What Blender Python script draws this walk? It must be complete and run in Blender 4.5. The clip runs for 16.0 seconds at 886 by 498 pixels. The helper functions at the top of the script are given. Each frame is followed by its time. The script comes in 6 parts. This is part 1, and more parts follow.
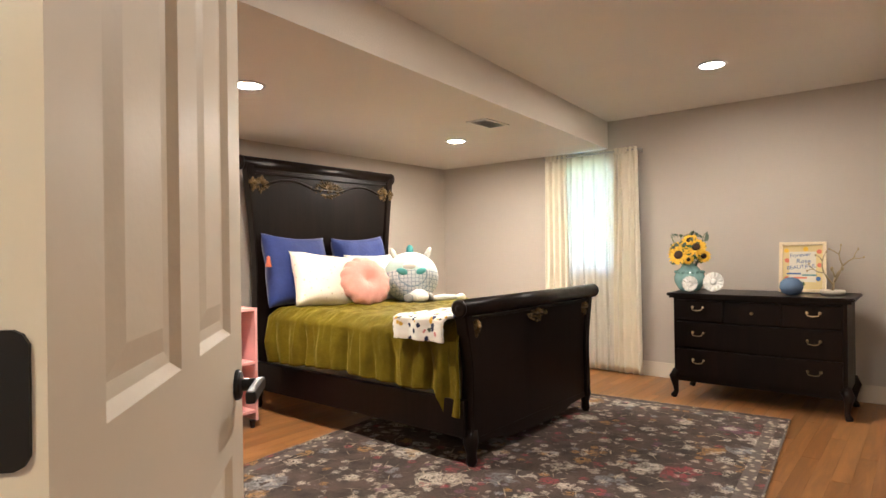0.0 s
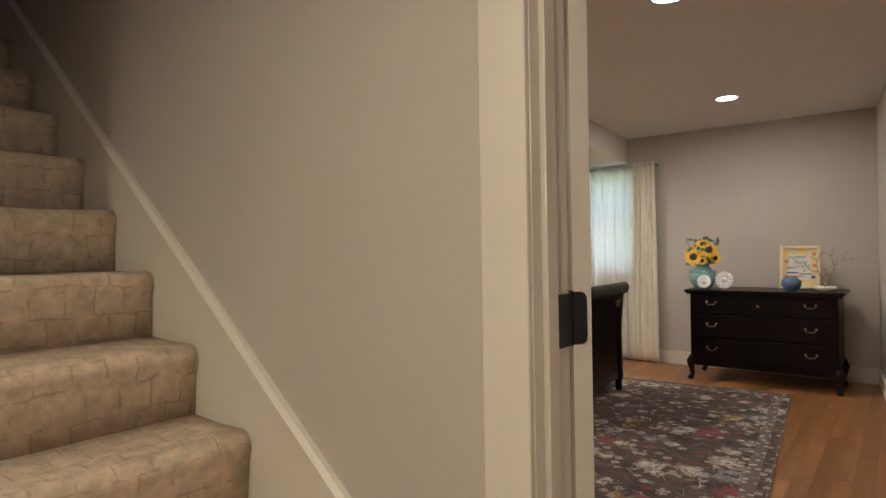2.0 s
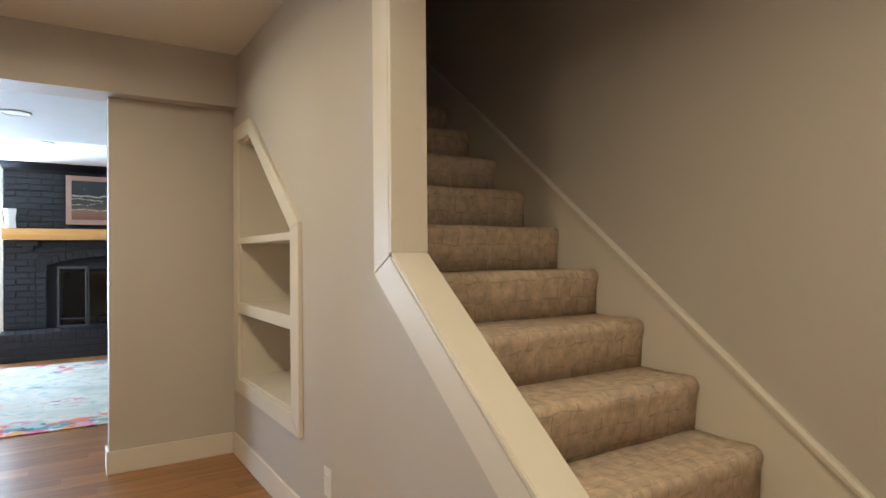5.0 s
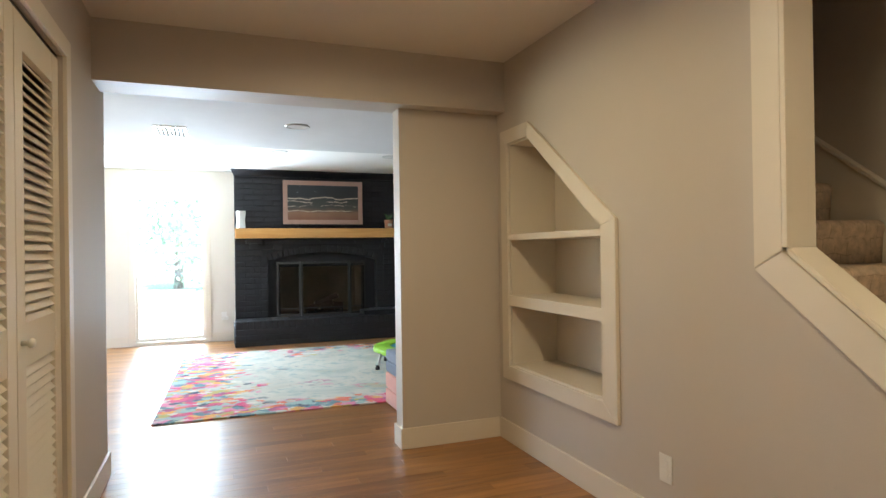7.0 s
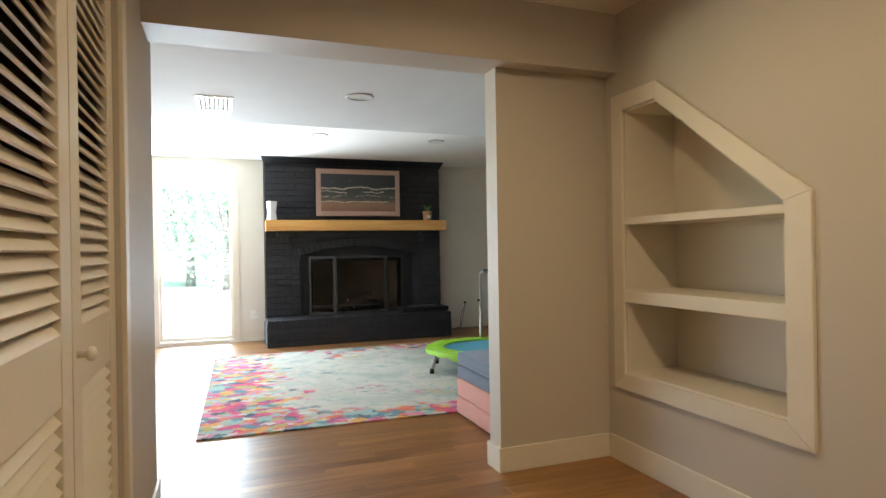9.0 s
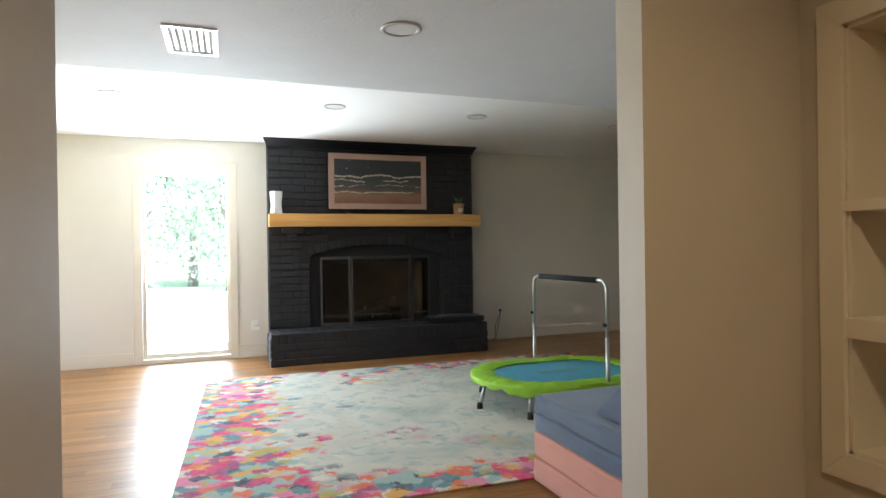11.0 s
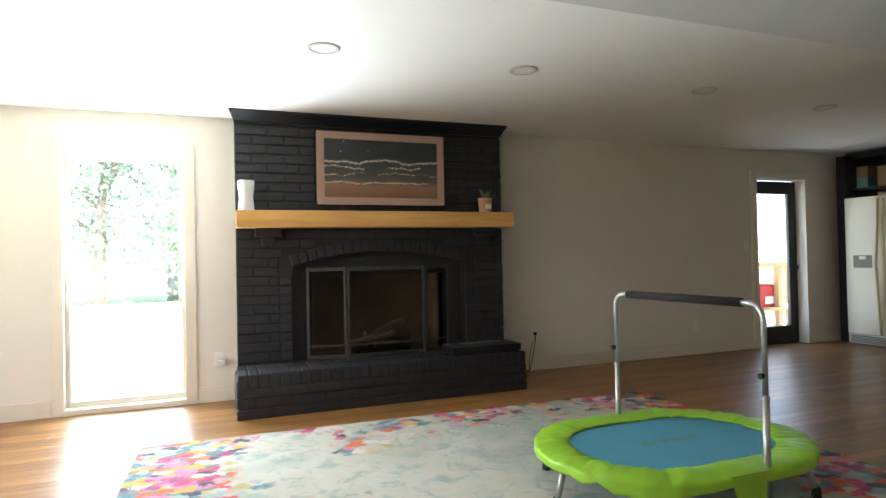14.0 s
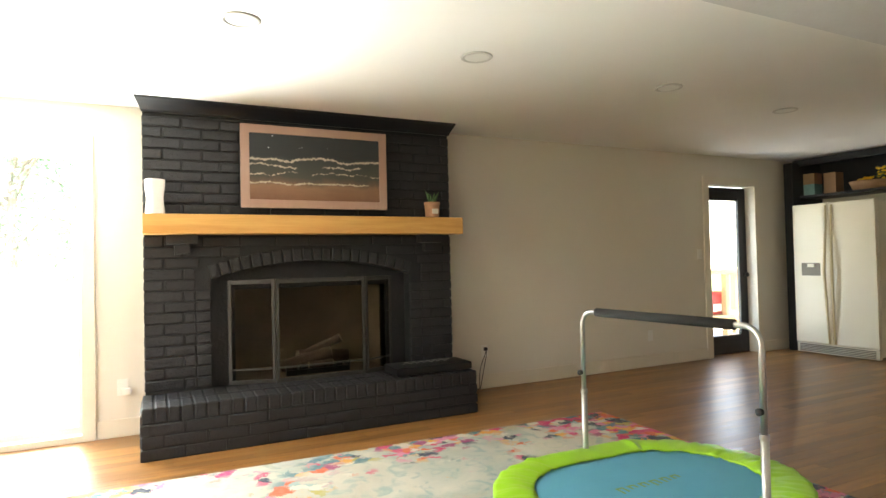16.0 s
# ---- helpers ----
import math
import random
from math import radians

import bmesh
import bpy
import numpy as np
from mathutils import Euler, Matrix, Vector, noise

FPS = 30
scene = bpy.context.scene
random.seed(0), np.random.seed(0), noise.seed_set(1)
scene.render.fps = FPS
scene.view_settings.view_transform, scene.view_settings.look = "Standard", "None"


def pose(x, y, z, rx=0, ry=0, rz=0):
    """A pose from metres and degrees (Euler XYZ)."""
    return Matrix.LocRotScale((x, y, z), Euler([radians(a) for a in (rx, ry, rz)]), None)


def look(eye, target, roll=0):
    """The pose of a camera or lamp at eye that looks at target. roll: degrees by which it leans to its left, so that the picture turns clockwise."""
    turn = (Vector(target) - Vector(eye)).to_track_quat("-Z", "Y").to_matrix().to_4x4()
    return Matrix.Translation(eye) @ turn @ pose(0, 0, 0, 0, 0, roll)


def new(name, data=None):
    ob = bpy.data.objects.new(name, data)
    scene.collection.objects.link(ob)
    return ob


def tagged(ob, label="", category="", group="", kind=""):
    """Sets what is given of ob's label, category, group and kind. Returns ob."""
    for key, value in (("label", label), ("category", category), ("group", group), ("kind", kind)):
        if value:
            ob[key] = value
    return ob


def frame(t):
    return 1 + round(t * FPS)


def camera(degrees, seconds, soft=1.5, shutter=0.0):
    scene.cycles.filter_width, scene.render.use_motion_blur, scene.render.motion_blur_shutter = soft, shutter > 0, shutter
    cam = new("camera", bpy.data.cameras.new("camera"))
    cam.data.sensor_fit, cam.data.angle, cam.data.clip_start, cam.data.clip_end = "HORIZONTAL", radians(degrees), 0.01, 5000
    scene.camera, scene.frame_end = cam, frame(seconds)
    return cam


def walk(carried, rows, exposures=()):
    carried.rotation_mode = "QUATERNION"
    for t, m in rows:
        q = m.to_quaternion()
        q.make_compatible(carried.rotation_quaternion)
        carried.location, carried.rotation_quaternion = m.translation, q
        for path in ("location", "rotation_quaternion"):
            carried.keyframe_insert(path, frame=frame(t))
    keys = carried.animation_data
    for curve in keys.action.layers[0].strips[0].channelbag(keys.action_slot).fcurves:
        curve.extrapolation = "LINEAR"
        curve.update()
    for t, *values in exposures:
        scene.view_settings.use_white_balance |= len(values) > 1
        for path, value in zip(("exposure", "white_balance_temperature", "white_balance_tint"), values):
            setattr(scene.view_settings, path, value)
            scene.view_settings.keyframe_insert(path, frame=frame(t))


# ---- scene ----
cam = camera(73.6, 16.0)
PATH = [
    (0, (0.218, 0.333, 1.152), (-1.054, 1.876, 1.156), -0.8),
    (0.5, (0.209, 0.097, 1.173), (-1.039, 1.66, 1.174), -0.7),
    (1, (0.217, -0.126, 1.183), (-1.011, 1.453, 1.181), -0.7),
    (1.5, (0.228, -0.366, 1.177), (-0.99, 1.22, 1.182), -0.8),
    (2, (0.209, -0.558, 1.181), (-1.022, 1.018, 1.187), -0.9),
    (2.5, (0.216, -0.809, 1.189), (-1.045, 0.744, 1.2), -1.0),
    (3, (0.238, -0.985, 1.19), (-1.058, 0.538, 1.198), -1.0),
    (3.5, (0.311, -1.158, 1.209), (-1.043, 0.314, 1.217), -1.1),
    (4, (0.321, -1.297, 1.209), (-1.162, 0.045, 1.218), -1.0),
    (4.5, (0.319, -1.505, 1.211), (-1.271, -0.292, 1.227), -0.8),
    (5, (0.263, -1.666, 1.203), (-1.42, -0.586, 1.222), -0.5),
    (5.2, (0.226, -1.737, 1.216), (-1.488, -0.707, 1.224), -0.3),
    (7.3, (-0.08, -2.613, 1.215), (-1.953, -1.91, 1.223), -0.8),
    (7.5, (-0.137, -2.669, 1.201), (-2.01, -1.966, 1.207), -0.7),
    (8, (-0.274, -2.751, 1.196), (-2.148, -2.05, 1.202), -0.7),
    (8.5, (-0.484, -2.79, 1.162), (-2.357, -2.09, 1.17), -0.7),
    (9, (-0.736, -2.791, 1.161), (-2.609, -2.092, 1.162), -0.9),
    (9.2, (-0.845, -2.775, 1.145), (-2.719, -2.079, 1.152), -0.8),
    (11.5, (-2.297, -2.653, 1.184), (-4.179, -1.976, 1.179), -0.9),
    (12, (-2.586, -2.627, 1.181), (-4.469, -1.954, 1.186), -1.1),
    (12.5, (-2.852, -2.612, 1.159), (-4.73, -1.925, 1.173), -1.0),
    (13, (-3.13, -2.522, 1.15), (-5.005, -1.827, 1.167), -1.1),
    (13.5, (-3.337, -2.433, 1.15), (-5.213, -1.74, 1.173), -1.2),
    (14, (-3.563, -2.402, 1.161), (-5.434, -1.695, 1.189), -1.2),
    (14.5, (-3.755, -2.382, 1.174), (-5.614, -1.646, 1.205), -1.2),
    (15, (-3.928, -2.265, 1.201), (-5.777, -1.504, 1.232), -1.3),
    (15.5, (-3.995, -2.224, 1.194), (-5.824, -1.418, 1.232), -1.4),
    (16, (-4.024, -2.215, 1.2), (-5.819, -1.335, 1.241), -1.3),
]

EXPOSURES = [(0.0, 4.6, 5050, 9), (1.0, 4.5, 4900, 9), (1.5, 4.15, 4900, 9), (3.0, 3.6, 4900, 9), (4.5, 3.85, 5000, 9), (5.0, 3.55, 5200, 8), (7.5, 3.3, 5850, 8), (9.0, 3.15, 6100, 8), (12.5, 2.85, 6200, 9), (14.2, 3.15, 6600, 9), (16.0, 3.85, 7500, 9)]
walk(cam, [(t, look(eye, target, roll)) for t, eye, target, roll in PATH], EXPOSURES)

# ---- world, sun and lamps ----
SUN_EL, SUN_AZ = radians(58), radians(-70)
world = bpy.data.worlds.new("sky")
world.use_nodes = True
scene.world = world
wn = world.node_tree.nodes
sky = wn.new("ShaderNodeTexSky")
sky.sky_type, sky.sun_disc = "NISHITA", False
sky.sun_elevation, sky.sun_rotation = SUN_EL, radians(100)
wn["Background"].inputs["Strength"].default_value = 0.15
world.node_tree.links.new(sky.outputs[0], wn["Background"].inputs[0])

sun = bpy.data.lights.new("sun", "SUN")
sun.energy, sun.angle, sun.color = 5.0, radians(0.5), (1.0, 0.95, 0.86)
sun_ob = new("sun", sun)
sun_ob.matrix_world = look((8, 3, 14), (0, 1.5, 0))

WARM = (1.0, 0.75, 0.48)


def spot_down(name, x, y, z, watts, colour=WARM, size=0.13):
    """The light of one recessed ceiling lamp."""
    data = bpy.data.lights.new(name, "AREA")
    data.shape, data.size, data.energy, data.color = "DISK", size, watts, colour
    ob = new(name, data)
    ob.matrix_world = pose(x, y, z)
    return ob


def daylight(name, m, w, h, watts, colour):
    """Area lamp for the light that comes in through an opening of that size."""
    data = bpy.data.lights.new(name, "AREA")
    data.shape, data.size, data.size_y, data.energy, data.color = "RECTANGLE", w, h, watts, colour
    ob = new(name, data)
    ob.matrix_world = m
    return ob


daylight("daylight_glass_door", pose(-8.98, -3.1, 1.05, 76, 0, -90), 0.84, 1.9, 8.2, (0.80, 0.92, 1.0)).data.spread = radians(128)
# sunlit paving throws light up to the ceiling
daylight("daylight_paving", pose(-8.985, -3.1, 0.9, 140, 0, -90), 0.84, 1.6, 15, (0.86, 0.95, 1.0)).data.spread = radians(125)
daylight("daylight_kitchen_door", pose(-9.06, 4.03, 1.1, 90, 0, -90), 0.5, 1.6, 0.6, (0.70, 0.86, 1.0))
# warm fill lamp; the end window it shines through is added, out of view
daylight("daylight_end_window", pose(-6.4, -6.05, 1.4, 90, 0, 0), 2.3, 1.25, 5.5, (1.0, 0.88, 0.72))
daylight("daylight_bedroom_window", pose(-2.3, 5.75, 1.46, 90, 0, 180), 0.5, 1.0, 0.24, (0.60, 0.80, 1.0))

for lx, ly, lz in ((-2.68, 2.18, 2.06), (-2.89, 4.30, 2.06), (-0.87, 4.43, 2.315), (-0.63, 2.22, 2.315)):
    spot_down("bedroom_light", lx, ly, lz, 0.95 if lz > 2.2 else 2.35)
# hall lamps are out of view; places follow from shadows and wall brightness
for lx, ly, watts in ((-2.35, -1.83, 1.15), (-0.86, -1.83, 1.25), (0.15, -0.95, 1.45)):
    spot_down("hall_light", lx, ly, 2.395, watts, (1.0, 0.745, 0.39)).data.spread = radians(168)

# ---- materials ----
def node(nt, kind, **values):
    n = nt.nodes.new("ShaderNode" + kind)
    for k, v in values.items():
        if k in n.inputs:
            n.inputs[k].default_value = v
    return n


def mat(name, colour, rough=0.5, metal=0.0, vary=0.06, scale=6.0, bump=0.0, bump_scale=60.0, fine=0.0, fine_scale=180.0, per_piece=0.0, sheen=0.0, coat=0.0):
    """A paint-like material: base colour with two scales of variation, relief and, for pieces, a shade of its own."""
    m = bpy.data.materials.new(name)
    m.use_nodes = True
    nt = m.node_tree
    b = nt.nodes["Principled BSDF"]
    b.inputs["Roughness"].default_value, b.inputs["Metallic"].default_value = rough, metal
    if sheen:
        b.inputs["Sheen Weight"].default_value = sheen
        b.inputs["Sheen Roughness"].default_value = 0.4
    if coat:
        b.inputs["Coat Weight"].default_value = coat
    tc = node(nt, "TexCoord")
    n1 = node(nt, "TexNoise", Scale=scale, Detail=5.0, Roughness=0.6)
    nt.links.new(tc.outputs["Object"], n1.inputs["Vector"])
    n2 = node(nt, "TexNoise", Scale=fine_scale, Detail=3.0)
    nt.links.new(tc.outputs["Object"], n2.inputs["Vector"])
    value = nt.nodes.new("ShaderNodeMath")
    value.operation = "MULTIPLY_ADD"
    nt.links.new(n1.outputs[0], value.inputs[0])
    value.inputs[1].default_value = 2.4 * vary
    value.inputs[2].default_value = 1.0 - 1.2 * vary
    v2 = nt.nodes.new("ShaderNodeMath")
    v2.operation = "MULTIPLY_ADD"
    nt.links.new(n2.outputs[0], v2.inputs[0])
    v2.inputs[1].default_value = 2.0 * fine
    nt.links.new(value.outputs[0], v2.inputs[2])
    last = v2
    if per_piece:
        info = node(nt, "ObjectInfo")
        v3 = nt.nodes.new("ShaderNodeMath")
        v3.operation = "MULTIPLY_ADD"
        nt.links.new(info.outputs["Random"], v3.inputs[0])
        v3.inputs[1].default_value = per_piece
        nt.links.new(v2.outputs[0], v3.inputs[2])
        last = v3
    mix = nt.nodes.new("ShaderNodeVectorMath")
    mix.operation = "SCALE"
    mix.inputs[0].default_value = colour[:3]
    nt.links.new(last.outputs[0], mix.inputs["Scale"])
    nt.links.new(mix.outputs[0], b.inputs["Base Color"])
    if bump:
        n3 = node(nt, "TexNoise", Scale=bump_scale, Detail=4.0)
        nt.links.new(tc.outputs["Object"], n3.inputs["Vector"])
        bp = node(nt, "Bump", Strength=bump, Distance=0.01)
        nt.links.new(n3.outputs[0], bp.inputs["Height"])
        nt.links.new(bp.outputs[0], b.inputs["Normal"])
    return m


def ramp(nt, stops, source, mode="LINEAR"):
    r = nt.nodes.new("ShaderNodeValToRGB")
    r.color_ramp.interpolation = mode
    els = r.color_ramp.elements
    while len(els) < len(stops):
        els.new(0.5)
    for e, (p, c) in zip(els, stops):
        e.position, e.color = p, (*c, 1)
    nt.links.new(source, r.inputs[0])
    return r


def mixed(nt, fac, a, b, kind="MIX"):
    m = nt.nodes.new("ShaderNodeMix")
    m.data_type, m.blend_type = "RGBA", kind
    for sock, v in ((m.inputs[0], fac), (m.inputs[6], a), (m.inputs[7], b)):
        if isinstance(v, (int, float)):
            sock.default_value = v
        elif isinstance(v, tuple):
            sock.default_value = (*v, 1)
        else:
            nt.links.new(v, sock)
    return m.outputs[2]


def maths(nt, op, a, b=0.0, c=0.0):
    m = nt.nodes.new("ShaderNodeMath")
    m.operation = op
    for sock, v in zip(m.inputs, (a, b, c)):
        if isinstance(v, (int, float)):
            sock.default_value = v
        else:
            nt.links.new(v, sock)
    return m.outputs[0]


def wood(name, light, dark, rough=0.4, along="Y", grain=5.0, per_piece=0.0, island=0.0, coat=0.0, knots=False, spec=0.5):
    """Wood with grain that runs along one axis of the object."""
    m = bpy.data.materials.new(name)
    m.use_nodes = True
    nt = m.node_tree
    b = nt.nodes["Principled BSDF"]
    tc = node(nt, "TexCoord")
    mp = node(nt, "Mapping")
    mp.inputs["Scale"].default_value = tuple(0.09 if ax == along else 1.0 for ax in "XYZ")
    src = tc.outputs["Object"]
    shade = None
    if per_piece:
        shade = node(nt, "ObjectInfo").outputs["Random"]
    if island:
        shade = node(nt, "NewGeometry").outputs["Random Per Island"]
    if shade is not None:
        add = nt.nodes.new("ShaderNodeVectorMath")
        add.operation = "MULTIPLY_ADD"
        comb = nt.nodes.new("ShaderNodeCombineXYZ")
        for k in range(3):
            nt.links.new(shade, comb.inputs[k])
        nt.links.new(comb.outputs[0], add.inputs[0])
        add.inputs[1].default_value = (17.0, 31.0, 9.0)
        nt.links.new(src, add.inputs[2])
        src = add.outputs[0]
    nt.links.new(src, mp.inputs[0])
    n1 = node(nt, "TexNoise", Scale=grain * 4, Detail=8.0, Roughness=0.65, Distortion=0.6)
    nt.links.new(mp.outputs[0], n1.inputs["Vector"])
    n2 = node(nt, "TexNoise", Scale=grain * 0.7, Detail=3.0, Distortion=1.2 if knots else 0.3)
    nt.links.new(mp.outputs[0], n2.inputs["Vector"])
    v = maths(nt, "ADD", maths(nt, "MULTIPLY", n1.outputs[0], 0.6), maths(nt, "MULTIPLY", n2.outputs[0], 0.4))
    col = ramp(nt, [(0.39, dark), (0.51, tuple((p + q) / 2 for p, q in zip(light, dark))), (0.61, light)], v).outputs[0]
    amount = per_piece or island
    if amount:
        k = maths(nt, "MULTIPLY_ADD", shade, amount, 1 - amount / 2)
        sc = nt.nodes.new("ShaderNodeVectorMath")
        sc.operation = "SCALE"
        nt.links.new(col, sc.inputs[0])
        nt.links.new(k, sc.inputs["Scale"])
        col = sc.outputs[0]
    nt.links.new(col, b.inputs["Base Color"])
    rg = maths(nt, "MULTIPLY_ADD", n1.outputs[0], 0.25, rough - 0.12)
    nt.links.new(rg, b.inputs["Roughness"])
    if coat:
        b.inputs["Coat Weight"].default_value = coat
        b.inputs["Coat Roughness"].default_value = 0.25
    b.inputs["Specular IOR Level"].default_value = spec
    bp = node(nt, "Bump", Strength=0.12, Distance=0.004)
    nt.links.new(n1.outputs[0], bp.inputs["Height"])
    nt.links.new(bp.outputs[0], b.inputs["Normal"])
    return m


def glowing(name, colour, strength):
    m = bpy.data.materials.new(name)
    m.use_nodes = True
    b = m.node_tree.nodes["Principled BSDF"]
    b.inputs["Base Color"].default_value = (0.9, 0.9, 0.9, 1)
    b.inputs["Emission Color"].default_value = (*colour, 1)
    b.inputs["Emission Strength"].default_value = strength
    return m


def glass(name, tint=(1, 1, 1), rough=0.0, shine=0.5, least=0.04):
    m = bpy.data.materials.new(name)
    m.use_nodes = True
    nt = m.node_tree
    nt.nodes.remove(nt.nodes["Principled BSDF"])
    tr = node(nt, "BsdfTransparent", Color=(*tint, 1))
    gl = node(nt, "BsdfGlossy", Roughness=rough)
    lw = node(nt, "LayerWeight", Blend=0.5)
    f4 = maths(nt, "MULTIPLY_ADD", maths(nt, "POWER", lw.outputs["Facing"], 4.0), shine, least)
    mx = node(nt, "MixShader")
    nt.links.new(f4, mx.inputs[0])
    nt.links.new(tr.outputs[0], mx.inputs[1])
    nt.links.new(gl.outputs[0], mx.inputs[2])
    nt.links.new(mx.outputs[0], nt.nodes["Material Output"].inputs[0])
    return m


ROOMWALL = mat("warm_white_wall_paint", (0.66, 0.61, 0.53), 0.62, vary=0.03, scale=2.0, bump=0.10, bump_scale=220.0, fine=0.015)
WALL = mat("greige_wall_paint", (0.505, 0.452, 0.388), 0.62, vary=0.03, scale=2.0, bump=0.10, bump_scale=220.0, fine=0.015)
CEIL = mat("ceiling_paint", (0.72, 0.675, 0.61), 0.75, vary=0.03, scale=1.5, bump=0.22, bump_scale=110.0, fine=0.02)
ROOMCEIL = mat("white_room_ceiling_paint", (0.80, 0.79, 0.77), 0.75, vary=0.03, scale=1.5, bump=0.15, bump_scale=110.0, fine=0.015)
# knockdown texture; greyer than ROOMCEIL to put in the soffit's weaker light
SOFFITSHADED = mat("shaded_knockdown_ceiling", (0.56, 0.56, 0.56), 0.8, vary=0.05, scale=5.0, bump=0.20, bump_scale=55.0, fine=0.03)
TRIM = mat("cream_trim_paint", (0.68, 0.615, 0.51), 0.45, vary=0.025, scale=4.0, bump=0.04, bump_scale=90.0)
BLACKMETAL = mat("matt_black_metal", (0.016, 0.016, 0.018), 0.38, 0.4, vary=0.1, scale=20)
PLATE = mat("white_plastic", (0.74, 0.72, 0.67), 0.35, vary=0.02)
BRICK = mat("black_painted_brick", (0.0095, 0.009, 0.0115), 0.58, vary=0.18, scale=9.0, bump=0.6, bump_scale=45.0, fine=0.12, fine_scale=120.0, per_piece=0.25)
MORTAR = mat("black_painted_mortar", (0.009, 0.009, 0.011), 0.7, vary=0.15, scale=20.0, bump=0.5, bump_scale=90.0)
SOOT = mat("sooty_firebrick", (0.20, 0.155, 0.11), 0.9, vary=0.5, scale=4.0, bump=0.5, bump_scale=30.0)
OAK = wood("oak_floor", (0.355, 0.172, 0.056), (0.185, 0.080, 0.023), 0.34, "Y", 6.0, per_piece=0.36, spec=0.42)
OAK_JOINED = wood("oak_floor_joined", (0.355, 0.172, 0.056), (0.185, 0.080, 0.023), 0.34, "Y", 6.0, island=0.36, spec=0.42)
MAPLE = wood("honey_maple", (0.63, 0.36, 0.115), (0.47, 0.225, 0.055), 0.42, "Y", 3.0, knots=True)
EBONY = wood("dark_ebony_stain", (0.0085, 0.0042, 0.0030), (0.0028, 0.0016, 0.0013), 0.33, "Z", 7.0, spec=0.22)
PINE = wood("pine", (0.62, 0.42, 0.22), (0.5, 0.3, 0.14), 0.5, "Y", 4.0)
GOLD = mat("antique_gold", (0.14, 0.095, 0.04), 0.36, 0.8, vary=0.9, scale=55.0, bump=0.4)
BRASS = mat("aged_brass", (0.45, 0.34, 0.17), 0.35, 0.9, vary=0.15, scale=30)
STEEL = mat("brushed_steel_tube", (0.50, 0.50, 0.49), 0.32, 0.9, vary=0.08, scale=30)
FOAM = mat("black_foam_grip", (0.018, 0.018, 0.020), 0.85, vary=0.2, bump=0.3, bump_scale=200)
LIME = mat("lime_green_vinyl", (0.30, 0.58, 0.035), 0.42, vary=0.08, scale=8, bump=0.15, bump_scale=40)
MATBLUE = mat("blue_woven_mat", (0.085, 0.33, 0.46), 0.75, vary=0.06, scale=6, bump=0.25, bump_scale=400)
RUBBER = mat("black_rubber", (0.02, 0.02, 0.02), 0.8)
SUEDE = mat("blue_grey_microsuede", (0.105, 0.135, 0.20), 0.9, vary=0.2, scale=7, bump=0.2, bump_scale=150, sheen=0.35)
PINKSUEDE = mat("salmon_microsuede", (0.60, 0.275, 0.215), 0.9, vary=0.1, scale=7, bump=0.2, bump_scale=150, sheen=0.3)
FRIDGE = mat("cream_fridge_enamel", (0.74, 0.69, 0.58), 0.28, vary=0.03, scale=3, bump=0.06, bump_scale=260)
VELVET = mat("olive_velvet", (0.115, 0.086, 0.002), 0.6, vary=0.5, scale=9, bump=0.7, bump_scale=26, sheen=0.35)
VELVET.node_tree.nodes["Principled BSDF"].inputs["Sheen Tint"].default_value = (0.75, 0.62, 0.08, 1)
VELVET.node_tree.nodes["Principled BSDF"].inputs["Specular IOR Level"].default_value = 0.12
BLUEVELVET = mat("royal_blue_velvet", (0.016, 0.030, 0.145), 0.8, vary=0.35, scale=7, bump=0.3, bump_scale=40, sheen=0.22)
PINKFUR = mat("pink_plush_fur", (0.74, 0.36, 0.29), 0.95, vary=0.12, scale=30, bump=0.8, bump_scale=120, sheen=0.4)
COTTON = mat("cream_cotton", (0.74, 0.69, 0.58), 0.85, vary=0.04, bump=0.25, bump_scale=35)
AQUA = mat("pale_aqua_plush", (0.46, 0.60, 0.56), 0.95, vary=0.06, scale=20, bump=0.3, bump_scale=160, sheen=0.4)
WHITEPLUSH = mat("white_plush", (0.72, 0.70, 0.64), 0.95, vary=0.12, scale=14, bump=0.5, bump_scale=120)
GREYPLUSH = mat("grey_plush", (0.25, 0.24, 0.22), 0.95, vary=0.3, scale=14, bump=0.5, bump_scale=120)
TEALMETAL = mat("shiny_teal_fabric", (0.10, 0.34, 0.33), 0.35, 0.3)
CURTAIN = mat("cream_curtain_cloth", (0.80, 0.745, 0.61), 0.85, vary=0.05, scale=5, bump=0.12, bump_scale=300)
PINKPAINT = mat("pink_painted_wood", (0.78, 0.42, 0.40), 0.45)
CERAMIC = mat("white_ceramic", (0.80, 0.79, 0.76), 0.2, vary=0.02)
CELADON = mat("celadon_glaze", (0.22, 0.38, 0.365), 0.18, vary=0.25, scale=14, coat=0.5)
PETAL = mat("sunflower_petal", (0.84, 0.54, 0.025), 0.6, vary=0.15, scale=40)
SEED = mat("sunflower_seed_head", (0.05, 0.025, 0.01), 0.9, vary=0.3, scale=60, bump=0.6, bump_scale=200)
LEAF = mat("leaf_green", (0.055, 0.12, 0.035), 0.55, vary=0.3, scale=20)
EUCA = mat("eucalyptus_leaf", (0.12, 0.16, 0.12), 0.6, vary=0.25, scale=20)
BLUEBALL = mat("powder_blue_clay", (0.115, 0.175, 0.30), 0.75, vary=0.1, scale=30, bump=0.3, bump_scale=90)
PALEGOLD = mat("pale_gold_metal", (0.42, 0.34, 0.20), 0.35, 0.7, vary=0.1)
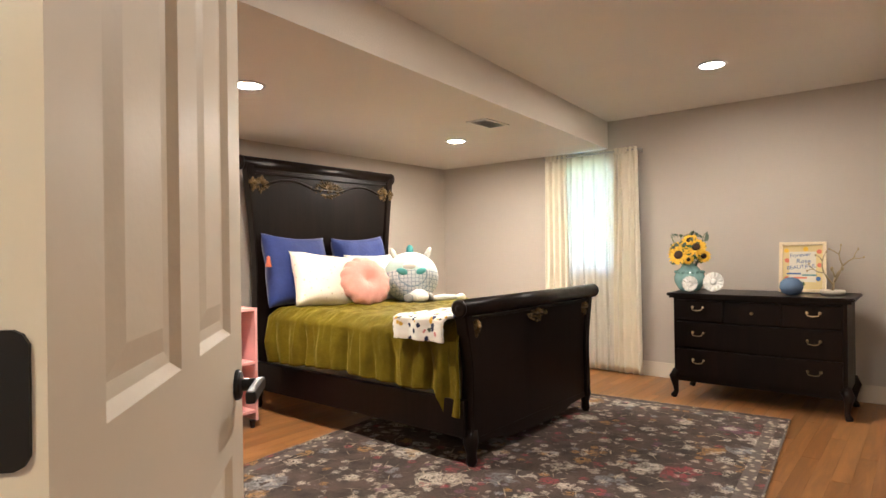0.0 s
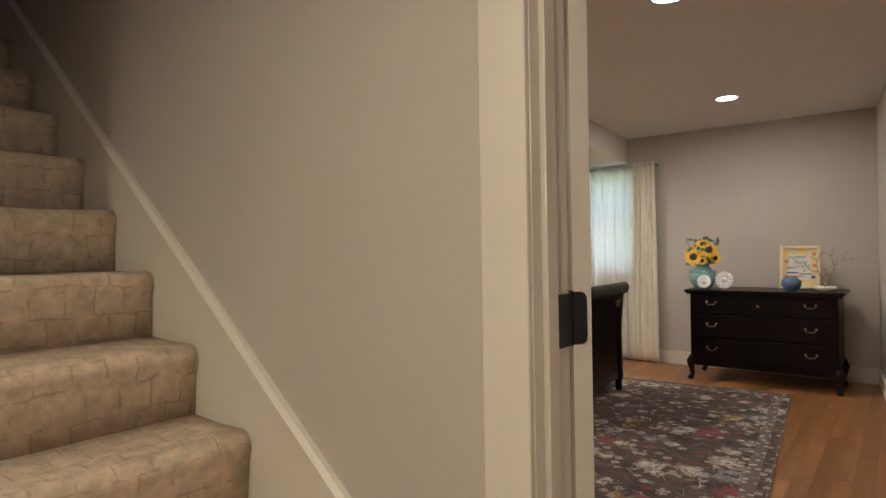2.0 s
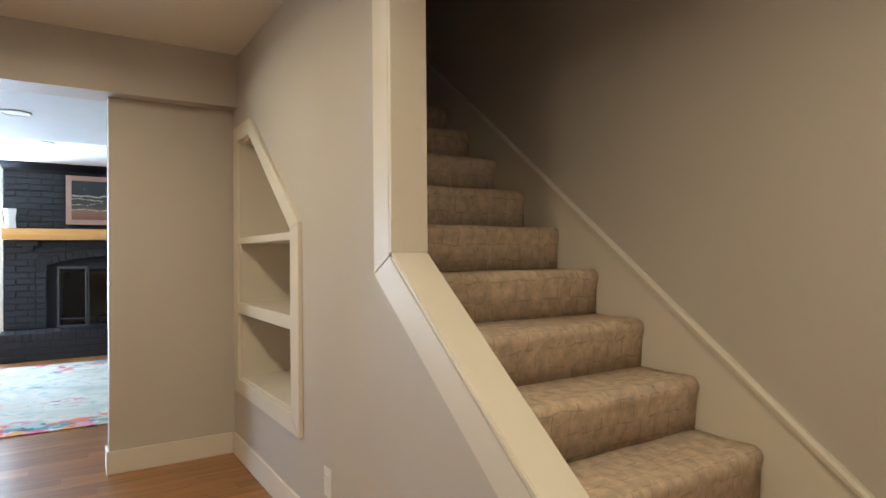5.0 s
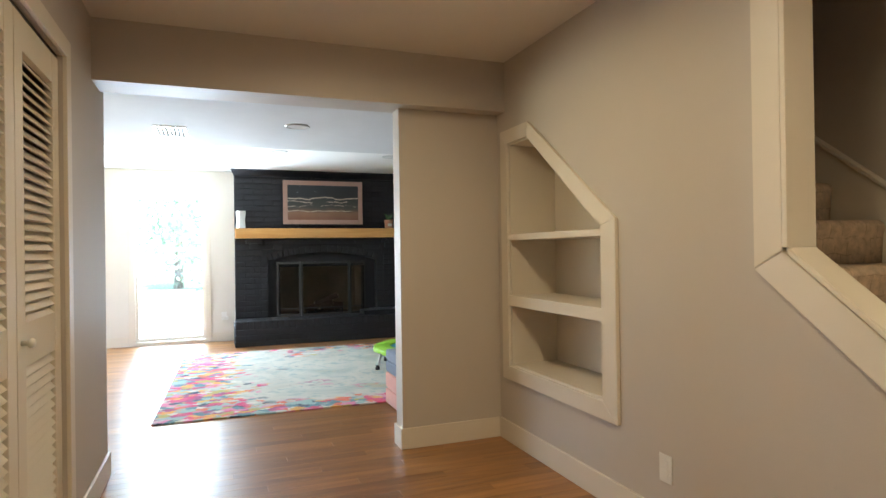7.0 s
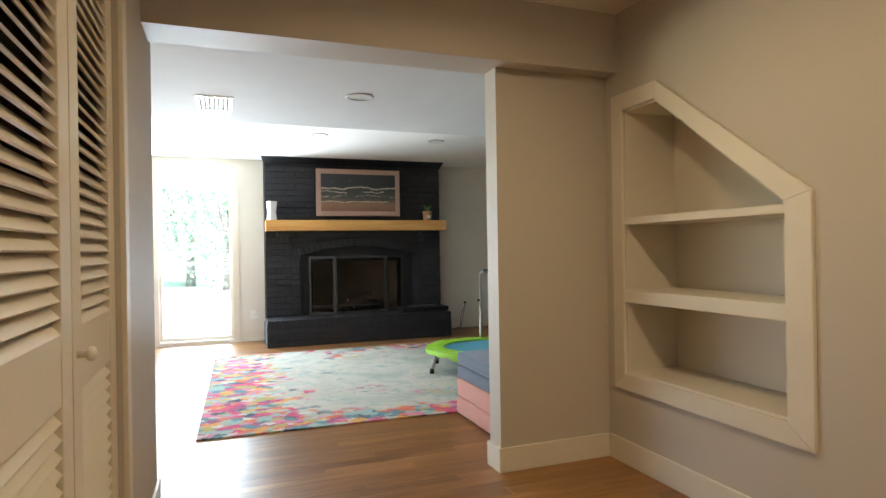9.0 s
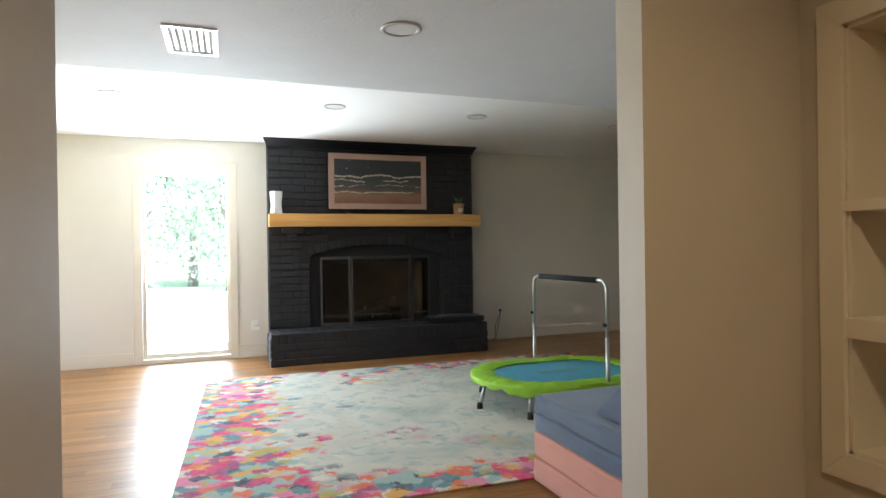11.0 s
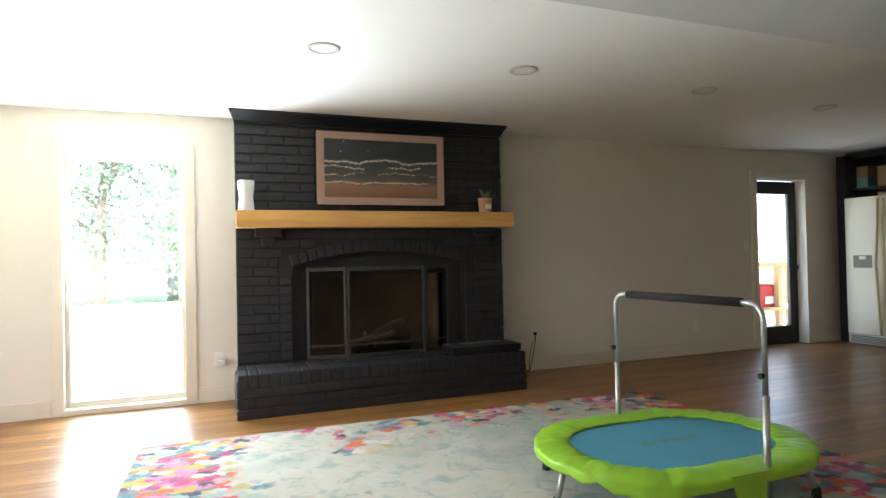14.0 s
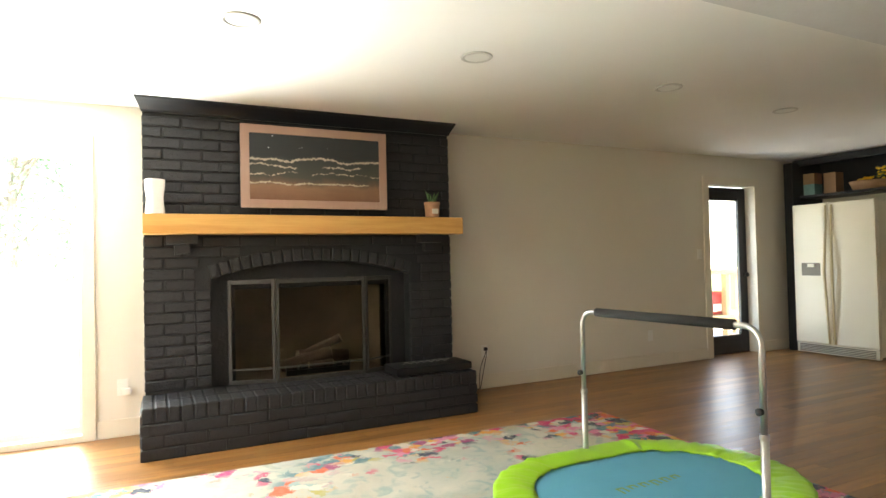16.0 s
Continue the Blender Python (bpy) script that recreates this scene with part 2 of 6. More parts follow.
TERRA = mat("terracotta_pot", (0.42, 0.22, 0.13), 0.8, vary=0.2, scale=25, bump=0.2)
FRAMEWOOD = mat("dusty_rose_frame", (0.36, 0.225, 0.175), 0.5, vary=0.08, scale=12)
LAMPOFF = mat("lamp_lens_off", (0.66, 0.66, 0.64), 0.4)
# rim greyed to put in the shadow that rings each downlight
RIMSHADE = mat("shaded_lamp_rim", (0.52, 0.51, 0.49), 0.4, vary=0.05)
LAMPON = glowing("lamp_lens_on", (1.0, 0.86, 0.66), 5.0)
GLASS = glass("clear_glass")


def glare_glass():
    """Clear glass with a faint translucent veil added to imitate the outdoor glare."""
    m = glass("glare_veiled_glass")
    nt = m.node_tree
    out = nt.nodes["Material Output"]
    clear = out.inputs[0].links[0].from_socket
    veil = node(nt, "BsdfTranslucent", Color=(0.9, 0.95, 0.97, 1))
    mx = node(nt, "MixShader", Fac=0.006)
    nt.links.new(clear, mx.inputs[1])
    nt.links.new(veil.outputs[0], mx.inputs[2])
    nt.links.new(mx.outputs[0], out.inputs[0])
    return m


GLAREGLASS = glare_glass()
SMOKED = glass("smoked_screen_mesh", (0.78, 0.76, 0.73), 0.1, 0.05, 0.004)
NAVY = mat("navy_black_cabinet_paint", (0.008, 0.009, 0.013), 0.4, vary=0.1)
CARD = mat("brown_cardboard", (0.30, 0.175, 0.095), 0.8, vary=0.1)


def carpet():
    m = mat("taupe_patterned_carpet", (0.56, 0.435, 0.305), 0.97, vary=0.55, scale=24, bump=0.5, bump_scale=330, fine=0.10, fine_scale=160, sheen=0.08)
    nt = m.node_tree
    b = nt.nodes["Principled BSDF"]
    tc = node(nt, "TexCoord")
    br = node(nt, "TexBrick", Scale=1.0)
    br.inputs["Brick Width"].default_value, br.inputs["Row Height"].default_value = 0.075, 0.066
    br.inputs["Mortar Size"].default_value, br.inputs["Mortar Smooth"].default_value = 0.0048, 1.0
    mp = node(nt, "Mapping")
    mp.inputs["Rotation"].default_value = (radians(90), 0, radians(90))
    nz = node(nt, "TexNoise", Scale=12.0, Detail=3.0)
    nt.links.new(tc.outputs["Object"], nz.inputs["Vector"])
    off = nt.nodes.new("ShaderNodeVectorMath")
    off.operation = "MULTIPLY_ADD"
    nt.links.new(nz.outputs["Color"], off.inputs[0])
    off.inputs[1].default_value = (0.028, 0.03, 0.028)
    nt.links.new(tc.outputs["Object"], off.inputs[2])
    # rows follow the way up the flight
    sep = node(nt, "SeparateXYZ")
    nt.links.new(off.outputs[0], sep.inputs[0])
    up = maths(nt, "SUBTRACT", sep.outputs[2], sep.outputs[0])
    comb = node(nt, "CombineXYZ")
    nt.links.new(sep.outputs[1], comb.inputs[0])
    nt.links.new(up, comb.inputs[1])
    nt.links.new(comb.outputs[0], br.inputs["Vector"])
    old = b.inputs["Base Color"].links[0].from_socket
    spots = node(nt, "TexNoise", Scale=26.0, Detail=2.0)
    nt.links.new(tc.outputs["Object"], spots.inputs["Vector"])
    gate = ramp(nt, [(0.42, (0, 0, 0)), (0.56, (1, 1, 1))], spots.outputs[0])
    k = maths(nt, "MULTIPLY", maths(nt, "MULTIPLY", br.outputs["Fac"], gate.outputs[0]), 0.50)
    col = mixed(nt, k, old, (0.26, 0.185, 0.12))
    nt.links.new(col, b.inputs["Base Color"])
    return m


CARPET = carpet()


def blank(name, rough=0.9):
    m = bpy.data.materials.new(name)
    m.use_nodes = True
    nt = m.node_tree
    b = nt.nodes["Principled BSDF"]
    b.inputs["Roughness"].default_value = rough
    return m, nt, b, node(nt, "TexCoord")


def pile(nt, b, tc, scale=350.0, strength=0.5):
    n = node(nt, "TexNoise", Scale=scale, Detail=2.0)
    nt.links.new(tc.outputs["Object"], n.inputs["Vector"])
    bp = node(nt, "Bump", Strength=strength, Distance=0.004)
    nt.links.new(n.outputs[0], bp.inputs["Height"])
    nt.links.new(bp.outputs[0], b.inputs["Normal"])


def noisy(nt, tc, scale, detail=3.0, distort=0.0, shift=0.0, stretch=(1, 1, 1), rough=0.5):
    mp = node(nt, "Mapping")
    mp.inputs["Location"].default_value = (shift, shift * 1.7, 0)
    mp.inputs["Scale"].default_value = stretch
    nt.links.new(tc.outputs["Object"], mp.inputs[0])
    n = node(nt, "TexNoise", Scale=scale, Detail=detail, Distortion=distort, Roughness=rough)
    nt.links.new(mp.outputs[0], n.inputs["Vector"])
    return n.outputs[0]


def watercolour_rug(half_x, half_y):
    """Cream middle with painterly blots of pink, orange, teal and navy towards the two ends."""
    m, nt, b, tc = blank("watercolour_rug_pile", 0.95)
    sep = node(nt, "SeparateXYZ")
    nt.links.new(tc.outputs["Object"], sep.inputs[0])
    edge = maths(nt, "MAXIMUM", maths(nt, "DIVIDE", maths(nt, "ABSOLUTE", sep.outputs[0]), half_x), maths(nt, "DIVIDE", maths(nt, "ABSOLUTE", sep.outputs[1]), half_y))
    base = ramp(nt, [(0.3, (0.44, 0.42, 0.35)), (0.5, (0.55, 0.53, 0.45)), (0.62, (0.40, 0.43, 0.38)), (0.75, (0.46, 0.38, 0.23))], noisy(nt, tc, 1.6, 6.0, 0.5)).outputs[0]
    mist = ramp(nt, [(0.52, (0, 0, 0)), (0.66, (1, 1, 1))], noisy(nt, tc, 9.0, 5.0, 1.0, 3.0)).outputs[0]
    base = mixed(nt, maths(nt, "MULTIPLY", mist, 0.65), base, (0.22, 0.34, 0.34))
    vor = node(nt, "TexVoronoi", Scale=17.0, Randomness=1.0)
    warp = nt.nodes.new("ShaderNodeVectorMath")
    warp.operation = "MULTIPLY_ADD"
    nz = node(nt, "TexNoise", Scale=20.0, Detail=8.0, Roughness=0.75)
    nt.links.new(tc.outputs["Object"], nz.inputs["Vector"])
    nt.links.new(nz.outputs["Color"], warp.inputs[0])
    warp.inputs[1].default_value = (0.20, 0.16, 0)
    nt.links.new(tc.outputs["Object"], warp.inputs[2])
    mp = node(nt, "Mapping")
    mp.inputs["Scale"].default_value = (1.0, 0.7, 1.0)
    nt.links.new(warp.outputs[0], mp.inputs[0])
    nt.links.new(mp.outputs[0], vor.inputs["Vector"])
    hue = node(nt, "SeparateColor")
    nt.links.new(vor.outputs["Color"], hue.inputs[0])
    paint = ramp(nt, [(0.0, (0.62, 0.05, 0.16)), (0.13, (0.10, 0.22, 0.26)), (0.26, (0.68, 0.13, 0.06)), (0.38, (0.62, 0.58, 0.50)), (0.5, (0.30, 0.42, 0.40)), (0.6, (0.66, 0.20, 0.33)), (0.7, (0.70, 0.34, 0.07)), (0.8, (0.045, 0.06, 0.10)), (0.88, (0.42, 0.36, 0.10)), (0.94, (0.34, 0.06, 0.17))], hue.outputs[0], "CONSTANT").outputs[0]
    gate = maths(nt, "ADD", maths(nt, "MULTIPLY_ADD", edge, 1.0, -0.62), maths(nt, "MULTIPLY_ADD", noisy(nt, tc, 1.7, 5.0, 0.3, 7.0), 2.2, -1.1))
    # the end towards the hall is fuller than the far one, and one corner fullest
    lean = maths(nt, "ADD", maths(nt, "MULTIPLY", sep.outputs[0], 0.06), maths(nt, "MULTIPLY", sep.outputs[1], 0.005))
    ends = maths(nt, "POWER", maths(nt, "DIVIDE", maths(nt, "ABSOLUTE", sep.outputs[1]), half_y), 4.0)
    gate = maths(nt, "ADD", maths(nt, "ADD", gate, lean), maths(nt, "MULTIPLY_ADD", ends, 1.0, -0.15))
    g = ramp(nt, [(0.0, (0, 0, 0)), (0.20, (1, 1, 1))], maths(nt, "ADD", gate, maths(nt, "MULTIPLY_ADD", hue.outputs[1], 0.5, -0.28))).outputs[0]
    col = mixed(nt, g, base, paint)
    fade = ramp(nt, [(0.35, (0, 0, 0)), (0.7, (1, 1, 1))], noisy(nt, tc, 30.0, 4.0)).outputs[0]
    col = mixed(nt, maths(nt, "MULTIPLY", fade, 0.20), col, (0.52, 0.49, 0.42))
    nt.links.new(col, b.inputs["Base Color"])
    pile(nt, b, tc)
    return m


def floral_rug(half_x, half_y):
    """Dark grey-brown field with worn blossoms, twigs and a border."""
    m, nt, b, tc = blank("dark_floral_rug_pile", 0.95)
    field = ramp(nt, [(0.35, (0.028, 0.018, 0.015)), (0.65, (0.078, 0.052, 0.042))], noisy(nt, tc, 7.0, 6.0)).outputs[0]
    tw = node(nt, "TexVoronoi", Scale=8.5)
    tw.feature = "DISTANCE_TO_EDGE"
    nt.links.new(tc.outputs["Object"], tw.inputs["Vector"])
    twig = ramp(nt, [(0.0, (1, 1, 1)), (0.035, (0, 0, 0))], maths(nt, "ADD", tw.outputs["Distance"], maths(nt, "MULTIPLY_ADD", noisy(nt, tc, 14.0, 3.0), 0.16, -0.055))).outputs[0]
    col = mixed(nt, maths(nt, "MULTIPLY", twig, 0.9), field, (0.50, 0.42, 0.29))
    for scale, shift, size, dark in ((4.2, 0.0, 0.44, 0.12), (8.0, 5.0, 0.40, 0.15), (15.0, 2.0, 0.40, 0.10)):
        mp = node(nt, "Mapping")
        mp.inputs["Location"].default_value = (shift, shift * 0.6, 0)
        nt.links.new(tc.outputs["Object"], mp.inputs[0])
        vo = node(nt, "TexVoronoi", Scale=scale, Randomness=0.85)
        nt.links.new(mp.outputs[0], vo.inputs["Vector"])
        pet = maths(nt, "ADD", vo.outputs["Distance"], maths(nt, "MULTIPLY_ADD", noisy(nt, tc, 6.0 * scale, 2.0, 0.0, shift), 0.8, -0.4))
        ring = ramp(nt, [(size * 0.25, (0, 0, 0)), (size * 0.32, (1, 1, 1)), (size * 0.55, (1, 1, 1)), (size * 0.62, (0.1, 0.1, 0.1)), (size * 0.75, (0.8, 0.8, 0.8)), (size, (0, 0, 0))], pet).outputs[0]
        sc = node(nt, "SeparateColor")
        nt.links.new(vo.outputs["Color"], sc.inputs[0])
        tint = ramp(nt, [(0.0, (0.66, 0.58, 0.47)), (0.26, (0.30, 0.31, 0.33)), (0.38, (0.30, 0.035, 0.05)), (0.50, (0.62, 0.54, 0.43)), (0.64, (0.44, 0.24, 0.06)), (0.74, (0.62, 0.57, 0.48)), (0.90, (0.19, 0.07, 0.13))], sc.outputs[0], "CONSTANT").outputs[0]
        some = ramp(nt, [(0.30 + dark, (0, 0, 0)), (0.34 + dark, (1, 1, 1))], sc.outputs[1]).outputs[0]
        col = mixed(nt, maths(nt, "MULTIPLY", maths(nt, "MULTIPLY", ring, some), 0.68), col, tint)
    sep = node(nt, "SeparateXYZ")
    nt.links.new(tc.outputs["Object"], sep.inputs[0])
    inx = maths(nt, "SUBTRACT", half_x, maths(nt, "ABSOLUTE", sep.outputs[0]))
    iny = maths(nt, "SUBTRACT", half_y, maths(nt, "ABSOLUTE", sep.outputs[1]))
    dist = maths(nt, "MINIMUM", inx, iny)
    band = ramp(nt, [(0.0, (1, 1, 1)), (0.010, (0, 0, 0)), (0.05, (0, 0, 0)), (0.055, (0.9, 0.9, 0.9)), (0.12, (0.9, 0.9, 0.9)), (0.125, (0, 0, 0))], dist, "CONSTANT").outputs[0]
    ck = node(nt, "TexVoronoi", Scale=22.0)
    nt.links.new(tc.outputs["Object"], ck.inputs["Vector"])
    motif = ramp(nt, [(0.25, (0.44, 0.38, 0.30)), (0.42, (0.11, 0.09, 0.08))], ck.outputs["Distance"]).outputs[0]
    col = mixed(nt, band, col, motif)
    wear = ramp(nt, [(0.4, (0, 0, 0)), (0.75, (1, 1, 1))], noisy(nt, tc, 26.0, 5.0)).outputs[0]
    col = mixed(nt, maths(nt, "MULTIPLY", wear, 0.42), col, (0.085, 0.062, 0.052))
    nt.links.new(col, b.inputs["Base Color"])
    pile(nt, b, tc)
    return m


def seascape():
    """A woodblock-like print: night sky, a white breaker, dark swells and sand; local y across, z up, middle at 0."""
    m, nt, b, tc = blank("seascape_print", 0.35)
    sep = node(nt, "SeparateXYZ")
    nt.links.new(tc.outputs["Object"], sep.inputs[0])
    z = sep.outputs[2]
    wob = noisy(nt, tc, 5.0, 6.0, 0.2, 0.0, (1, 1, 0.4), 0.7)
    zz = maths(nt, "ADD", z, maths(nt, "MULTIPLY_ADD", wob, 0.12, -0.06))
    col = ramp(nt, [(0.0, (0.20, 0.085, 0.040)), (0.22, (0.26, 0.135, 0.075)), (0.30, (0.11, 0.075, 0.05)), (0.36, (0.055, 0.055, 0.045)), (0.62, (0.028, 0.032, 0.032)), (0.66, (0.014, 0.017, 0.021)), (1.0, (0.020, 0.025, 0.030))], maths(nt, "MULTIPLY_ADD", zz, 1.9, 0.5)).outputs[0]
    grain = noisy(nt, tc, 40.0, 4.0, 0.5, 0.0, (1, 0.15, 1))
    col = mixed(nt, maths(nt, "MULTIPLY", grain, 0.35), col, (0.05, 0.04, 0.03))
    for level, thick, amp, shift, cover in ((0.062, 0.009, 0.12, 1.0, 0.20), (0.005, 0.0055, 0.13, 4.0, 0.45), (-0.045, 0.004, 0.14, 8.0, 0.45), (-0.115, 0.0055, 0.10, 11.0, 0.40)):
        w = noisy(nt, tc, 3.2, 5.0, 0.0, shift, (0, 1, 0), 0.7)
        d = maths(nt, "ABSOLUTE", maths(nt, "SUBTRACT", maths(nt, "ADD", z, maths(nt, "MULTIPLY_ADD", w, amp, -amp / 2)), level))
        d = maths(nt, "ADD", d, maths(nt, "MULTIPLY_ADD", noisy(nt, tc, 45.0, 5.0), 0.030, -0.015))
        line = ramp(nt, [(thick * 0.6, (1, 1, 1)), (thick, (0, 0, 0))], d).outputs[0]
        some = ramp(nt, [(cover, (0, 0, 0)), (cover + 0.03, (1, 1, 1))], noisy(nt, tc, 2.2, 2.0, 0.0, shift + 2, (0, 1, 0))).outputs[0]
        col = mixed(nt, maths(nt, "MULTIPLY", line, some), col, (0.46, 0.38, 0.30))
    vo = node(nt, "TexVoronoi", Scale=16.0)
    nt.links.new(tc.outputs["Object"], vo.inputs["Vector"])
    star = ramp(nt, [(0.07, (1, 1, 1)), (0.10, (0, 0, 0))], vo.outputs["Distance"]).outputs[0]
    high = ramp(nt, [(0.62, (0, 0, 0)), (0.68, (1, 1, 1))], maths(nt, "MULTIPLY_ADD", z, 1.9, 0.5)).outputs[0]
    col = mixed(nt, maths(nt, "MULTIPLY", star, high), col, (0.4, 0.42, 0.46))
    nt.links.new(col, b.inputs["Base Color"])
    return m


def dotted(name, base, spots, scale, size, rough=0.85):
    """Cloth with small scattered motifs in several colours."""
    m, nt, b, tc = blank(name, rough)
    vo = node(nt, "TexVoronoi", Scale=scale)
    nt.links.new(tc.outputs["Object"], vo.inputs["Vector"])
    d = maths(nt, "ADD", vo.outputs["Distance"], maths(nt, "MULTIPLY_ADD", noisy(nt, tc, scale * 3, 2.0), 0.5, -0.25))
    spot = ramp(nt, [(size, (1, 1, 1)), (size + 0.06, (0, 0, 0))], d).outputs[0]
    sc = node(nt, "SeparateColor")
    nt.links.new(vo.outputs["Color"], sc.inputs[0])
    tint = ramp(nt, [(k / len(spots), c) for k, c in enumerate(spots)], sc.outputs[0], "CONSTANT").outputs[0]
    nt.links.new(mixed(nt, spot, base, tint), b.inputs["Base Color"])
    pile(nt, b, tc, 60.0, 0.25)
    return m


def scales():
    """Pale cloth with a net of small blue-grey scales."""
    m, nt, b, tc = blank("scale_print_plush", 0.95)
    vo = node(nt, "TexVoronoi", Scale=34.0, Randomness=0.15)
    vo.feature = "DISTANCE_TO_EDGE"
    nt.links.new(tc.outputs["Object"], vo.inputs["Vector"])
    line = ramp(nt, [(0.05, (1, 1, 1)), (0.10, (0, 0, 0))], vo.outputs["Distance"]).outputs[0]
    nt.links.new(mixed(nt, line, (0.60, 0.62, 0.63), (0.24, 0.31, 0.37)), b.inputs["Base Color"])
    pile(nt, b, tc, 150.0, 0.3)
    return m


WATERCOLOUR = watercolour_rug(1.52, 1.88)
FLORAL = floral_rug(1.19, 1.52)
SEASCAPE = seascape()
FLOWERCLOTH = dotted("white_floral_cotton", (0.76, 0.73, 0.66), [(0.02, 0.03, 0.08), (0.70, 0.42, 0.04), (0.05, 0.07, 0.05), (0.55, 0.22, 0.20), (0.60, 0.36, 0.03)], 24.0, 0.30)
DOTCLOTH = dotted("cream_dotted_cotton", (0.76, 0.70, 0.58), [(0.50, 0.40, 0.28), (0.55, 0.45, 0.3)], 26.0, 0.10)
SCALES = scales()
PRINT = mat("yellow_print_paper", (0.72, 0.58, 0.26), 0.6, vary=0.05)
CREAMFRAME = mat("cream_frame_wood", (0.74, 0.62, 0.40), 0.45, vary=0.05)
SIGNBLUE = mat("print_ink_blue", (0.06, 0.13, 0.34), 0.6)
SIGNRED = mat("print_ink_coral", (0.70, 0.20, 0.11), 0.6)
CONCRETE = mat("pale_concrete", (0.55, 0.53, 0.49), 0.85, vary=0.12, scale=1.5, bump=0.3, bump_scale=40)
GRASS = mat("lawn", (0.10, 0.16, 0.05), 0.9, vary=0.35, scale=3.0, bump=0.6, bump_scale=40)
BARK = mat("grey_bark", (0.16, 0.13, 0.10), 0.9, vary=0.35, scale=6, bump=0.8, bump_scale=20)
FOLIAGE = mat("tree_leaf", (0.17, 0.28, 0.17), 0.6, vary=0.4, scale=2.0)
REDBAG = mat("red_paper_sack", (0.50, 0.04, 0.04), 0.6, vary=0.15)
EMBER = mat("split_log_end", (0.42, 0.34, 0.26), 0.9, vary=0.3, scale=14)
LOGBARK = mat("charred_log_bark", (0.09, 0.06, 0.045), 0.95, vary=0.4, scale=10, bump=0.7, bump_scale=40)
SUBFLOOR = mat("dark_oak_joint", (0.12, 0.054, 0.02), 0.6, vary=0.15)
STONE = mat("pale_stone_dish", (0.66, 0.60, 0.50), 0.7, vary=0.08)
SHEER = bpy.data.materials.new("sheer_curtain_cloth")
SHEER.use_nodes = True
_n = SHEER.node_tree
_b = _n.nodes["Principled BSDF"]
_b.inputs["Base Color"].default_value = (0.76, 0.72, 0.61, 1)
_b.inputs["Roughness"].default_value = 0.9
_t = node(_n, "BsdfTranslucent", Color=(0.72, 0.70, 0.64, 1))
_m = node(_n, "MixShader", Fac=0.40)
_n.links.new(_b.outputs[0], _m.inputs[1])
_n.links.new(_t.outputs[0], _m.inputs[2])
_n.links.new(_m.outputs[0], _n.nodes["Material Output"].inputs[0])


# ---- mesh helpers ----
def link(name, bm, material, smooth=False):
    me = bpy.data.meshes.new(name)
    bm.normal_update()
    bm.to_mesh(me)
    bm.free()
    for m in material if isinstance(material, (list, tuple)) else [material]:
        me.materials.append(m)
    if smooth:
        for p in me.polygons:
            p.use_smooth = True
    return new(name, me)


def part(name, bm, material, parent=None, label="", smooth=False):
    """One mesh object under a thing or under a part; the mesh is given in the place's own metres, relative to the thing."""
    ob = link(name, bm, material, smooth)
    if parent is not None:
        ob.parent = parent
    if label:
        tagged(ob, label)
    return ob


def thing(name, m, label, category, group="", kind=""):
    e = new(name)
    e.empty_display_size = 0.05
    e.matrix_world = m
    return tagged(e, label, category, group, kind)


def setting(name, bm, material, label="", category="", smooth=False):
    return tagged(link(name, bm, material, smooth), label, category, kind="structure")


def box(bm, x0, y0, z0, x1, y1, z1, bevel=0.0, m=None):
    vs = [bm.verts.new((x, y, z)) for x in (x0, x1) for y in (y0, y1) for z in (z0, z1)]
    fs = [bm.faces.new([vs[i] for i in f]) for f in ((0, 1, 3, 2), (4, 6, 7, 5), (0, 4, 5, 1), (2, 3, 7, 6), (0, 2, 6, 4), (1, 5, 7, 3))]
    if m is not None:
        for v in vs:
            v.co = m @ v.co
    if bevel:
        es = list({e for f in fs for e in f.edges})
        bmesh.ops.bevel(bm, geom=es, offset=bevel, segments=2, affect="EDGES", profile=0.6)
    return bm


def boxes(*rows, bevel=0.0):
    bm = bmesh.new()
    for r in rows:
        box(bm, *r, bevel=bevel)
    return bm


def prism(points, axis, a, b, bm=None, bevel=0.0):
    """A flat outline in the two other axes, thick from a to b along the axis."""
    bm = bm or bmesh.new()
    put = {"x": lambda p, d: (d, p[0], p[1]), "y": lambda p, d: (p[0], d, p[1]), "z": lambda p, d: (p[0], p[1], d)}[axis]
    lo = [bm.verts.new(put(p, a)) for p in points]
    hi = [bm.verts.new(put(p, b)) for p in points]
    n = len(points)
    fs = [bm.faces.new(lo), bm.faces.new(hi[::-1])]
    fs += [bm.faces.new((lo[i], hi[i], hi[(i + 1) % n], lo[(i + 1) % n])) for i in range(n)]
    bmesh.ops.recalc_face_normals(bm, faces=fs)
    if bevel:
        bmesh.ops.bevel(bm, geom=list({e for f in fs for e in f.edges}), offset=bevel, segments=2, affect="EDGES")
    return bm


def lathe(profile, n=32, bm=None, m=None):
    """A turned shape: (radius, z) pairs round the z axis."""
    bm = bm or bmesh.new()
    rings = []
    for r, z in profile:
        ring = [bm.verts.new((r * math.cos(2 * math.pi * k / n), r * math.sin(2 * math.pi * k / n), z)) for k in range(n)]
        rings.append(ring)
    for p, q in zip(rings, rings[1:]):
        for k in range(n):
            bm.faces.new((p[k], p[(k + 1) % n], q[(k + 1) % n], q[k]))
    bm.faces.new(rings[0][::-1])
    bm.faces.new(rings[-1])
    if m is not None:
        for ring in rings:
            for v in ring:
                v.co = m @ v.co
    return bm


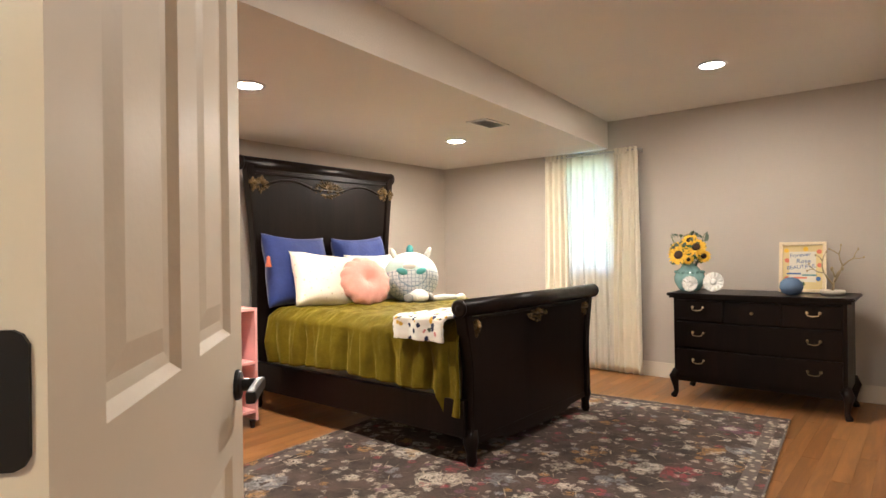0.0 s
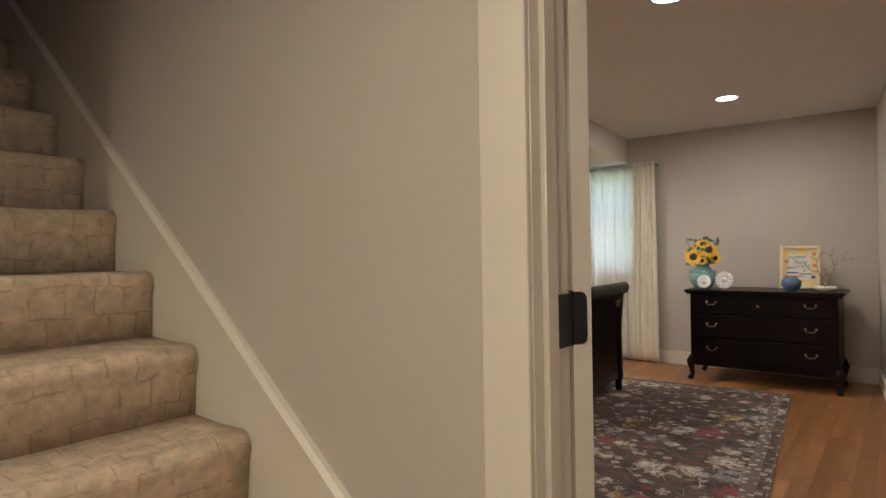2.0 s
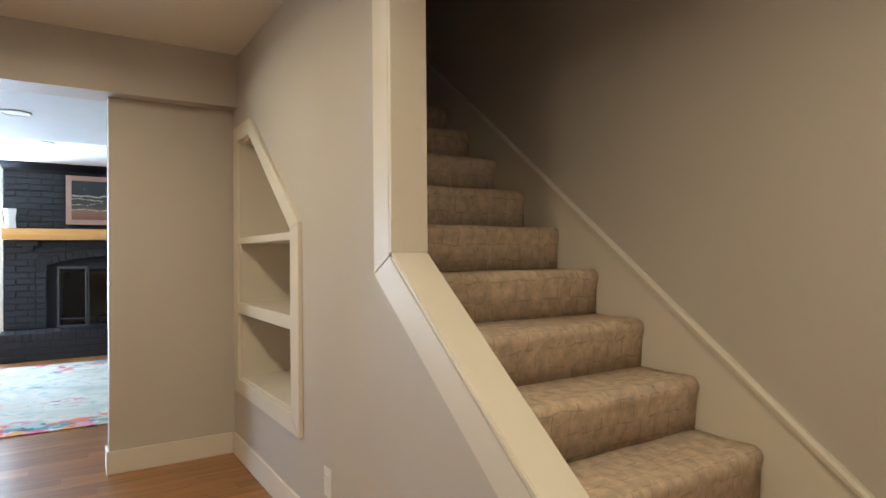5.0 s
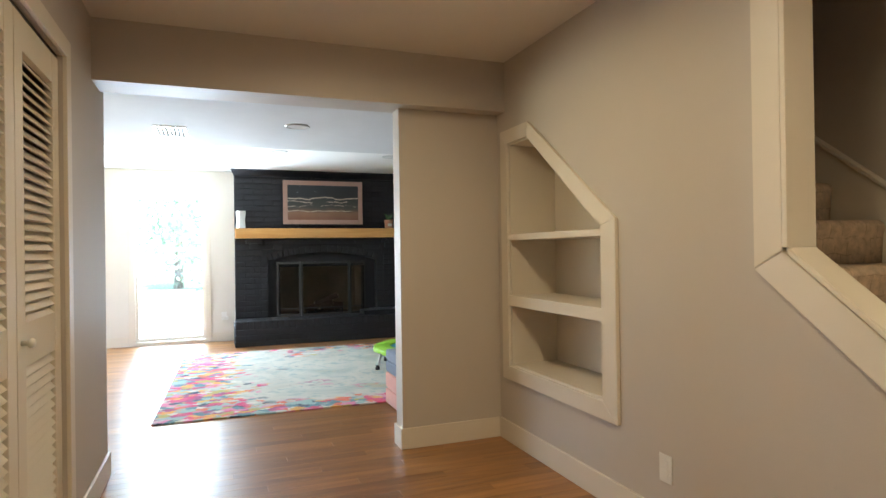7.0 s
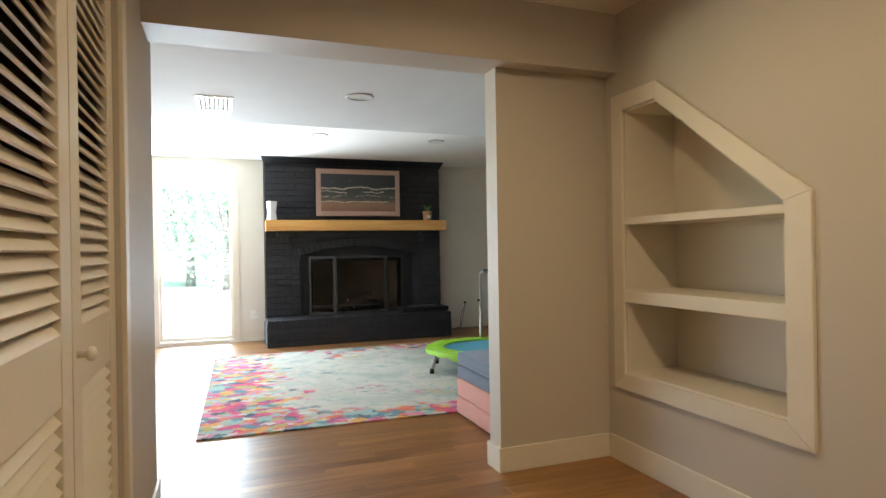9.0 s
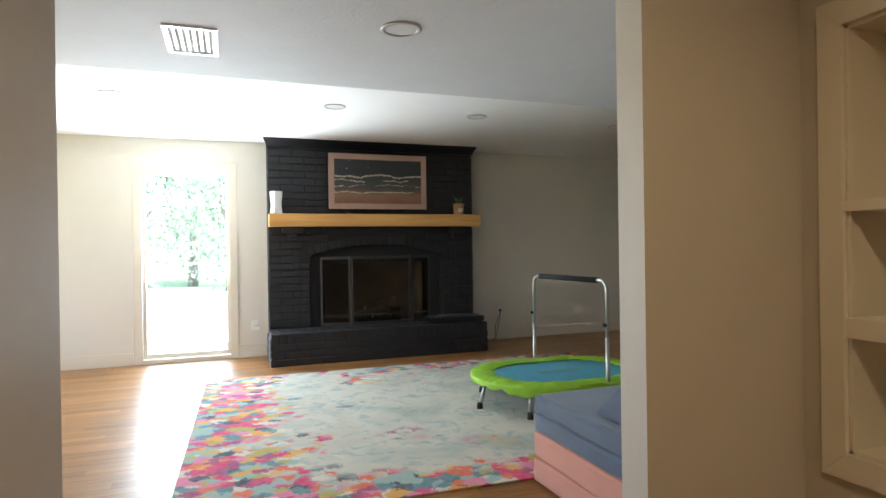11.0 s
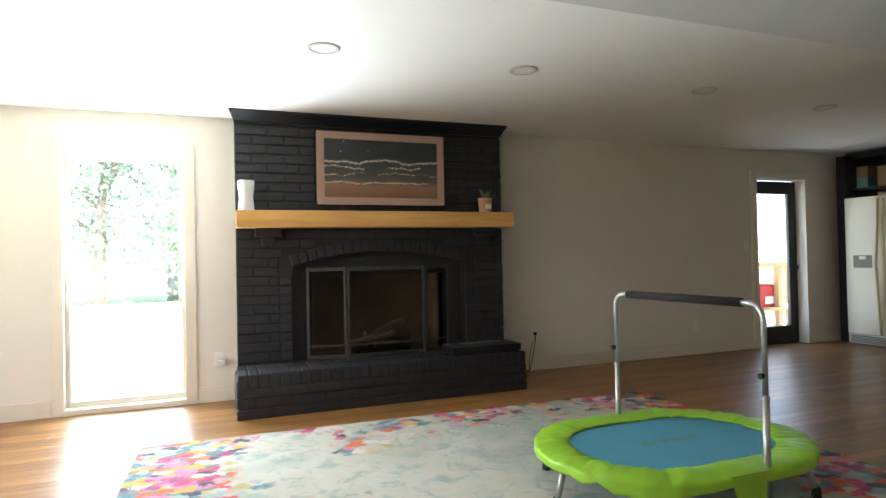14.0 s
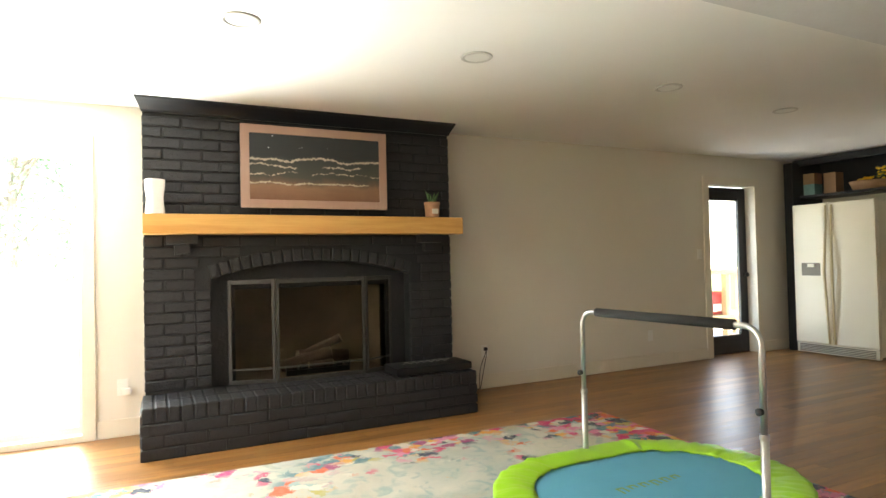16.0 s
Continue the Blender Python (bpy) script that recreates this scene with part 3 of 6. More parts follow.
def tube(points, r, n=10, bm=None, closed=False):
    """A round bar along points; r is one radius or one for each point."""
    bm = bm or bmesh.new()
    pts = [Vector(p) for p in points]
    rs = r if isinstance(r, (list, tuple)) else [r] * len(pts)
    rings = []
    up = Vector((0, 0, 1))
    last = None
    for i, p in enumerate(pts):
        a, b = (pts[i - 1], pts[(i + 1) % len(pts)]) if closed else (pts[max(i - 1, 0)], pts[min(i + 1, len(pts) - 1)])
        d = (b - a).normalized()
        if last is None:
            s = d.cross(up if abs(d.z) < 0.9 else Vector((1, 0, 0))).normalized()
        else:
            s = (last - d * last.dot(d)).normalized()
        last = s
        u = s.cross(d)
        rings.append([bm.verts.new(p + rs[i] * (math.cos(2 * math.pi * k / n) * s + math.sin(2 * math.pi * k / n) * u)) for k in range(n)])
    pairs = list(zip(rings, rings[1:])) + ([(rings[-1], rings[0])] if closed else [])
    for p, q in pairs:
        for k in range(n):
            bm.faces.new((p[k], p[(k + 1) % n], q[(k + 1) % n], q[k]))
    if not closed:
        bm.faces.new(rings[0][::-1])
        bm.faces.new(rings[-1])
    return bm


def arc(cx, cy, r, a0, a1, n):
    return [(cx + r * math.cos(radians(a0 + (a1 - a0) * k / n)), cy + r * math.sin(radians(a0 + (a1 - a0) * k / n))) for k in range(n + 1)]


def sheet(fn, nu, nv, thick=0.0, bm=None, closed_u=False):
    """A surface of (u, v) in 0..1, with a thickness if one is given."""
    bm = bm or bmesh.new()
    g = [[bm.verts.new(fn(i / nu, j / nv)) for j in range(nv + 1)] for i in range(nu + (0 if closed_u else 1))]
    fs = []
    for i in range(nu):
        a, b = g[i], g[(i + 1) % len(g)]
        for j in range(nv):
            fs.append(bm.faces.new((a[j], b[j], b[j + 1], a[j + 1])))
    if thick:
        bm.normal_update()
        bmesh.ops.solidify(bm, geom=fs, thickness=thick)
    return bm


def wavy(x, y, z, s=1.0):
    return noise.noise(Vector((x * s, y * s, z * s)))


# ---- the large structure ----
DOORWALL = 0.31        # hall face of the wall with the bedroom door and the stairs
NICHE = -0.778         # hall face of the wall under the stairs
CLOSET = -3.085        # hall face of the closet wall
FIRE = -8.87           # face of the fireplace wall
HALLTOP, SOFFIT, ROOMTOP = 2.415, 2.17, 2.375
LOWTOP, BEDTOP = 2.08, 2.335
WIN = 5.62             # bedroom wall with the window
KITCHEN = 5.5

setting("floor", boxes((-9.1, -6.2, -0.16, 1.7, 5.9, -0.012)), SUBFLOOR, "dark floor base under the oak planks", "floor")


def wall_y(name, y0, y1, x0, x1, z1, holes=(), material=WALL, z0=-0.01):
    """A wall along x between y0 and y1, with (x, x, z, z) openings."""
    bm = bmesh.new()
    edges = sorted({x0, x1, *[h[0] for h in holes], *[h[1] for h in holes]})
    for a, b in zip(edges, edges[1:]):
        mine = [h for h in holes if h[0] <= a and h[1] >= b]
        z = z0
        for h in sorted(mine, key=lambda h: h[2]):
            if h[2] > z + 1e-4:
                box(bm, a, y0, z, b, y1, h[2])
            z = h[3]
        if z < z1:
            box(bm, a, y0, z, b, y1, z1)
    bmesh.ops.remove_doubles(bm, verts=bm.verts, dist=1e-5)
    return setting(name, bm, material)


def wall_x(name, x0, x1, y0, y1, z1, holes=(), material=WALL, z0=-0.01):
    ob = wall_y(name, -x1, -x0, y0, y1, z1, holes, material, z0)
    ob.data.transform(Matrix(((0, -1, 0, 0), (1, 0, 0, 0), (0, 0, 1, 0), (0, 0, 0, 1))))
    return ob


DOOR = (-0.297, 0.565, 0.0, 2.06)
tagged(wall_y("wall_door", DOORWALL, 0.42, -4.7, 1.6, 5.0, [(*DOOR[:2], -0.01, DOOR[3])]), "greige painted wall beside the stairs and bedroom door", "wall")
tagged(wall_y("wall_window", WIN, WIN + 0.2, -4.25, 0.8, 2.6, [(-2.58, -2.02, 0.92, 2.0)]), "greige bedroom wall with a curtained window", "wall")
tagged(wall_x("wall_headboard", -4.25, -4.11, 0.42, WIN, 2.6), "greige bedroom wall behind the bed", "wall")
tagged(setting("wall_bedroom_side", prism([(0.215, 3.6), (0.8, 3.6), (0.8, WIN), (0.03, WIN)], "z", -0.01, 2.6, boxes((0.66, 0.42, -0.01, 0.8, 3.6, 2.6))), WALL), "greige bedroom side wall", "wall")
setting("ceiling_bedroom", prism([(-4.25, 0.42), (-1.63, 0.42), (-2.115, WIN), (-4.25, WIN)], "z", LOWTOP, 2.6, prism([(-1.63, 0.42), (0.66, 0.42), (0.66, WIN), (-2.115, WIN)], "z", BEDTOP, 2.6)), CEIL, "cream bedroom ceiling with a dropped soffit", "ceiling")

# wall under and beside the stairs, with the stair opening and the niche
STEP0, RUN, RISE0, RISE = -0.1105, 0.2385, -0.03, 0.194
POST = -1.405
slope = lambda x: 1.211 + (x - POST) * -0.80
TOE = -0.12
NICHEHOLE = ((-3.35, 0.487), (-3.35, 1.885), (-3.094, 1.885), (-2.385, 1.325), (-2.385, 0.487))
bm = bmesh.new()
prism([(-3.51, -0.01), (TOE, -0.01), (TOE, slope(TOE)), (-1.5, slope(-1.5)), (-2.385, 0.487), (-3.35, 0.487), (-3.51, 0.487)], "y", NICHE, -0.675, bm)
prism([(-2.385, 0.487), (-1.5, slope(-1.5)), (POST, slope(POST)), (POST, 5.0), (-2.385, 5.0)], "y", NICHE, -0.675, bm)
prism([(-2.385, 1.325), (-2.385, 5.0), (-3.094, 5.0), (-3.094, 1.885)], "y", NICHE, -0.675, bm)
prism([(-3.094, 1.885), (-3.094, 5.0), (-3.51, 5.0), (-3.51, 1.885)], "y", NICHE, -0.675, bm)
prism([(-3.35, 0.487), (-3.35, 1.885), (-3.51, 1.885), (-3.51, 0.487)], "y", NICHE, -0.675, bm)
setting("wall_stairs", bm, WALL, "greige wall under the stairs with a built-in niche", "wall")
setting("wall_stub", boxes((-3.64, -1.452, -0.01, -3.51, -0.675, 2.6)), WALL, "greige wall return beside the family room opening", "wall")
setting("wall_room_side", boxes((-3.64, -0.675, -0.01, -3.51, 0.55, 2.168), (-4.40, 0.55, -0.01, -3.51, 0.67, 2.168), (-4.40, 0.67, -0.01, -4.28, KITCHEN, 2.168)), WALL, "greige family room wall backing the stairs", "wall")
bm = boxes((-3.40, CLOSET, 2.10, -3.64, NICHE, 2.6))
setting("beam", bm, WALL, "greige painted header beam over the room opening", "beam")
tagged(wall_y("wall_closet", CLOSET - 0.12, CLOSET, -3.74, 1.6, 2.6, [(-2.80, -0.53, -0.01, 2.03)]), "greige hall wall with louvered closet doors", "wall")
setting("wall_closet_back", boxes((-3.74, -3.85, -0.01, -0.3, -3.75, 2.6), (-3.74, -3.75, -0.01, -3.64, CLOSET - 0.12, 2.6), (-0.42, -3.75, -0.01, -0.3, CLOSET - 0.12, 2.6)), WALL, "closet interior walls", "wall")
setting("ceiling_closet", boxes((-3.74, -3.85, 2.6, -0.3, CLOSET, 2.66)), CEIL, "closet ceiling", "ceiling")
setting("wall_hall_end", boxes((1.6, -3.2, -0.01, 1.72, 0.42, 5.0)), WALL, "greige end wall of the hall", "wall")
setting("ceiling_hall", boxes((-3.40, -3.75, HALLTOP, 1.6, NICHE, 2.6), (-1.0, NICHE, HALLTOP, 1.6, DOORWALL, 2.6)), CEIL, "cream hall ceiling", "ceiling")
setting("stairwell_top", boxes((-4.8, -0.9, 5.0, 1.7, 0.5, 5.1), (-4.82, -0.9, 2.6, -4.7, 0.42, 5.0), (-1.0, -0.675, 2.6, -0.88, DOORWALL, 5.0), (-4.7, -0.795, 2.6, -3.51, -0.675, 5.0), (POST, NICHE, 2.6, -0.88, -0.675, 5.0)), WALL, "dark upper walls of the stairwell", "wall")

# family room
GLASSDOOR = (-3.535, -2.665, 0.04, 2.035)
KDOOR = (3.63, 4.43, -0.01, 2.03)
tagged(wall_x("wall_fireplace", FIRE - 0.16, FIRE, -6.0, KITCHEN + 0.2, 2.6, [GLASSDOOR, (-1.72, -0.41, 0.28, 1.12), KDOOR], ROOMWALL), "warm white family room wall with fireplace", "wall")
# out of view; the window opening is added to let fill light in
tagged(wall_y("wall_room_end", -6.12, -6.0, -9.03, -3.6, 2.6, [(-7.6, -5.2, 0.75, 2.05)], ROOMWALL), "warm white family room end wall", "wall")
setting("wall_room_back", boxes((-3.74, -6.0, -0.01, -3.62, -3.85, 2.6)), ROOMWALL, "warm white family room back wall", "wall")
tagged(wall_y("wall_kitchen", KITCHEN, KITCHEN + 0.15, -9.03, -4.28, 2.6, (), ROOMWALL), "dark kitchen end wall", "wall")
setting("ceiling_room", boxes((-9.03, -6.12, ROOMTOP, -5.59, KITCHEN, 2.6)), ROOMCEIL, "white painted family room ceiling", "ceiling")
setting("ceiling_soffit", boxes((-5.59, -6.0, SOFFIT, -3.64, KITCHEN, 2.6)), SOFFITSHADED, "textured ceiling of the dropped soffit, greyed for its weaker light", "ceiling")

# skirting boards
def skirting(name, rows, label="cream painted baseboard"):
    bm = bmesh.new()
    for r in rows:
        box(bm, *r, bevel=0.004)
    return setting(name, bm, TRIM, label, "baseboard")


BB = 0.128
skirting("baseboard_hall", [(-3.498, NICHE - 0.014, 0, TOE, NICHE, BB), (-3.51, -1.466, 0, -3.496, NICHE - 0.014, BB), (-3.64, -1.466, 0, -3.51, -1.452, BB), (-3.654, -1.466, 0, -3.64, 0.55, BB), (-3.74, CLOSET, 0, -2.875, CLOSET + 0.014, BB), (-3.754, -6.0, 0, -3.74, CLOSET + 0.014, BB)])
skirting("baseboard_bedroom", [(-4.11, WIN - 0.014, 0, 0.028, WIN, 0.13), (-4.096, 0.43, 0, -4.11, WIN - 0.014, 0.13)])
setting("baseboard_side", prism([(0.215, 3.6), (0.030, WIN), (0.016, WIN), (0.201, 3.6)], "z", 0, 0.13), TRIM, "cream painted baseboard", "baseboard")
skirting("baseboard_room", [(FIRE, -6.0, 0, FIRE + 0.014, -3.62, BB), (FIRE, -2.58, 0, FIRE + 0.014, -2.30, BB), (FIRE, 0.09, 0, FIRE + 0.014, 3.54, BB), (FIRE, 4.52, 0, FIRE + 0.014, KITCHEN, BB)])

# ---- hall: bedroom door, stairs, niche, closet ----
def casing(name, x0, x1, ztop, y_face, out, width, label):
    """A stepped door casing on one face of a wall along x."""
    bm = bmesh.new()
    for inset, w, d in ((0.0, width, 0.012), (0.012, width * 0.42, 0.019), (width * 0.62, width * 0.3, 0.017)):
        ya, yb = sorted((y_face, y_face + out * d))
        box(bm, x0 - width + inset, ya, 0, x0 - width + inset + w, yb, ztop + width - inset, bevel=0.003)
        box(bm, x1 + width - inset - w, ya, 0, x1 + width - inset, yb, ztop + width - inset, bevel=0.003)
        box(bm, x0 - width + inset + w + 0.0005, ya, ztop + width - inset - w, x1 + width - inset - w - 0.0005, yb, ztop + width - inset, bevel=0.003)
    return setting(name, bm, TRIM, label, "door frame")


bm = boxes((-0.372, 0.292, 0, -0.279, DOORWALL, 2.042), (0.547, 0.292, 0, 0.640, DOORWALL, 2.042), (-0.372, 0.292, 2.0425, 0.640, DOORWALL, 2.135), bevel=0.004)
setting("door_frame_hall", bm, TRIM, "plain flat cream casing round the bedroom door", "door frame")
casing("door_frame_bedroom", -0.297, 0.565, 2.06, 0.42, 1, 0.09, "cream casing round the bedroom door")
bm = boxes((-0.297, 0.305, 0, -0.277, 0.436, 2.04), (0.545, 0.305, 0, 0.565, 0.436, 2.04), (-0.297, 0.305, 2.04, 0.565, 0.425, 2.06), bevel=0.002)
for b4 in ((-0.277, 0.335, 0, -0.265, 0.372, 2.028), (0.533, 0.335, 0, 0.545, 0.375, 2.028), (-0.277, 0.335, 2.028, 0.545, 0.375, 2.04)):
    box(bm, *b4, bevel=0.002)
setting("door_jamb", bm, TRIM, "cream door jamb with stop", "door frame")

door = tagged(thing("door_1", pose(-0.274, 0.446, 0.008, 0, 0, 138.9), "open cream panelled bedroom door with black lever", "door"), kind="structure")
bm = bmesh.new()
DW, DH = 0.765, 2.02
cols = ((0.10, 0.335), (0.43, 0.655))
rows = ((0.22, 0.785), (1.0, 1.88))
xs = [0, cols[0][0], cols[0][1], cols[1][0], cols[1][1], DW]
for a, b in ((0, 1), (2, 3), (4, 5)):
    box(bm, xs[a], -0.036, 0, xs[b], 0, DH)
for c in cols:
    for z0, z1 in ((0, rows[0][0]), (rows[0][1], rows[1][0]), (rows[1][1], DH)):
        box(bm, c[0], -0.036, z0, c[1], 0, z1)
part("leaf", bm, TRIM, door)
for c in cols:
    for z0, z1 in rows:
        bm = bmesh.new()
        for face, yy, s in ((0, -0.036, 1), (1, 0.0, -1)):
            # sloped moulding, flat ground and raised field
            loops = []
            for inset, dep in ((0.0, 0.0), (0.012, 0.011), (0.028, 0.013), (0.060, 0.004), (0.064, 0.004)):
                loops.append([bm.verts.new((x, yy + s * dep, z)) for x, z in ((c[0] + inset, z0 + inset), (c[1] - inset, z0 + inset), (c[1] - inset, z1 - inset), (c[0] + inset, z1 - inset))])
            for p, q in zip(loops, loops[1:]):
                for k in range(4):
                    bm.faces.new((p[k], p[(k + 1) % 4], q[(k + 1) % 4], q[k]))
            bm.faces.new(loops[-1])
        bmesh.ops.recalc_face_normals(bm, faces=bm.faces)
        part("panel", bm, TRIM, door)
bm = lathe([(0.0001, 0), (0.028, 0), (0.028, 0.006), (0.024, 0.010), (0.012, 0.012), (0.011, 0.04), (0.0001, 0.04)], 24, m=pose(DW - 0.065, -0.036, 0.90, 90))
box(bm, DW - 0.18, -0.088, 0.890, DW - 0.055, -0.070, 0.912, bevel=0.006)
part("lever_handle", bm, BLACKMETAL, door, "matt black lever handle")
part("latch_plate", boxes((DW - 0.001, -0.03, 0.84, DW + 0.002, -0.006, 0.96)), BLACKMETAL, door)
for z in (0.21, 0.996, 1.757):
    bm = lathe([(0.0001, 0), (0.007, 0), (0.007, 0.1), (0.0001, 0.1)], 12, m=pose(0.004, 0.004, z))
    prism([(0.0, z + 0.002), (0.0, z + 0.098), (-0.016, z + 0.098), (-0.022, z + 0.095), (-0.026, z + 0.088), (-0.026, z + 0.012), (-0.022, z + 0.005), (-0.016, z + 0.002)], "x", -0.0035, 0.001, bm)
    part("hinge", bm, BLACKMETAL, door, "matt black butt hinge")
for z in (0.218, 1.004, 1.765):
    bm = prism([(0.380, z + 0.012), (0.383, z + 0.004), (0.392, z), (0.440, z), (0.440, z + 0.096), (0.392, z + 0.096), (0.383, z + 0.092), (0.380, z + 0.084)], "x", -0.277, -0.274)
    tagged(setting("hinge_leaf", bm, BLACKMETAL), "matt black hinge leaf on the door jamb", "hinge")

# stairs
stairs = tagged(thing("staircase", pose(0, 0, 0), "carpeted straight staircase climbing into the dark", "stairs"), kind="structure")
for k in range(1, 15):
    xn, z = STEP0 - RUN * k, RISE0 + RISE * k
    zb = max(0.0, z - RISE)
    pts = [(xn - 0.018, zb), (xn - 0.010, z - 0.075)] + arc(xn - 0.036, z - 0.036, 0.036, -18, 90, 8) + [(xn - 0.14, z - 0.003), (xn - RUN - 0.035, z + 0.001), (xn - RUN - 0.035, zb)]
    bm = prism(pts, "y", -0.672, 0.294)
    bmesh.ops.subdivide_edges(bm, edges=[e for e in bm.edges if abs(e.verts[0].co.y - e.verts[1].co.y) > 0.5], cuts=14, use_grid_fill=True)
    for v in bm.verts:
        v.co.z += 0.004 * wavy(v.co.x * 3, v.co.y * 5, k) if v.co.z > zb + 0.02 else 0
        v.co.x += 0.004 * wavy(v.co.z * 5, v.co.y * 4, k + 9)
    part("step", bm, CARPET, stairs, smooth=True)
part("landing", boxes((-4.7, -0.675, 2.5, STEP0 - RUN * 14 - 0.03, 0.31, RISE0 + RISE * 14)), CARPET, stairs)

def string_board(y0, y1, name, label):
    top = lambda x: 0.528 + (-0.58 - x) * 0.797
    bm = prism([(-0.373, 0.0), (-0.373, top(-0.373)), (-3.45, top(-3.45)), (-3.45, 2.45), (-0.6, 0.0)], "y", y0, y1)
    setting(name, bm, TRIM, label, "trim")
    # rounded cap strip that leans towards the flight
    bm = bmesh.new()
    section = [(y1 + 0.001, 0.016), (y0 - 0.002, 0.016), (y0 - 0.014, 0.004), (y0 - 0.014, -0.012), (y0 - 0.004, -0.018), (y1 + 0.001, -0.018)]
    ends = [[bm.verts.new((x, y, top(x) + h)) for y, h in section] for x in (-0.373, -3.45)]
    for k in range(6):
        j = (k + 1) % 6
        bm.faces.new((ends[0][k], ends[0][j], ends[1][j], ends[1][k]))
    bm.faces.new(ends[0][::-1])
    bm.faces.new(ends[1])
    bmesh.ops.recalc_face_normals(bm, faces=bm.faces)
    setting(name + "_cap", bm, TRIM, label + " cap", "trim")


string_board(0.2965, 0.311, "stair_skirt", "cream skirt board along the stairs")
bm = prism([(POST + 0.012, slope(POST + 0.012) + 0.012), (TOE + 0.02, slope(TOE + 0.02) + 0.014), (TOE + 0.02, slope(TOE + 0.02) - 0.012), (POST + 0.012, slope(POST + 0.012) - 0.012)], "y", -0.797, -0.663, bevel=0.004)
box(bm, POST - 0.004, -0.797, slope(POST), POST + 0.014, -0.663, HALLTOP, bevel=0.003)
box(bm, TOE - 0.002, -0.797, 0, TOE + 0.018, -0.663, slope(TOE + 0.02) - 0.013, bevel=0.003)
setting("stair_cap", bm, TRIM, "cream sloping cap and post on the stair half wall", "trim")
bm = prism([(POST - 0.005, slope(POST) - 0.012), (POST - 0.005, HALLTOP), (POST - 0.115, HALLTOP), (POST - 0.115, slope(POST) - 0.07)], "y", -0.796, NICHE + 0.001, bevel=0.002)
prism([(POST - 0.004, slope(POST) - 0.013), (TOE + 0.018, slope(TOE + 0.018) - 0.014), (TOE + 0.018, max(0.0, slope(TOE + 0.018) - 0.14)), (POST - 0.115, slope(POST) - 0.072)], "y", -0.796, NICHE + 0.001, bm, bevel=0.002)
setting("stair_opening_casing", bm, TRIM, "cream casing round the stair opening", "trim")

# built-in niche
niche = thing("wall_niche", pose(-2.87, NICHE, 0.40), "built-in cream niche with two shelves and a sloping top", "niche")
OX, OZ = -2.87, 0.40
inner = [(x - OX, z - OZ) for x, z in NICHEHOLE]
outer = [(-3.435 - OX, 0.0), (-3.435 - OX, 1.972 - OZ), (-3.083 - OX, 1.972 - OZ), (-2.272 - OX, 1.355 - OZ), (-2.272 - OX, 0.0)]
for k in range(5):
    j = (k + 1) % 5
    bm = prism([outer[k], outer[j], inner[j], inner[k]], "y", -0.019, 0.0, bevel=0.002)
    part("frame_board", bm, TRIM, niche)
deep = 0.325
for k in range(5):
    j = (k + 1) % 5
    (x0, z0), (x1, z1) = inner[k], inner[j]
    nx, nz = (z1 - z0), -(x1 - x0)
    ln = math.hypot(nx, nz)
    nx, nz = nx / ln * 0.012, nz / ln * 0.012
    bm = prism([(x0, z0), (x1, z1), (x1 + nx, z1 + nz), (x0 + nx, z0 + nz)], "y", 0.0, deep)
    part("lining", bm, TRIM, niche)
part("back", boxes((inner[0][0] - 0.02, deep, -0.02 + inner[0][1], inner[4][0] + 0.02, deep + 0.012, 1.5)), TRIM, niche)
for z0, z1, x1 in ((0.866, 0.932, -2.386), (1.277, 1.313, -2.386)):
    part("shelf", boxes((-3.349 - OX, -0.015, z0 - OZ, x1 - OX, deep, z1 - OZ), bevel=0.003), TRIM, niche)

# closet doors
def closet_door(x, knob):
    d = thing("closet_door", pose(x, CLOSET - 0.045, 0.012), "cream louvered bifold closet door", "closet door", "closet doors")
    w, st = 0.558, 0.088
    bm = boxes((0, 0, 0, st, 0.03, 2.0), (w - st, 0, 0, w, 0.03, 2.0), bevel=0.003)
    for z0, z1 in ((0, 0.17), (0.84, 0.985), (1.885, 2.0)):
        box(bm, st, 0.002, z0, w - st, 0.028, z1)
    part("frame", bm, TRIM, d)
    for z0, z1 in ((0.17, 0.84), (0.985, 1.885)):
        n = int((z1 - z0) / 0.0335)
        for k in range(n):
            zc = z0 + (k + 0.5) * (z1 - z0) / n
            bm = box(bmesh.new(), -(w / 2 - st) - 0.003, -0.025, -0.0034, w / 2 - st + 0.003, 0.025, 0.0034, bevel=0.0012)
            s = part("louver", bm, TRIM, d)
            s.matrix_basis = pose(w / 2, 0.0095, zc, -49)
    if knob:
        bm = lathe([(0.0001, 0), (0.009, 0), (0.008, 0.018), (0.015, 0.022), (0.017, 0.030), (0.012, 0.038), (0.0001, 0.040)], 20, m=pose(knob, 0.03, 0.925, -90))
        part("knob", bm, PLATE, d, "small white round knob", smooth=True)
    return d


for k in range(4):
    closet_door(-2.795 + k * 0.5645, (0.52, 0.0, 0.0, 0.0)[k])
bm = boxes((-2.875, CLOSET, 0, -2.80, CLOSET + 0.016, 2.03), (-0.53, CLOSET, 0, -0.455, CLOSET + 0.016, 2.03), (-2.875, CLOSET, 2.03, -0.455, CLOSET + 0.016, 2.105), bevel=0.003)
setting("closet_frame", bm, TRIM, "cream casing round the closet", "door frame")
setting("closet_track", boxes((-2.80, CLOSET - 0.06, 2.018, -0.53, CLOSET - 0.02, 2.03)), BLACKMETAL, "dark bifold track", "track")


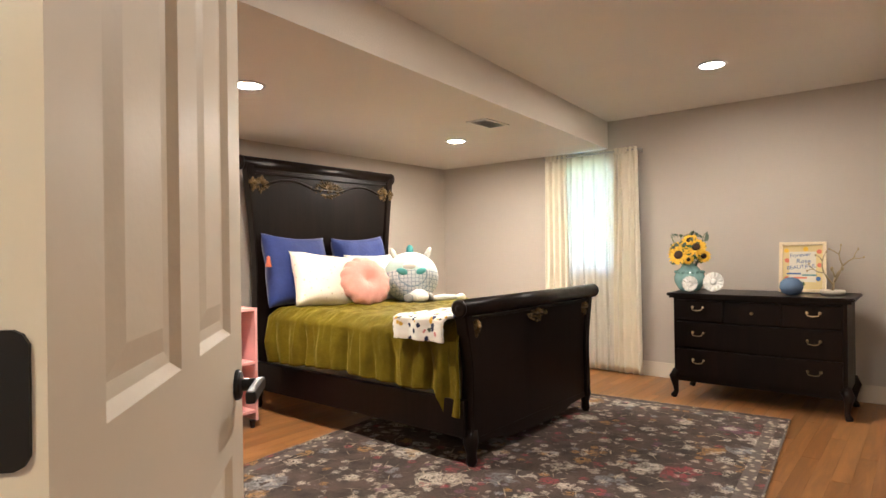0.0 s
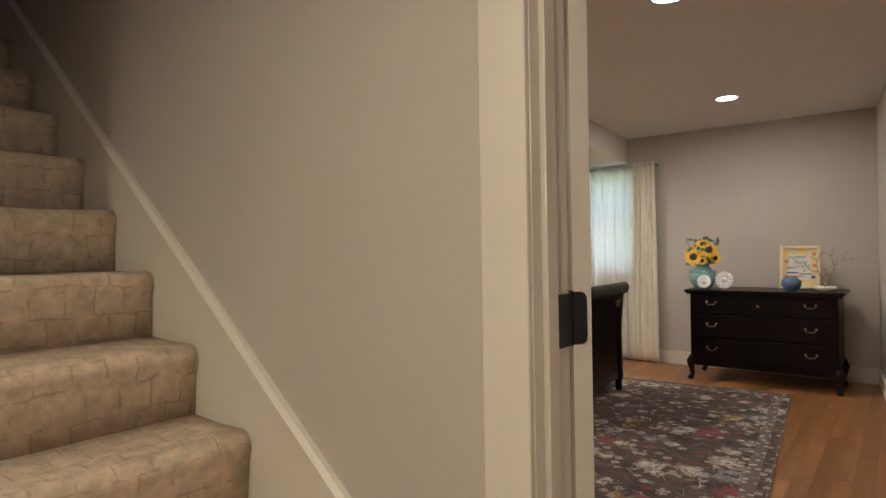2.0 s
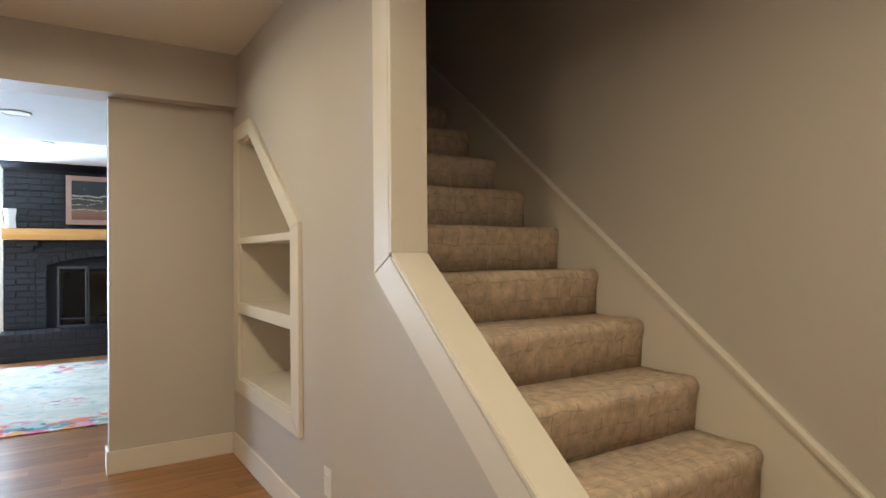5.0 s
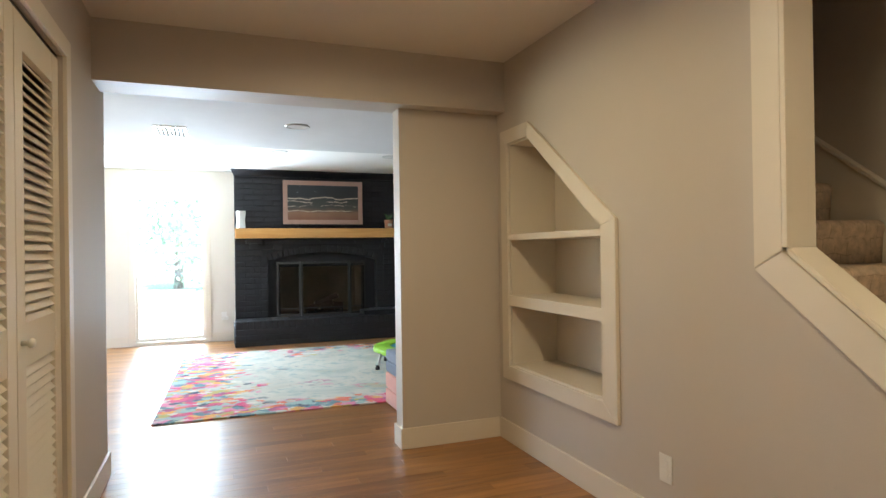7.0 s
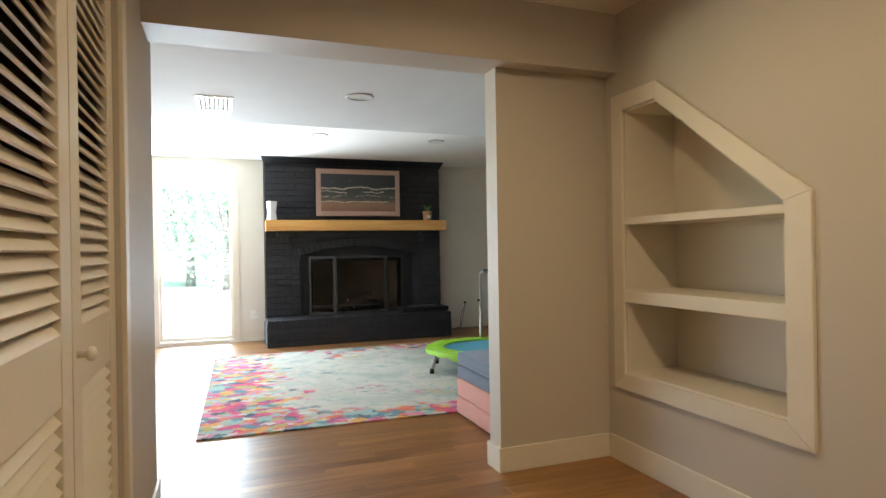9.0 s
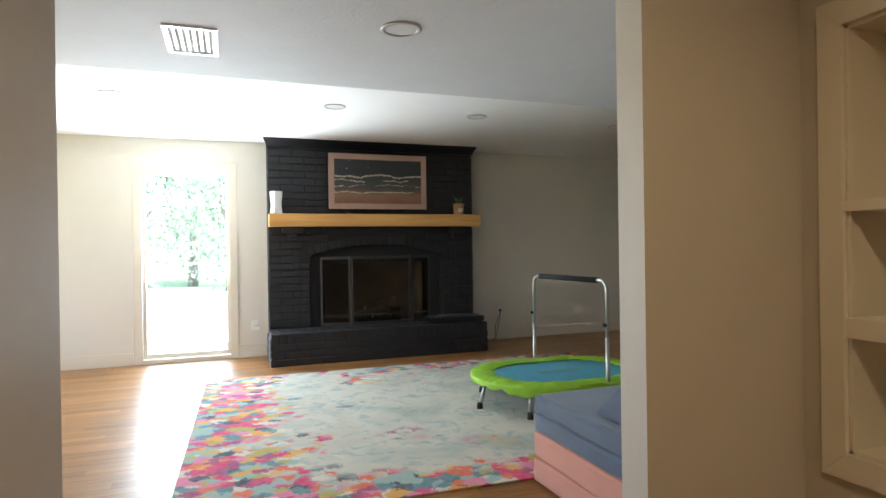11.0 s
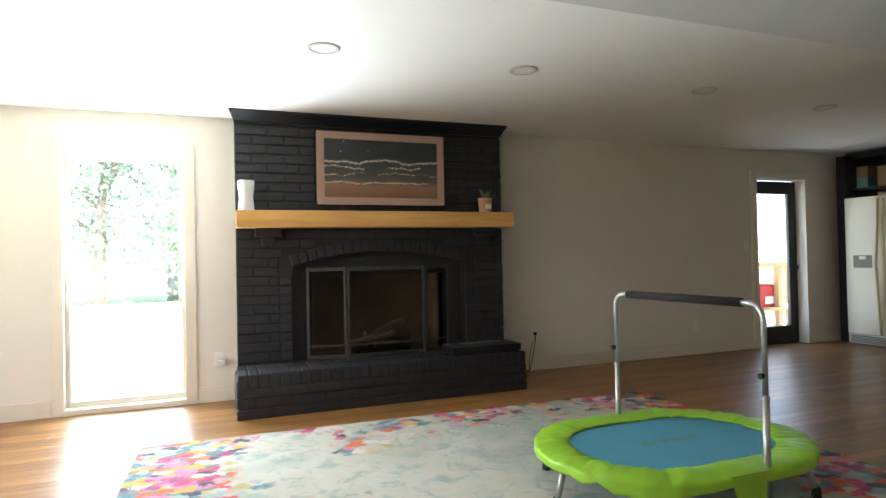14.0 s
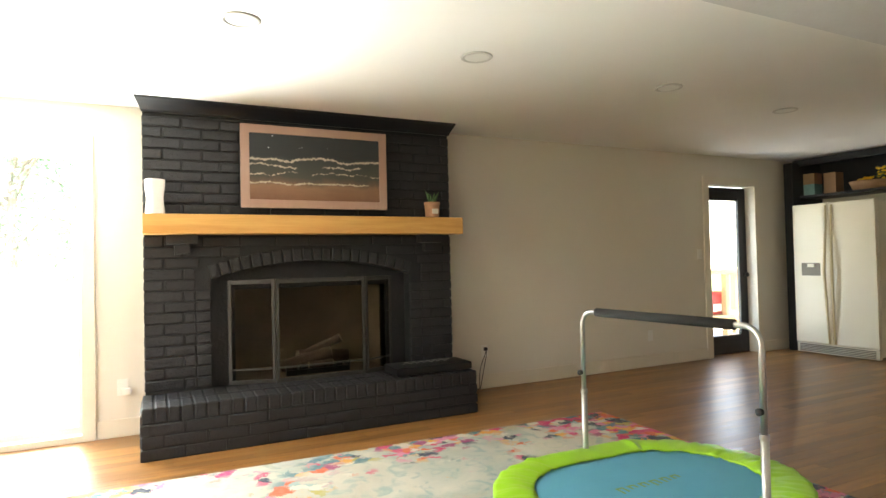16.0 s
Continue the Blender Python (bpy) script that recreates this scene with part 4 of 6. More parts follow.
def outlet(x, y, z, rz, label="white wall outlet plate"):
    o = thing("wall_outlet", pose(x, y, z, 0, 0, rz), label, "outlet", "wall plates")
    part("plate", boxes((-0.036, -0.006, -0.058, 0.036, 0.0, 0.058), bevel=0.003), PLATE, o)
    for dz in (-0.02, 0.02):
        part("socket", boxes((-0.016, -0.009, dz - 0.014, 0.016, -0.005, dz + 0.014), bevel=0.002), PLATE, o)
    return o


def switch(x, y, z, rz):
    o = thing("light_switch", pose(x, y, z, 0, 0, rz), "white wall switch plate", "switch", "wall plates")
    part("plate", boxes((-0.036, -0.006, -0.058, 0.036, 0.0, 0.058), bevel=0.003), PLATE, o)
    part("rocker", boxes((-0.016, -0.010, -0.032, 0.016, -0.005, 0.032), bevel=0.002), PLATE, o)


outlet(-1.98, NICHE, 0.30, 0)
outlet(FIRE, 0.57, 0.35, 90)
outlet(FIRE, 2.66, 0.335, 90)
outlet(0.10, 4.85, 0.36, -86)
switch(FIRE, 3.46, 1.215, 90)


def downlight(x, y, z, on, room):
    o = thing("ceiling_downlight", pose(x, y, z), ("lit" if on else "unlit") + " round white recessed ceiling light in the " + room, "ceiling light", "downlights in the " + room)
    rim = [(0.070, 0.0), (0.092, 0.0), (0.094, -0.004), (0.088, -0.008), (0.072, -0.008), (0.070, -0.003), (0.070, 0.0)]
    n = 40
    bm = bmesh.new()
    g = [[bm.verts.new((r * math.cos(2 * math.pi * k / n), r * math.sin(2 * math.pi * k / n), h)) for k in range(n)] for r, h in rim]
    for p, q in zip(g, g[1:]):
        for k in range(n):
            bm.faces.new((p[k], p[(k + 1) % n], q[(k + 1) % n], q[k]))
    part("trim_ring", bm, RIMSHADE, o, smooth=True)
    part("lens", lathe([(0.0001, -0.001), (0.071, -0.001), (0.071, -0.005), (0.0001, -0.006)], 32), LAMPON if on else LAMPOFF, o, "glowing lens" if on else "frosted lens")


for x, y, z in ((-2.68, 2.18, LOWTOP), (-2.89, 4.30, LOWTOP), (-0.87, 4.43, BEDTOP), (-0.63, 2.22, BEDTOP)):
    downlight(x, y, z, True, "bedroom")
for x, y in ((-7.0, -3.49), (-6.955, -1.826), (-6.978, -0.523), (-7.005, 1.025), (-7.12, 2.46)):
    downlight(x, y, ROOMTOP, False, "family room")
downlight(-4.56, -1.93, SOFFIT, False, "family room")
# unseen hall fixtures, set at the worked-out lamp places
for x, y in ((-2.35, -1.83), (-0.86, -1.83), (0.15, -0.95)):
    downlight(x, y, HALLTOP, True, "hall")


def vent(x, y, z, lx, ly, label):
    v = thing("ceiling_vent", pose(x, y, z), label, "vent")
    bm = bmesh.new()
    for a in ((-lx, -ly, lx, -ly + 0.022), (-lx, ly - 0.022, lx, ly), (-lx, -ly + 0.022, -lx + 0.022, ly - 0.022), (lx - 0.022, -ly + 0.022, lx, ly - 0.022)):
        box(bm, a[0], a[1], -0.008, a[2], a[3], 0.0)
    part("frame", bm, PLATE, v)
    part("backing", boxes((-lx + 0.02, -ly + 0.02, -0.002, lx - 0.02, ly - 0.02, -0.001)), BLACKMETAL, v)
    n = 7
    for k in range(n):
        yy = -ly + 0.03 + (2 * ly - 0.06) * k / (n - 1)
        s = part("slat", boxes((-lx + 0.02, -0.008, -0.001, lx - 0.02, 0.008, 0.001)), PLATE, v)
        s.matrix_basis = pose(0, yy, -0.006, 40)


vent(-5.0, -2.825, SOFFIT, 0.19, 0.115, "white metal ceiling register in the family room")
vent(-2.28, 3.90, LOWTOP, 0.09, 0.15, "white metal ceiling register in the bedroom")

# ---- bedroom ----
rug = thing("area_rug", pose(-1.56, 3.16, 0.0, 0, 0, 5.0), "dark brown floral area rug with worn blossoms", "rug")
part("rug_field", boxes((-1.19, -1.52, 0.001, 1.19, 1.52, 0.011), bevel=0.004), FLORAL, rug)

bed = thing("bed", pose(-2.68, 3.51, 0.0), "dark carved wooden sleigh bed with olive velvet bedding", "bed")
HB, FB, HW = -0.97, 1.0, 0.735


def flare(z, top):
    """Half width of a board at height z: narrow at the waist, flaring out towards its scrolled top."""
    k = max(0.0, (z - top * 0.52) / (top * 0.48))
    return HW - 0.045 + 0.070 * k ** 1.7 + 0.006 * math.sin(z / top * 9.0)


def scroll_board(name, x, zlo, zhi, out, roll):
    """An upright board with flared sides whose top rolls over outwards in a scroll."""
    zs = [zlo + (zhi - roll - zlo) * k / 24 for k in range(25)]
    right = [(flare(z, zhi) - 0.03, z) for z in zs]
    bm = prism([(-y, z) for y, z in right] + right[::-1], "x", x - 0.022, x + 0.018)
    part(name, bm, EBONY, bed)
    end = flare(zhi, zhi) + 0.01
    bm = tube([(x + out * 0.02, -end, zhi - roll), (x + out * 0.02, end, zhi - roll)], roll, 28)
    part(name + "_roll", bm, EBONY, bed, smooth=True)
    # shoulder moulding below the roll
    part(name + "_moulding", boxes((x - 0.028, -end + 0.04, zhi - roll * 2.5, x + 0.030, end - 0.04, zhi - roll * 2.1), bevel=0.005), EBONY, bed)
    for s in (-1, 1):
        bm = lathe([(0.0001, 0), (roll * 1.06, 0), (roll * 1.06, 0.008), (roll * 0.75, 0.016), (roll * 0.5, 0.010), (roll * 0.3, 0.02), (0.0001, 0.022)], 24, m=pose(x + out * 0.02, s * end, zhi - roll, -90 * s))
        part("rosette", bm, EBONY, bed, "carved dark wooden rosette", smooth=True)
        # side stile following the flare, with a scrolled foot
        zs2 = [0.13 + (zhi - roll - 0.13) * k / 28 for k in range(29)]
        side = [(s * flare(z, zhi), z) for z in zs2] + [(s * (flare(z, zhi) - 0.062), z) for z in zs2[::-1]]
        part("post", prism(side, "x", x - 0.042, x + 0.036, bevel=0.006), EBONY, bed)
        y = s * (flare(0.2, zhi) - 0.03)
        bm = tube([(x, y, 0.20), (x + 0.004, y + s * 0.006, 0.13), (x + 0.006, y + s * 0.002, 0.075), (x + 0.008, y + s * 0.004, 0.035), (x + 0.008, y + s * 0.006, 0.012)], [0.040, 0.042, 0.027, 0.031, 0.024], 14)
        part("foot", bm, EBONY, bed, smooth=True)


scroll_board("headboard", HB, 0.25, 1.868, -1, 0.052)
scroll_board("footboard", FB, 0.14, 0.895, 1, 0.045)


def carving(x, y, z, w, h, face=1, seed=0, turn=1):
    """A spray of carved scrolls and leaves round a shell, standing a little off the board."""
    rnd = random.Random(seed)
    bm = bmesh.new()
    for k in range(7):
        ang = radians(-75 + 150 * k / 6)
        m = Matrix.Translation((x + 0.012 * face, y + math.sin(ang) * h * 0.22, z + math.cos(ang) * h * 0.22)) @ Matrix.Rotation(-ang, 4, "X") @ Matrix.Diagonal((0.010, h * 0.055, h * 0.20, 1))
        bmesh.ops.create_icosphere(bm, subdivisions=2, radius=1.0, matrix=m)
    for k in range(64):
        a, r = rnd.uniform(0, 6.283), math.sqrt(rnd.uniform(0.05, 1.0))
        cy, cz = math.cos(a) * r * w, math.sin(a) * r * h * 0.42 * (1.15 - 0.55 * r * abs(math.cos(a)))
        turned = math.atan2(-cy, cz) + rnd.uniform(-0.8, 0.8)
        long = h * rnd.uniform(0.07, 0.14)
        m = Matrix.Translation((x + 0.006 * face, y + cy, z + cz)) @ Matrix.Rotation(turned, 4, "X") @ Matrix.Diagonal((0.005 + 0.007 * (1 - r), long * 0.38, long, 1))
        bmesh.ops.create_icosphere(bm, subdivisions=1, radius=1.0, matrix=m)
    part("carving", bm, GOLD, bed, "gilded carved leaf spray", smooth=True)


carving(HB + 0.018, 0.0, 1.665, 0.17, 0.17, 1, 1)
for s in (-1, 1):
    carving(HB + 0.018, s * 0.64, 1.665, 0.075, 0.14, 1, 3 + s)
    carving(HB + 0.036, s * 0.712, 1.655, 0.022, 0.11, 1, 13 + s)
    carving(FB + 0.018, s * 0.64, 0.735, 0.05, 0.11, 1, 7 + s)
carving(FB + 0.018, 0.0, 0.755, 0.12, 0.10, 1, 5)
# carved swag line under the head roll
bm = tube([(HB + 0.019, y, 1.655 + 0.055 * math.sin(math.pi * min(1.0, max(0.0, (abs(y) - 0.14) / 0.46)))) for y in [(-0.62 + 1.24 * k / 60) for k in range(61)]], 0.011, 8)
part("swag_moulding", bm, EBONY, bed, smooth=True)
for s in (-1, 1):
    part("side_rail", boxes((HB, s * 0.70 - 0.02, 0.16, FB, s * 0.70 + 0.02, 0.36), bevel=0.006), EBONY, bed)
# apron below the footboard with a scooped edge
pts = [(-0.69, 0.15), (0.69, 0.15)] + [(0.69 - 1.38 * k / 16, 0.12 - 0.05 * math.sin(math.pi * k / 16) * (1 if 3 < k < 13 else 0.4)) for k in range(17)]
part("apron", prism(pts, "x", FB - 0.015, FB + 0.02), EBONY, bed)
part("mattress", boxes((HB + 0.05, -0.62, 0.30, FB - 0.10, 0.62, 0.705), bevel=0.05), COTTON, bed, "cream mattress")


def comforter(u, v):
    """u across the bed, v from head to foot; it hangs over both sides."""
    x = HB + 0.24 + v * (FB - HB - 0.265)
    s = (u - 0.5) * 2
    half, drop = 0.708, 0.30 + 0.012 * math.sin(v * 9 + 1) + 0.135 * min(1.0, max(0.0, (v - 0.90) / 0.03))
    run = abs(s) * (half + drop)
    folds = 0.020 * math.sin(v * 24 + 6 * wavy(v * 4, s, 2)) + 0.010 * math.sin(v * 170 + 6 * wavy(v * 9, s, 3)) * math.exp(-max(0.0, run - half) * 7) + 0.013 * math.sin(v * 77 + 4 * wavy(v * 7, s, 6)) + 0.008 * wavy(v * 60, run * 5, 9)
    if run < half:
        y, z = run, 0.745 + 0.022 * wavy(x * 3, s * 3, 1) + 0.016 * wavy(x * 9, s * 8, 4) + 0.010 * wavy(x * 26, s * 14, 7)
        z -= 0.10 * max(0, (run - half + 0.10) / 0.10) ** 2 * 0.5
    else:
        d = run - half
        y, z = half + 0.012 + folds * min(1, d * 6) + 0.02 * d, 0.695 - d
    return (x + 0.008 * wavy(x * 8, s * 4, 8), math.copysign(y, s), z)


cover = thing("comforter", pose(-2.68, 3.51, 0.0), "rumpled olive green velvet comforter on the bed", "bedding")
part("cloth", sheet(comforter, 120, 170, 0.014), VELVET, cover, smooth=True)

throw = thing("throw_blanket", pose(-2.68, 3.51, 0.0), "white floral cotton blanket folded at the bed's foot", "blanket")


def throw_fn(u, v):
    x = FB - 0.44 + u * 0.36
    run = v * 1.05 - 0.40
    if run > 0:
        y, z = -0.755 + run, 0.775 + 0.018 * wavy(x * 7, run * 6, 3) + (0.02 if u < 0.5 else 0.03)
    else:
        y, z = -0.785 + 0.012 * math.sin(x * 40), 0.785 + run * 0.30
    return (x + 0.012 * wavy(run * 9, x, 5), y, z)


part("cloth", sheet(throw_fn, 30, 60, 0.018), FLOWERCLOTH, throw, smooth=True)


def cushion(name, m, w, h, d, material, label, seed=0, pinch=0.10, cat="pillow"):
    """A stuffed square pillow; w across, h high, d thick, with pulled-in sides and corners that stand out."""
    def fn(sgn):
        def f(u, v):
            a, b = u * 2 - 1, v * 2 - 1
            bulge = max(0.0, (1 - a ** 4) * (1 - b ** 4)) ** 0.55
            px = a * (1 - pinch * (1 - b * b) * abs(a) ** 3)
            pz = b * (1 - pinch * (1 - a * a) * abs(b) ** 3)
            return (px * w / 2, sgn * (d / 2 * bulge + 0.004) + 0.012 * wavy(a * 2 + seed, b * 2, seed), pz * h / 2)
        return f
    bm = bmesh.new()
    sheet(fn(1), 24, 24, bm=bm)
    sheet(fn(-1), 24, 24, bm=bm)
    bmesh.ops.remove_doubles(bm, verts=bm.verts, dist=0.0085)
    bmesh.ops.recalc_face_normals(bm, faces=bm.faces)
    ob = thing(name, m, label, cat)
    part("cover", bm, material, ob, smooth=True)
    return ob


cushion("pillow", pose(-3.50, 3.10, 1.01, -14, 3, 90), 0.58, 0.56, 0.20, BLUEVELVET, "royal blue velvet square pillow against the headboard", 1)
cushion("pillow", pose(-3.52, 3.78, 1.01, -12, -2, 90), 0.57, 0.54, 0.20, BLUEVELVET, "royal blue velvet square pillow against the headboard", 2)
cushion("pillow", pose(-3.24, 3.20, 0.93, -28, 7, 80), 0.62, 0.44, 0.20, DOTCLOTH, "cream pillow with tiny dots", 3)
cushion("pillow", pose(-3.30, 3.72, 0.93, -22, 0, 92), 0.55, 0.42, 0.17, COTTON, "plain cream cotton pillow behind the others", 4)
# tassels at the corner of a blue pillow
tas = thing("pillow_tassel", pose(-3.43, 2.80, 1.12), "small coral and teal tassel on a pillow corner", "tassel")
part("strands", lathe([(0.0001, -0.07), (0.022, -0.07), (0.012, -0.01), (0.014, 0.0), (0.0001, 0.01)], 12), SIGNRED, tas, smooth=True)

pk = thing("round_cushion", pose(-3.05, 3.38, 0.925, 62, 0, 78), "round pink furry cushion with a tufted middle", "cushion")


def tuft(u, v):
    a, t = u * 2 * math.pi, v * math.pi
    r = 0.195 * math.sin(t) ** 0.6
    dimple = 0.055 * math.exp(-(r / 0.05) ** 2)
    h = 0.075 * math.copysign(abs(math.cos(t)) ** 0.7, math.cos(t))
    ripple = 0.006 * math.cos(a * 14) * math.sin(t)
    return ((r + ripple) * math.cos(a), (r + ripple) * math.sin(a), h - math.copysign(dimple, h))


part("cover", sheet(tuft, 84, 26, closed_u=True), PINKFUR, pk, smooth=True)


def blob(bm, cx, cy, cz, rx, ry, rz, mi=0, rot=None, sub=3):
    m = Matrix.Translation((cx, cy, cz)) @ (rot or Matrix.Identity(4)) @ Matrix.Diagonal((rx, ry, rz, 1))
    before = set(bm.faces)
    bmesh.ops.create_icosphere(bm, subdivisions=sub, radius=1.0, matrix=m)
    for f in bm.faces:
        if f not in before:
            f.material_index = mi


bm = bmesh.new()
blob(bm, 0, 0, 0, 0.19, 0.225, 0.205, 0, sub=4)
for f in bm.faces:
    c = f.calc_center_median()
    if c.z < 0.02 and c.x > -0.05:
        f.material_index = 1
blob(bm, 0.155, -0.02, 0.055, 0.05, 0.06, 0.035, 2)
for s in (-1, 1):
    blob(bm, 0.05, s * 0.14, 0.185, 0.02, 0.025, 0.055, 2, Matrix.Rotation(radians(-25 * s), 4, "X"))
    blob(bm, 0.175, s * 0.07 - 0.01, 0.012, 0.02, 0.05, 0.026, 3, Matrix.Rotation(radians(20 * s), 4, "X"))
blob(bm, 0.0, 0.0, 0.225, 0.025, 0.03, 0.05, 3)
plush = link("plush_toy", bm, [AQUA, SCALES, WHITEPLUSH, TEALMETAL], True)
plush.matrix_world = pose(-3.04, 3.87, 0.935, 0, -14, -42)
tagged(plush, "round pale aqua plush toy with a scale-print belly", "plush toy")

bm = bmesh.new()
blob(bm, 0, 0, 0.045, 0.085, 0.075, 0.055, 0)
blob(bm, 0.06, 0.0, 0.04, 0.05, 0.045, 0.035, 0)
for s in (-1, 1):
    blob(bm, 0.0, s * 0.085, 0.035, 0.075, 0.022, 0.035, 1)
blob(bm, -0.12, 0.08, 0.03, 0.10, 0.06, 0.035, 0)
blob(bm, 0.02, 0.22, 0.025, 0.035, 0.14, 0.028, 0)
blob(bm, 0.05, 0.35, 0.025, 0.035, 0.04, 0.03, 0)
dog = link("plush_toy", bm, [WHITEPLUSH, GREYPLUSH], True)
dog.matrix_world = pose(-2.82, 3.72, 0.755, 0, 0, -20)
tagged(dog, "floppy white and grey plush dog lying on the bed", "plush toy")

case = thing("bookcase", pose(-3.42, 2.40, 0.0), "small open pink painted bookcase beside the bed", "bookcase")
for y in (-0.16, 0.148):
    part("side", boxes((-0.2, y, 0.05, 0.2, y + 0.018, 0.79), bevel=0.002), PINKPAINT, case)
for z in (0.10, 0.42, 0.77):
    part("shelf", boxes((-0.19, -0.142, z, 0.195, 0.148, z + 0.018), bevel=0.002), PINKPAINT, case)
part("back", boxes((-0.2, -0.142, 0.1, -0.19, 0.148, 0.77)), PINKPAINT, case)
for x in (-0.17, 0.17):
    for y in (-0.14, 0.14):
        part("foot", lathe([(0.0001, 0), (0.014, 0), (0.02, 0.05), (0.0001, 0.051)], 12, m=pose(x, y, 0)), BLACKMETAL, case)

# dresser
dresser = thing("dresser", pose(-0.765, 5.24, 0.0), "dark ebony bow-front dresser with brass pulls", "dresser")
bow = lambda x: -0.25 - 0.035 * math.cos(x / 0.56 * math.pi / 2)
pts = [(-0.555 + 1.11 * k / 20, bow(-0.555 + 1.11 * k / 20)) for k in range(21)]
part("body", prism(pts + [(0.555, 0.25), (-0.555, 0.25)], "z", 0.17, 0.775), EBONY, dresser)
tp = [(-0.60 + 1.20 * k / 24, bow((-0.60 + 1.20 * k / 24) * 0.93) - 0.035) for k in range(25)]
bm = prism(tp + [(0.60, 0.27), (-0.60, 0.27)], "z", 0.778, 0.802, bevel=0.006)
part("top", bm, EBONY, dresser)
part("top_moulding", prism([(x * 0.97, y * 0.965) for x, y in tp] + [(0.58, 0.26), (-0.58, 0.26)], "z", 0.762, 0.778), EBONY, dresser)


def pull(x, z, kind):
    y = bow(x) - 0.016
    if kind:
        bm = tube([(x - 0.038, y, z + 0.008), (x - 0.037, y - 0.018, z + 0.004), (x - 0.03, y - 0.024, z - 0.010), (x, y - 0.026, z - 0.015), (x + 0.03, y - 0.024, z - 0.010), (x + 0.037, y - 0.018, z + 0.004), (x + 0.038, y, z + 0.008)], 0.0034, 8)
        for s in (-1, 1):
            lathe([(0.0001, 0), (0.011, 0), (0.008, 0.005), (0.0001, 0.006)], 12, bm, pose(x + s * 0.038, y, z + 0.008, 90))
        return bm
    return lathe([(0.0001, 0), (0.010, 0), (0.006, 0.008), (0.012, 0.014), (0.011, 0.02), (0.0001, 0.023)], 14, m=pose(x, y, z, 90))


def drawer(x0, x1, z0, z1, pulls):
    n = 10
    line = [(x0 + (x1 - x0) * k / n) for k in range(n + 1)]
    bm = prism([(x, bow(x) - 0.016) for x in line] + [(x, bow(x) + 0.02) for x in line[::-1]], "z", z0, z1, bevel=0.004)
    d = part("drawer", bm, EBONY, dresser)
    for x, z, kind in pulls:
        part("pull", pull(x, z, kind), BRASS, d, "aged brass pull", smooth=True)


drawer(-0.53, -0.19, 0.60, 0.75, [(-0.37, 0.69, 1)])
drawer(-0.18, 0.18, 0.60, 0.75, [(0.0, 0.675, 0)])
drawer(0.19, 0.53, 0.60, 0.75, [(0.37, 0.69, 1)])
for z0, z1 in ((0.395, 0.585), (0.19, 0.38)):
    drawer(-0.53, 0.53, z0, z1, [(-0.37, (z0 + z1) / 2 + 0.01, 1), (0.37, (z0 + z1) / 2 + 0.01, 1)])
for sx in (-1, 1):
    for yb in (-0.235, 0.22):
        bm = tube([(sx * 0.535, yb, 0.20), (sx * 0.56, yb - 0.02, 0.155), (sx * 0.55, yb - 0.015, 0.09), (sx * 0.545, yb - 0.012, 0.045), (sx * 0.56, yb - 0.025, 0.012), (sx * 0.565, yb - 0.03, 0.0)], [0.038, 0.036, 0.022, 0.017, 0.024, 0.018], 12)
        part("cabriole_leg", bm, EBONY, dresser, smooth=True)
part("apron", boxes((-0.53, -0.26, 0.13, 0.53, -0.235, 0.18), bevel=0.004), EBONY, dresser)

# things on the dresser
vase = thing("flower_vase", pose(-1.27, 5.22, 0.802), "celadon ceramic vase of sunflowers on the dresser", "vase")
part("pot", lathe([(0.0001, 0), (0.062, 0), (0.085, 0.02), (0.112, 0.07), (0.115, 0.11), (0.10, 0.15), (0.066, 0.185), (0.055, 0.20), (0.062, 0.215), (0.055, 0.213), (0.048, 0.20), (0.0001, 0.19)], 40), CELADON, vase, "crackled celadon pot", smooth=True)
bm = bmesh.new()
for k in range(18):
    a = 2 * math.pi * k / 18
    blob(bm, 0.102 * math.cos(a), 0.102 * math.sin(a), 0.15, 0.012, 0.012, 0.012, sub=2)
part("beading", bm, CELADON, vase, smooth=True)


def sunflower(x, y, z, r, ax, ay, seed):
    rnd = random.Random(seed)
    m = pose(x, y, z, ax, ay, 0)
    bm = bmesh.new()
    for layer, n, rr in ((0, 17, 1.0), (1, 15, 0.86)):
        for k in range(n):
            a = 2 * math.pi * (k + layer * 0.5) / n + rnd.uniform(-0.08, 0.08)
            ln, w, lift = r * rr * rnd.uniform(0.92, 1.08), r * 0.16, r * (0.10 + 0.12 * layer) * rnd.uniform(0.5, 1.5)
            ps = [(0.3, 0, 0), (0.62, w * 0.95, lift), (0.85, w * 0.6, lift * 0.7), (1.0, 0, lift * 0.1), (0.85, -w * 0.6, lift * 0.7), (0.62, -w * 0.95, lift)]
            vs = [bm.verts.new(m @ Vector((ln * p * math.cos(a) - q * math.sin(a), ln * p * math.sin(a) + q * math.cos(a), h))) for p, q, h in ps]
            mid = bm.verts.new(m @ Vector((ln * 0.7 * math.cos(a), ln * 0.7 * math.sin(a), lift * 0.5)))
            for i in range(6):
                bm.faces.new((vs[i], vs[(i + 1) % 6], mid))
    fl = part("flower", bm, PETAL, vase, "yellow sunflower head")
    part("seed_head", lathe([(0.0001, -0.012), (r * 0.40, -0.006), (r * 0.38, r * 0.14), (r * 0.2, r * 0.2), (0.0001, r * 0.17)], 18, m=m), SEED, fl, smooth=True)
    part("stem", tube([(x, y, z), (x * 0.6, y * 0.6, z * 0.6 + 0.08), (x * 0.3, y * 0.3, 0.15)], 0.004, 6), LEAF, vase)


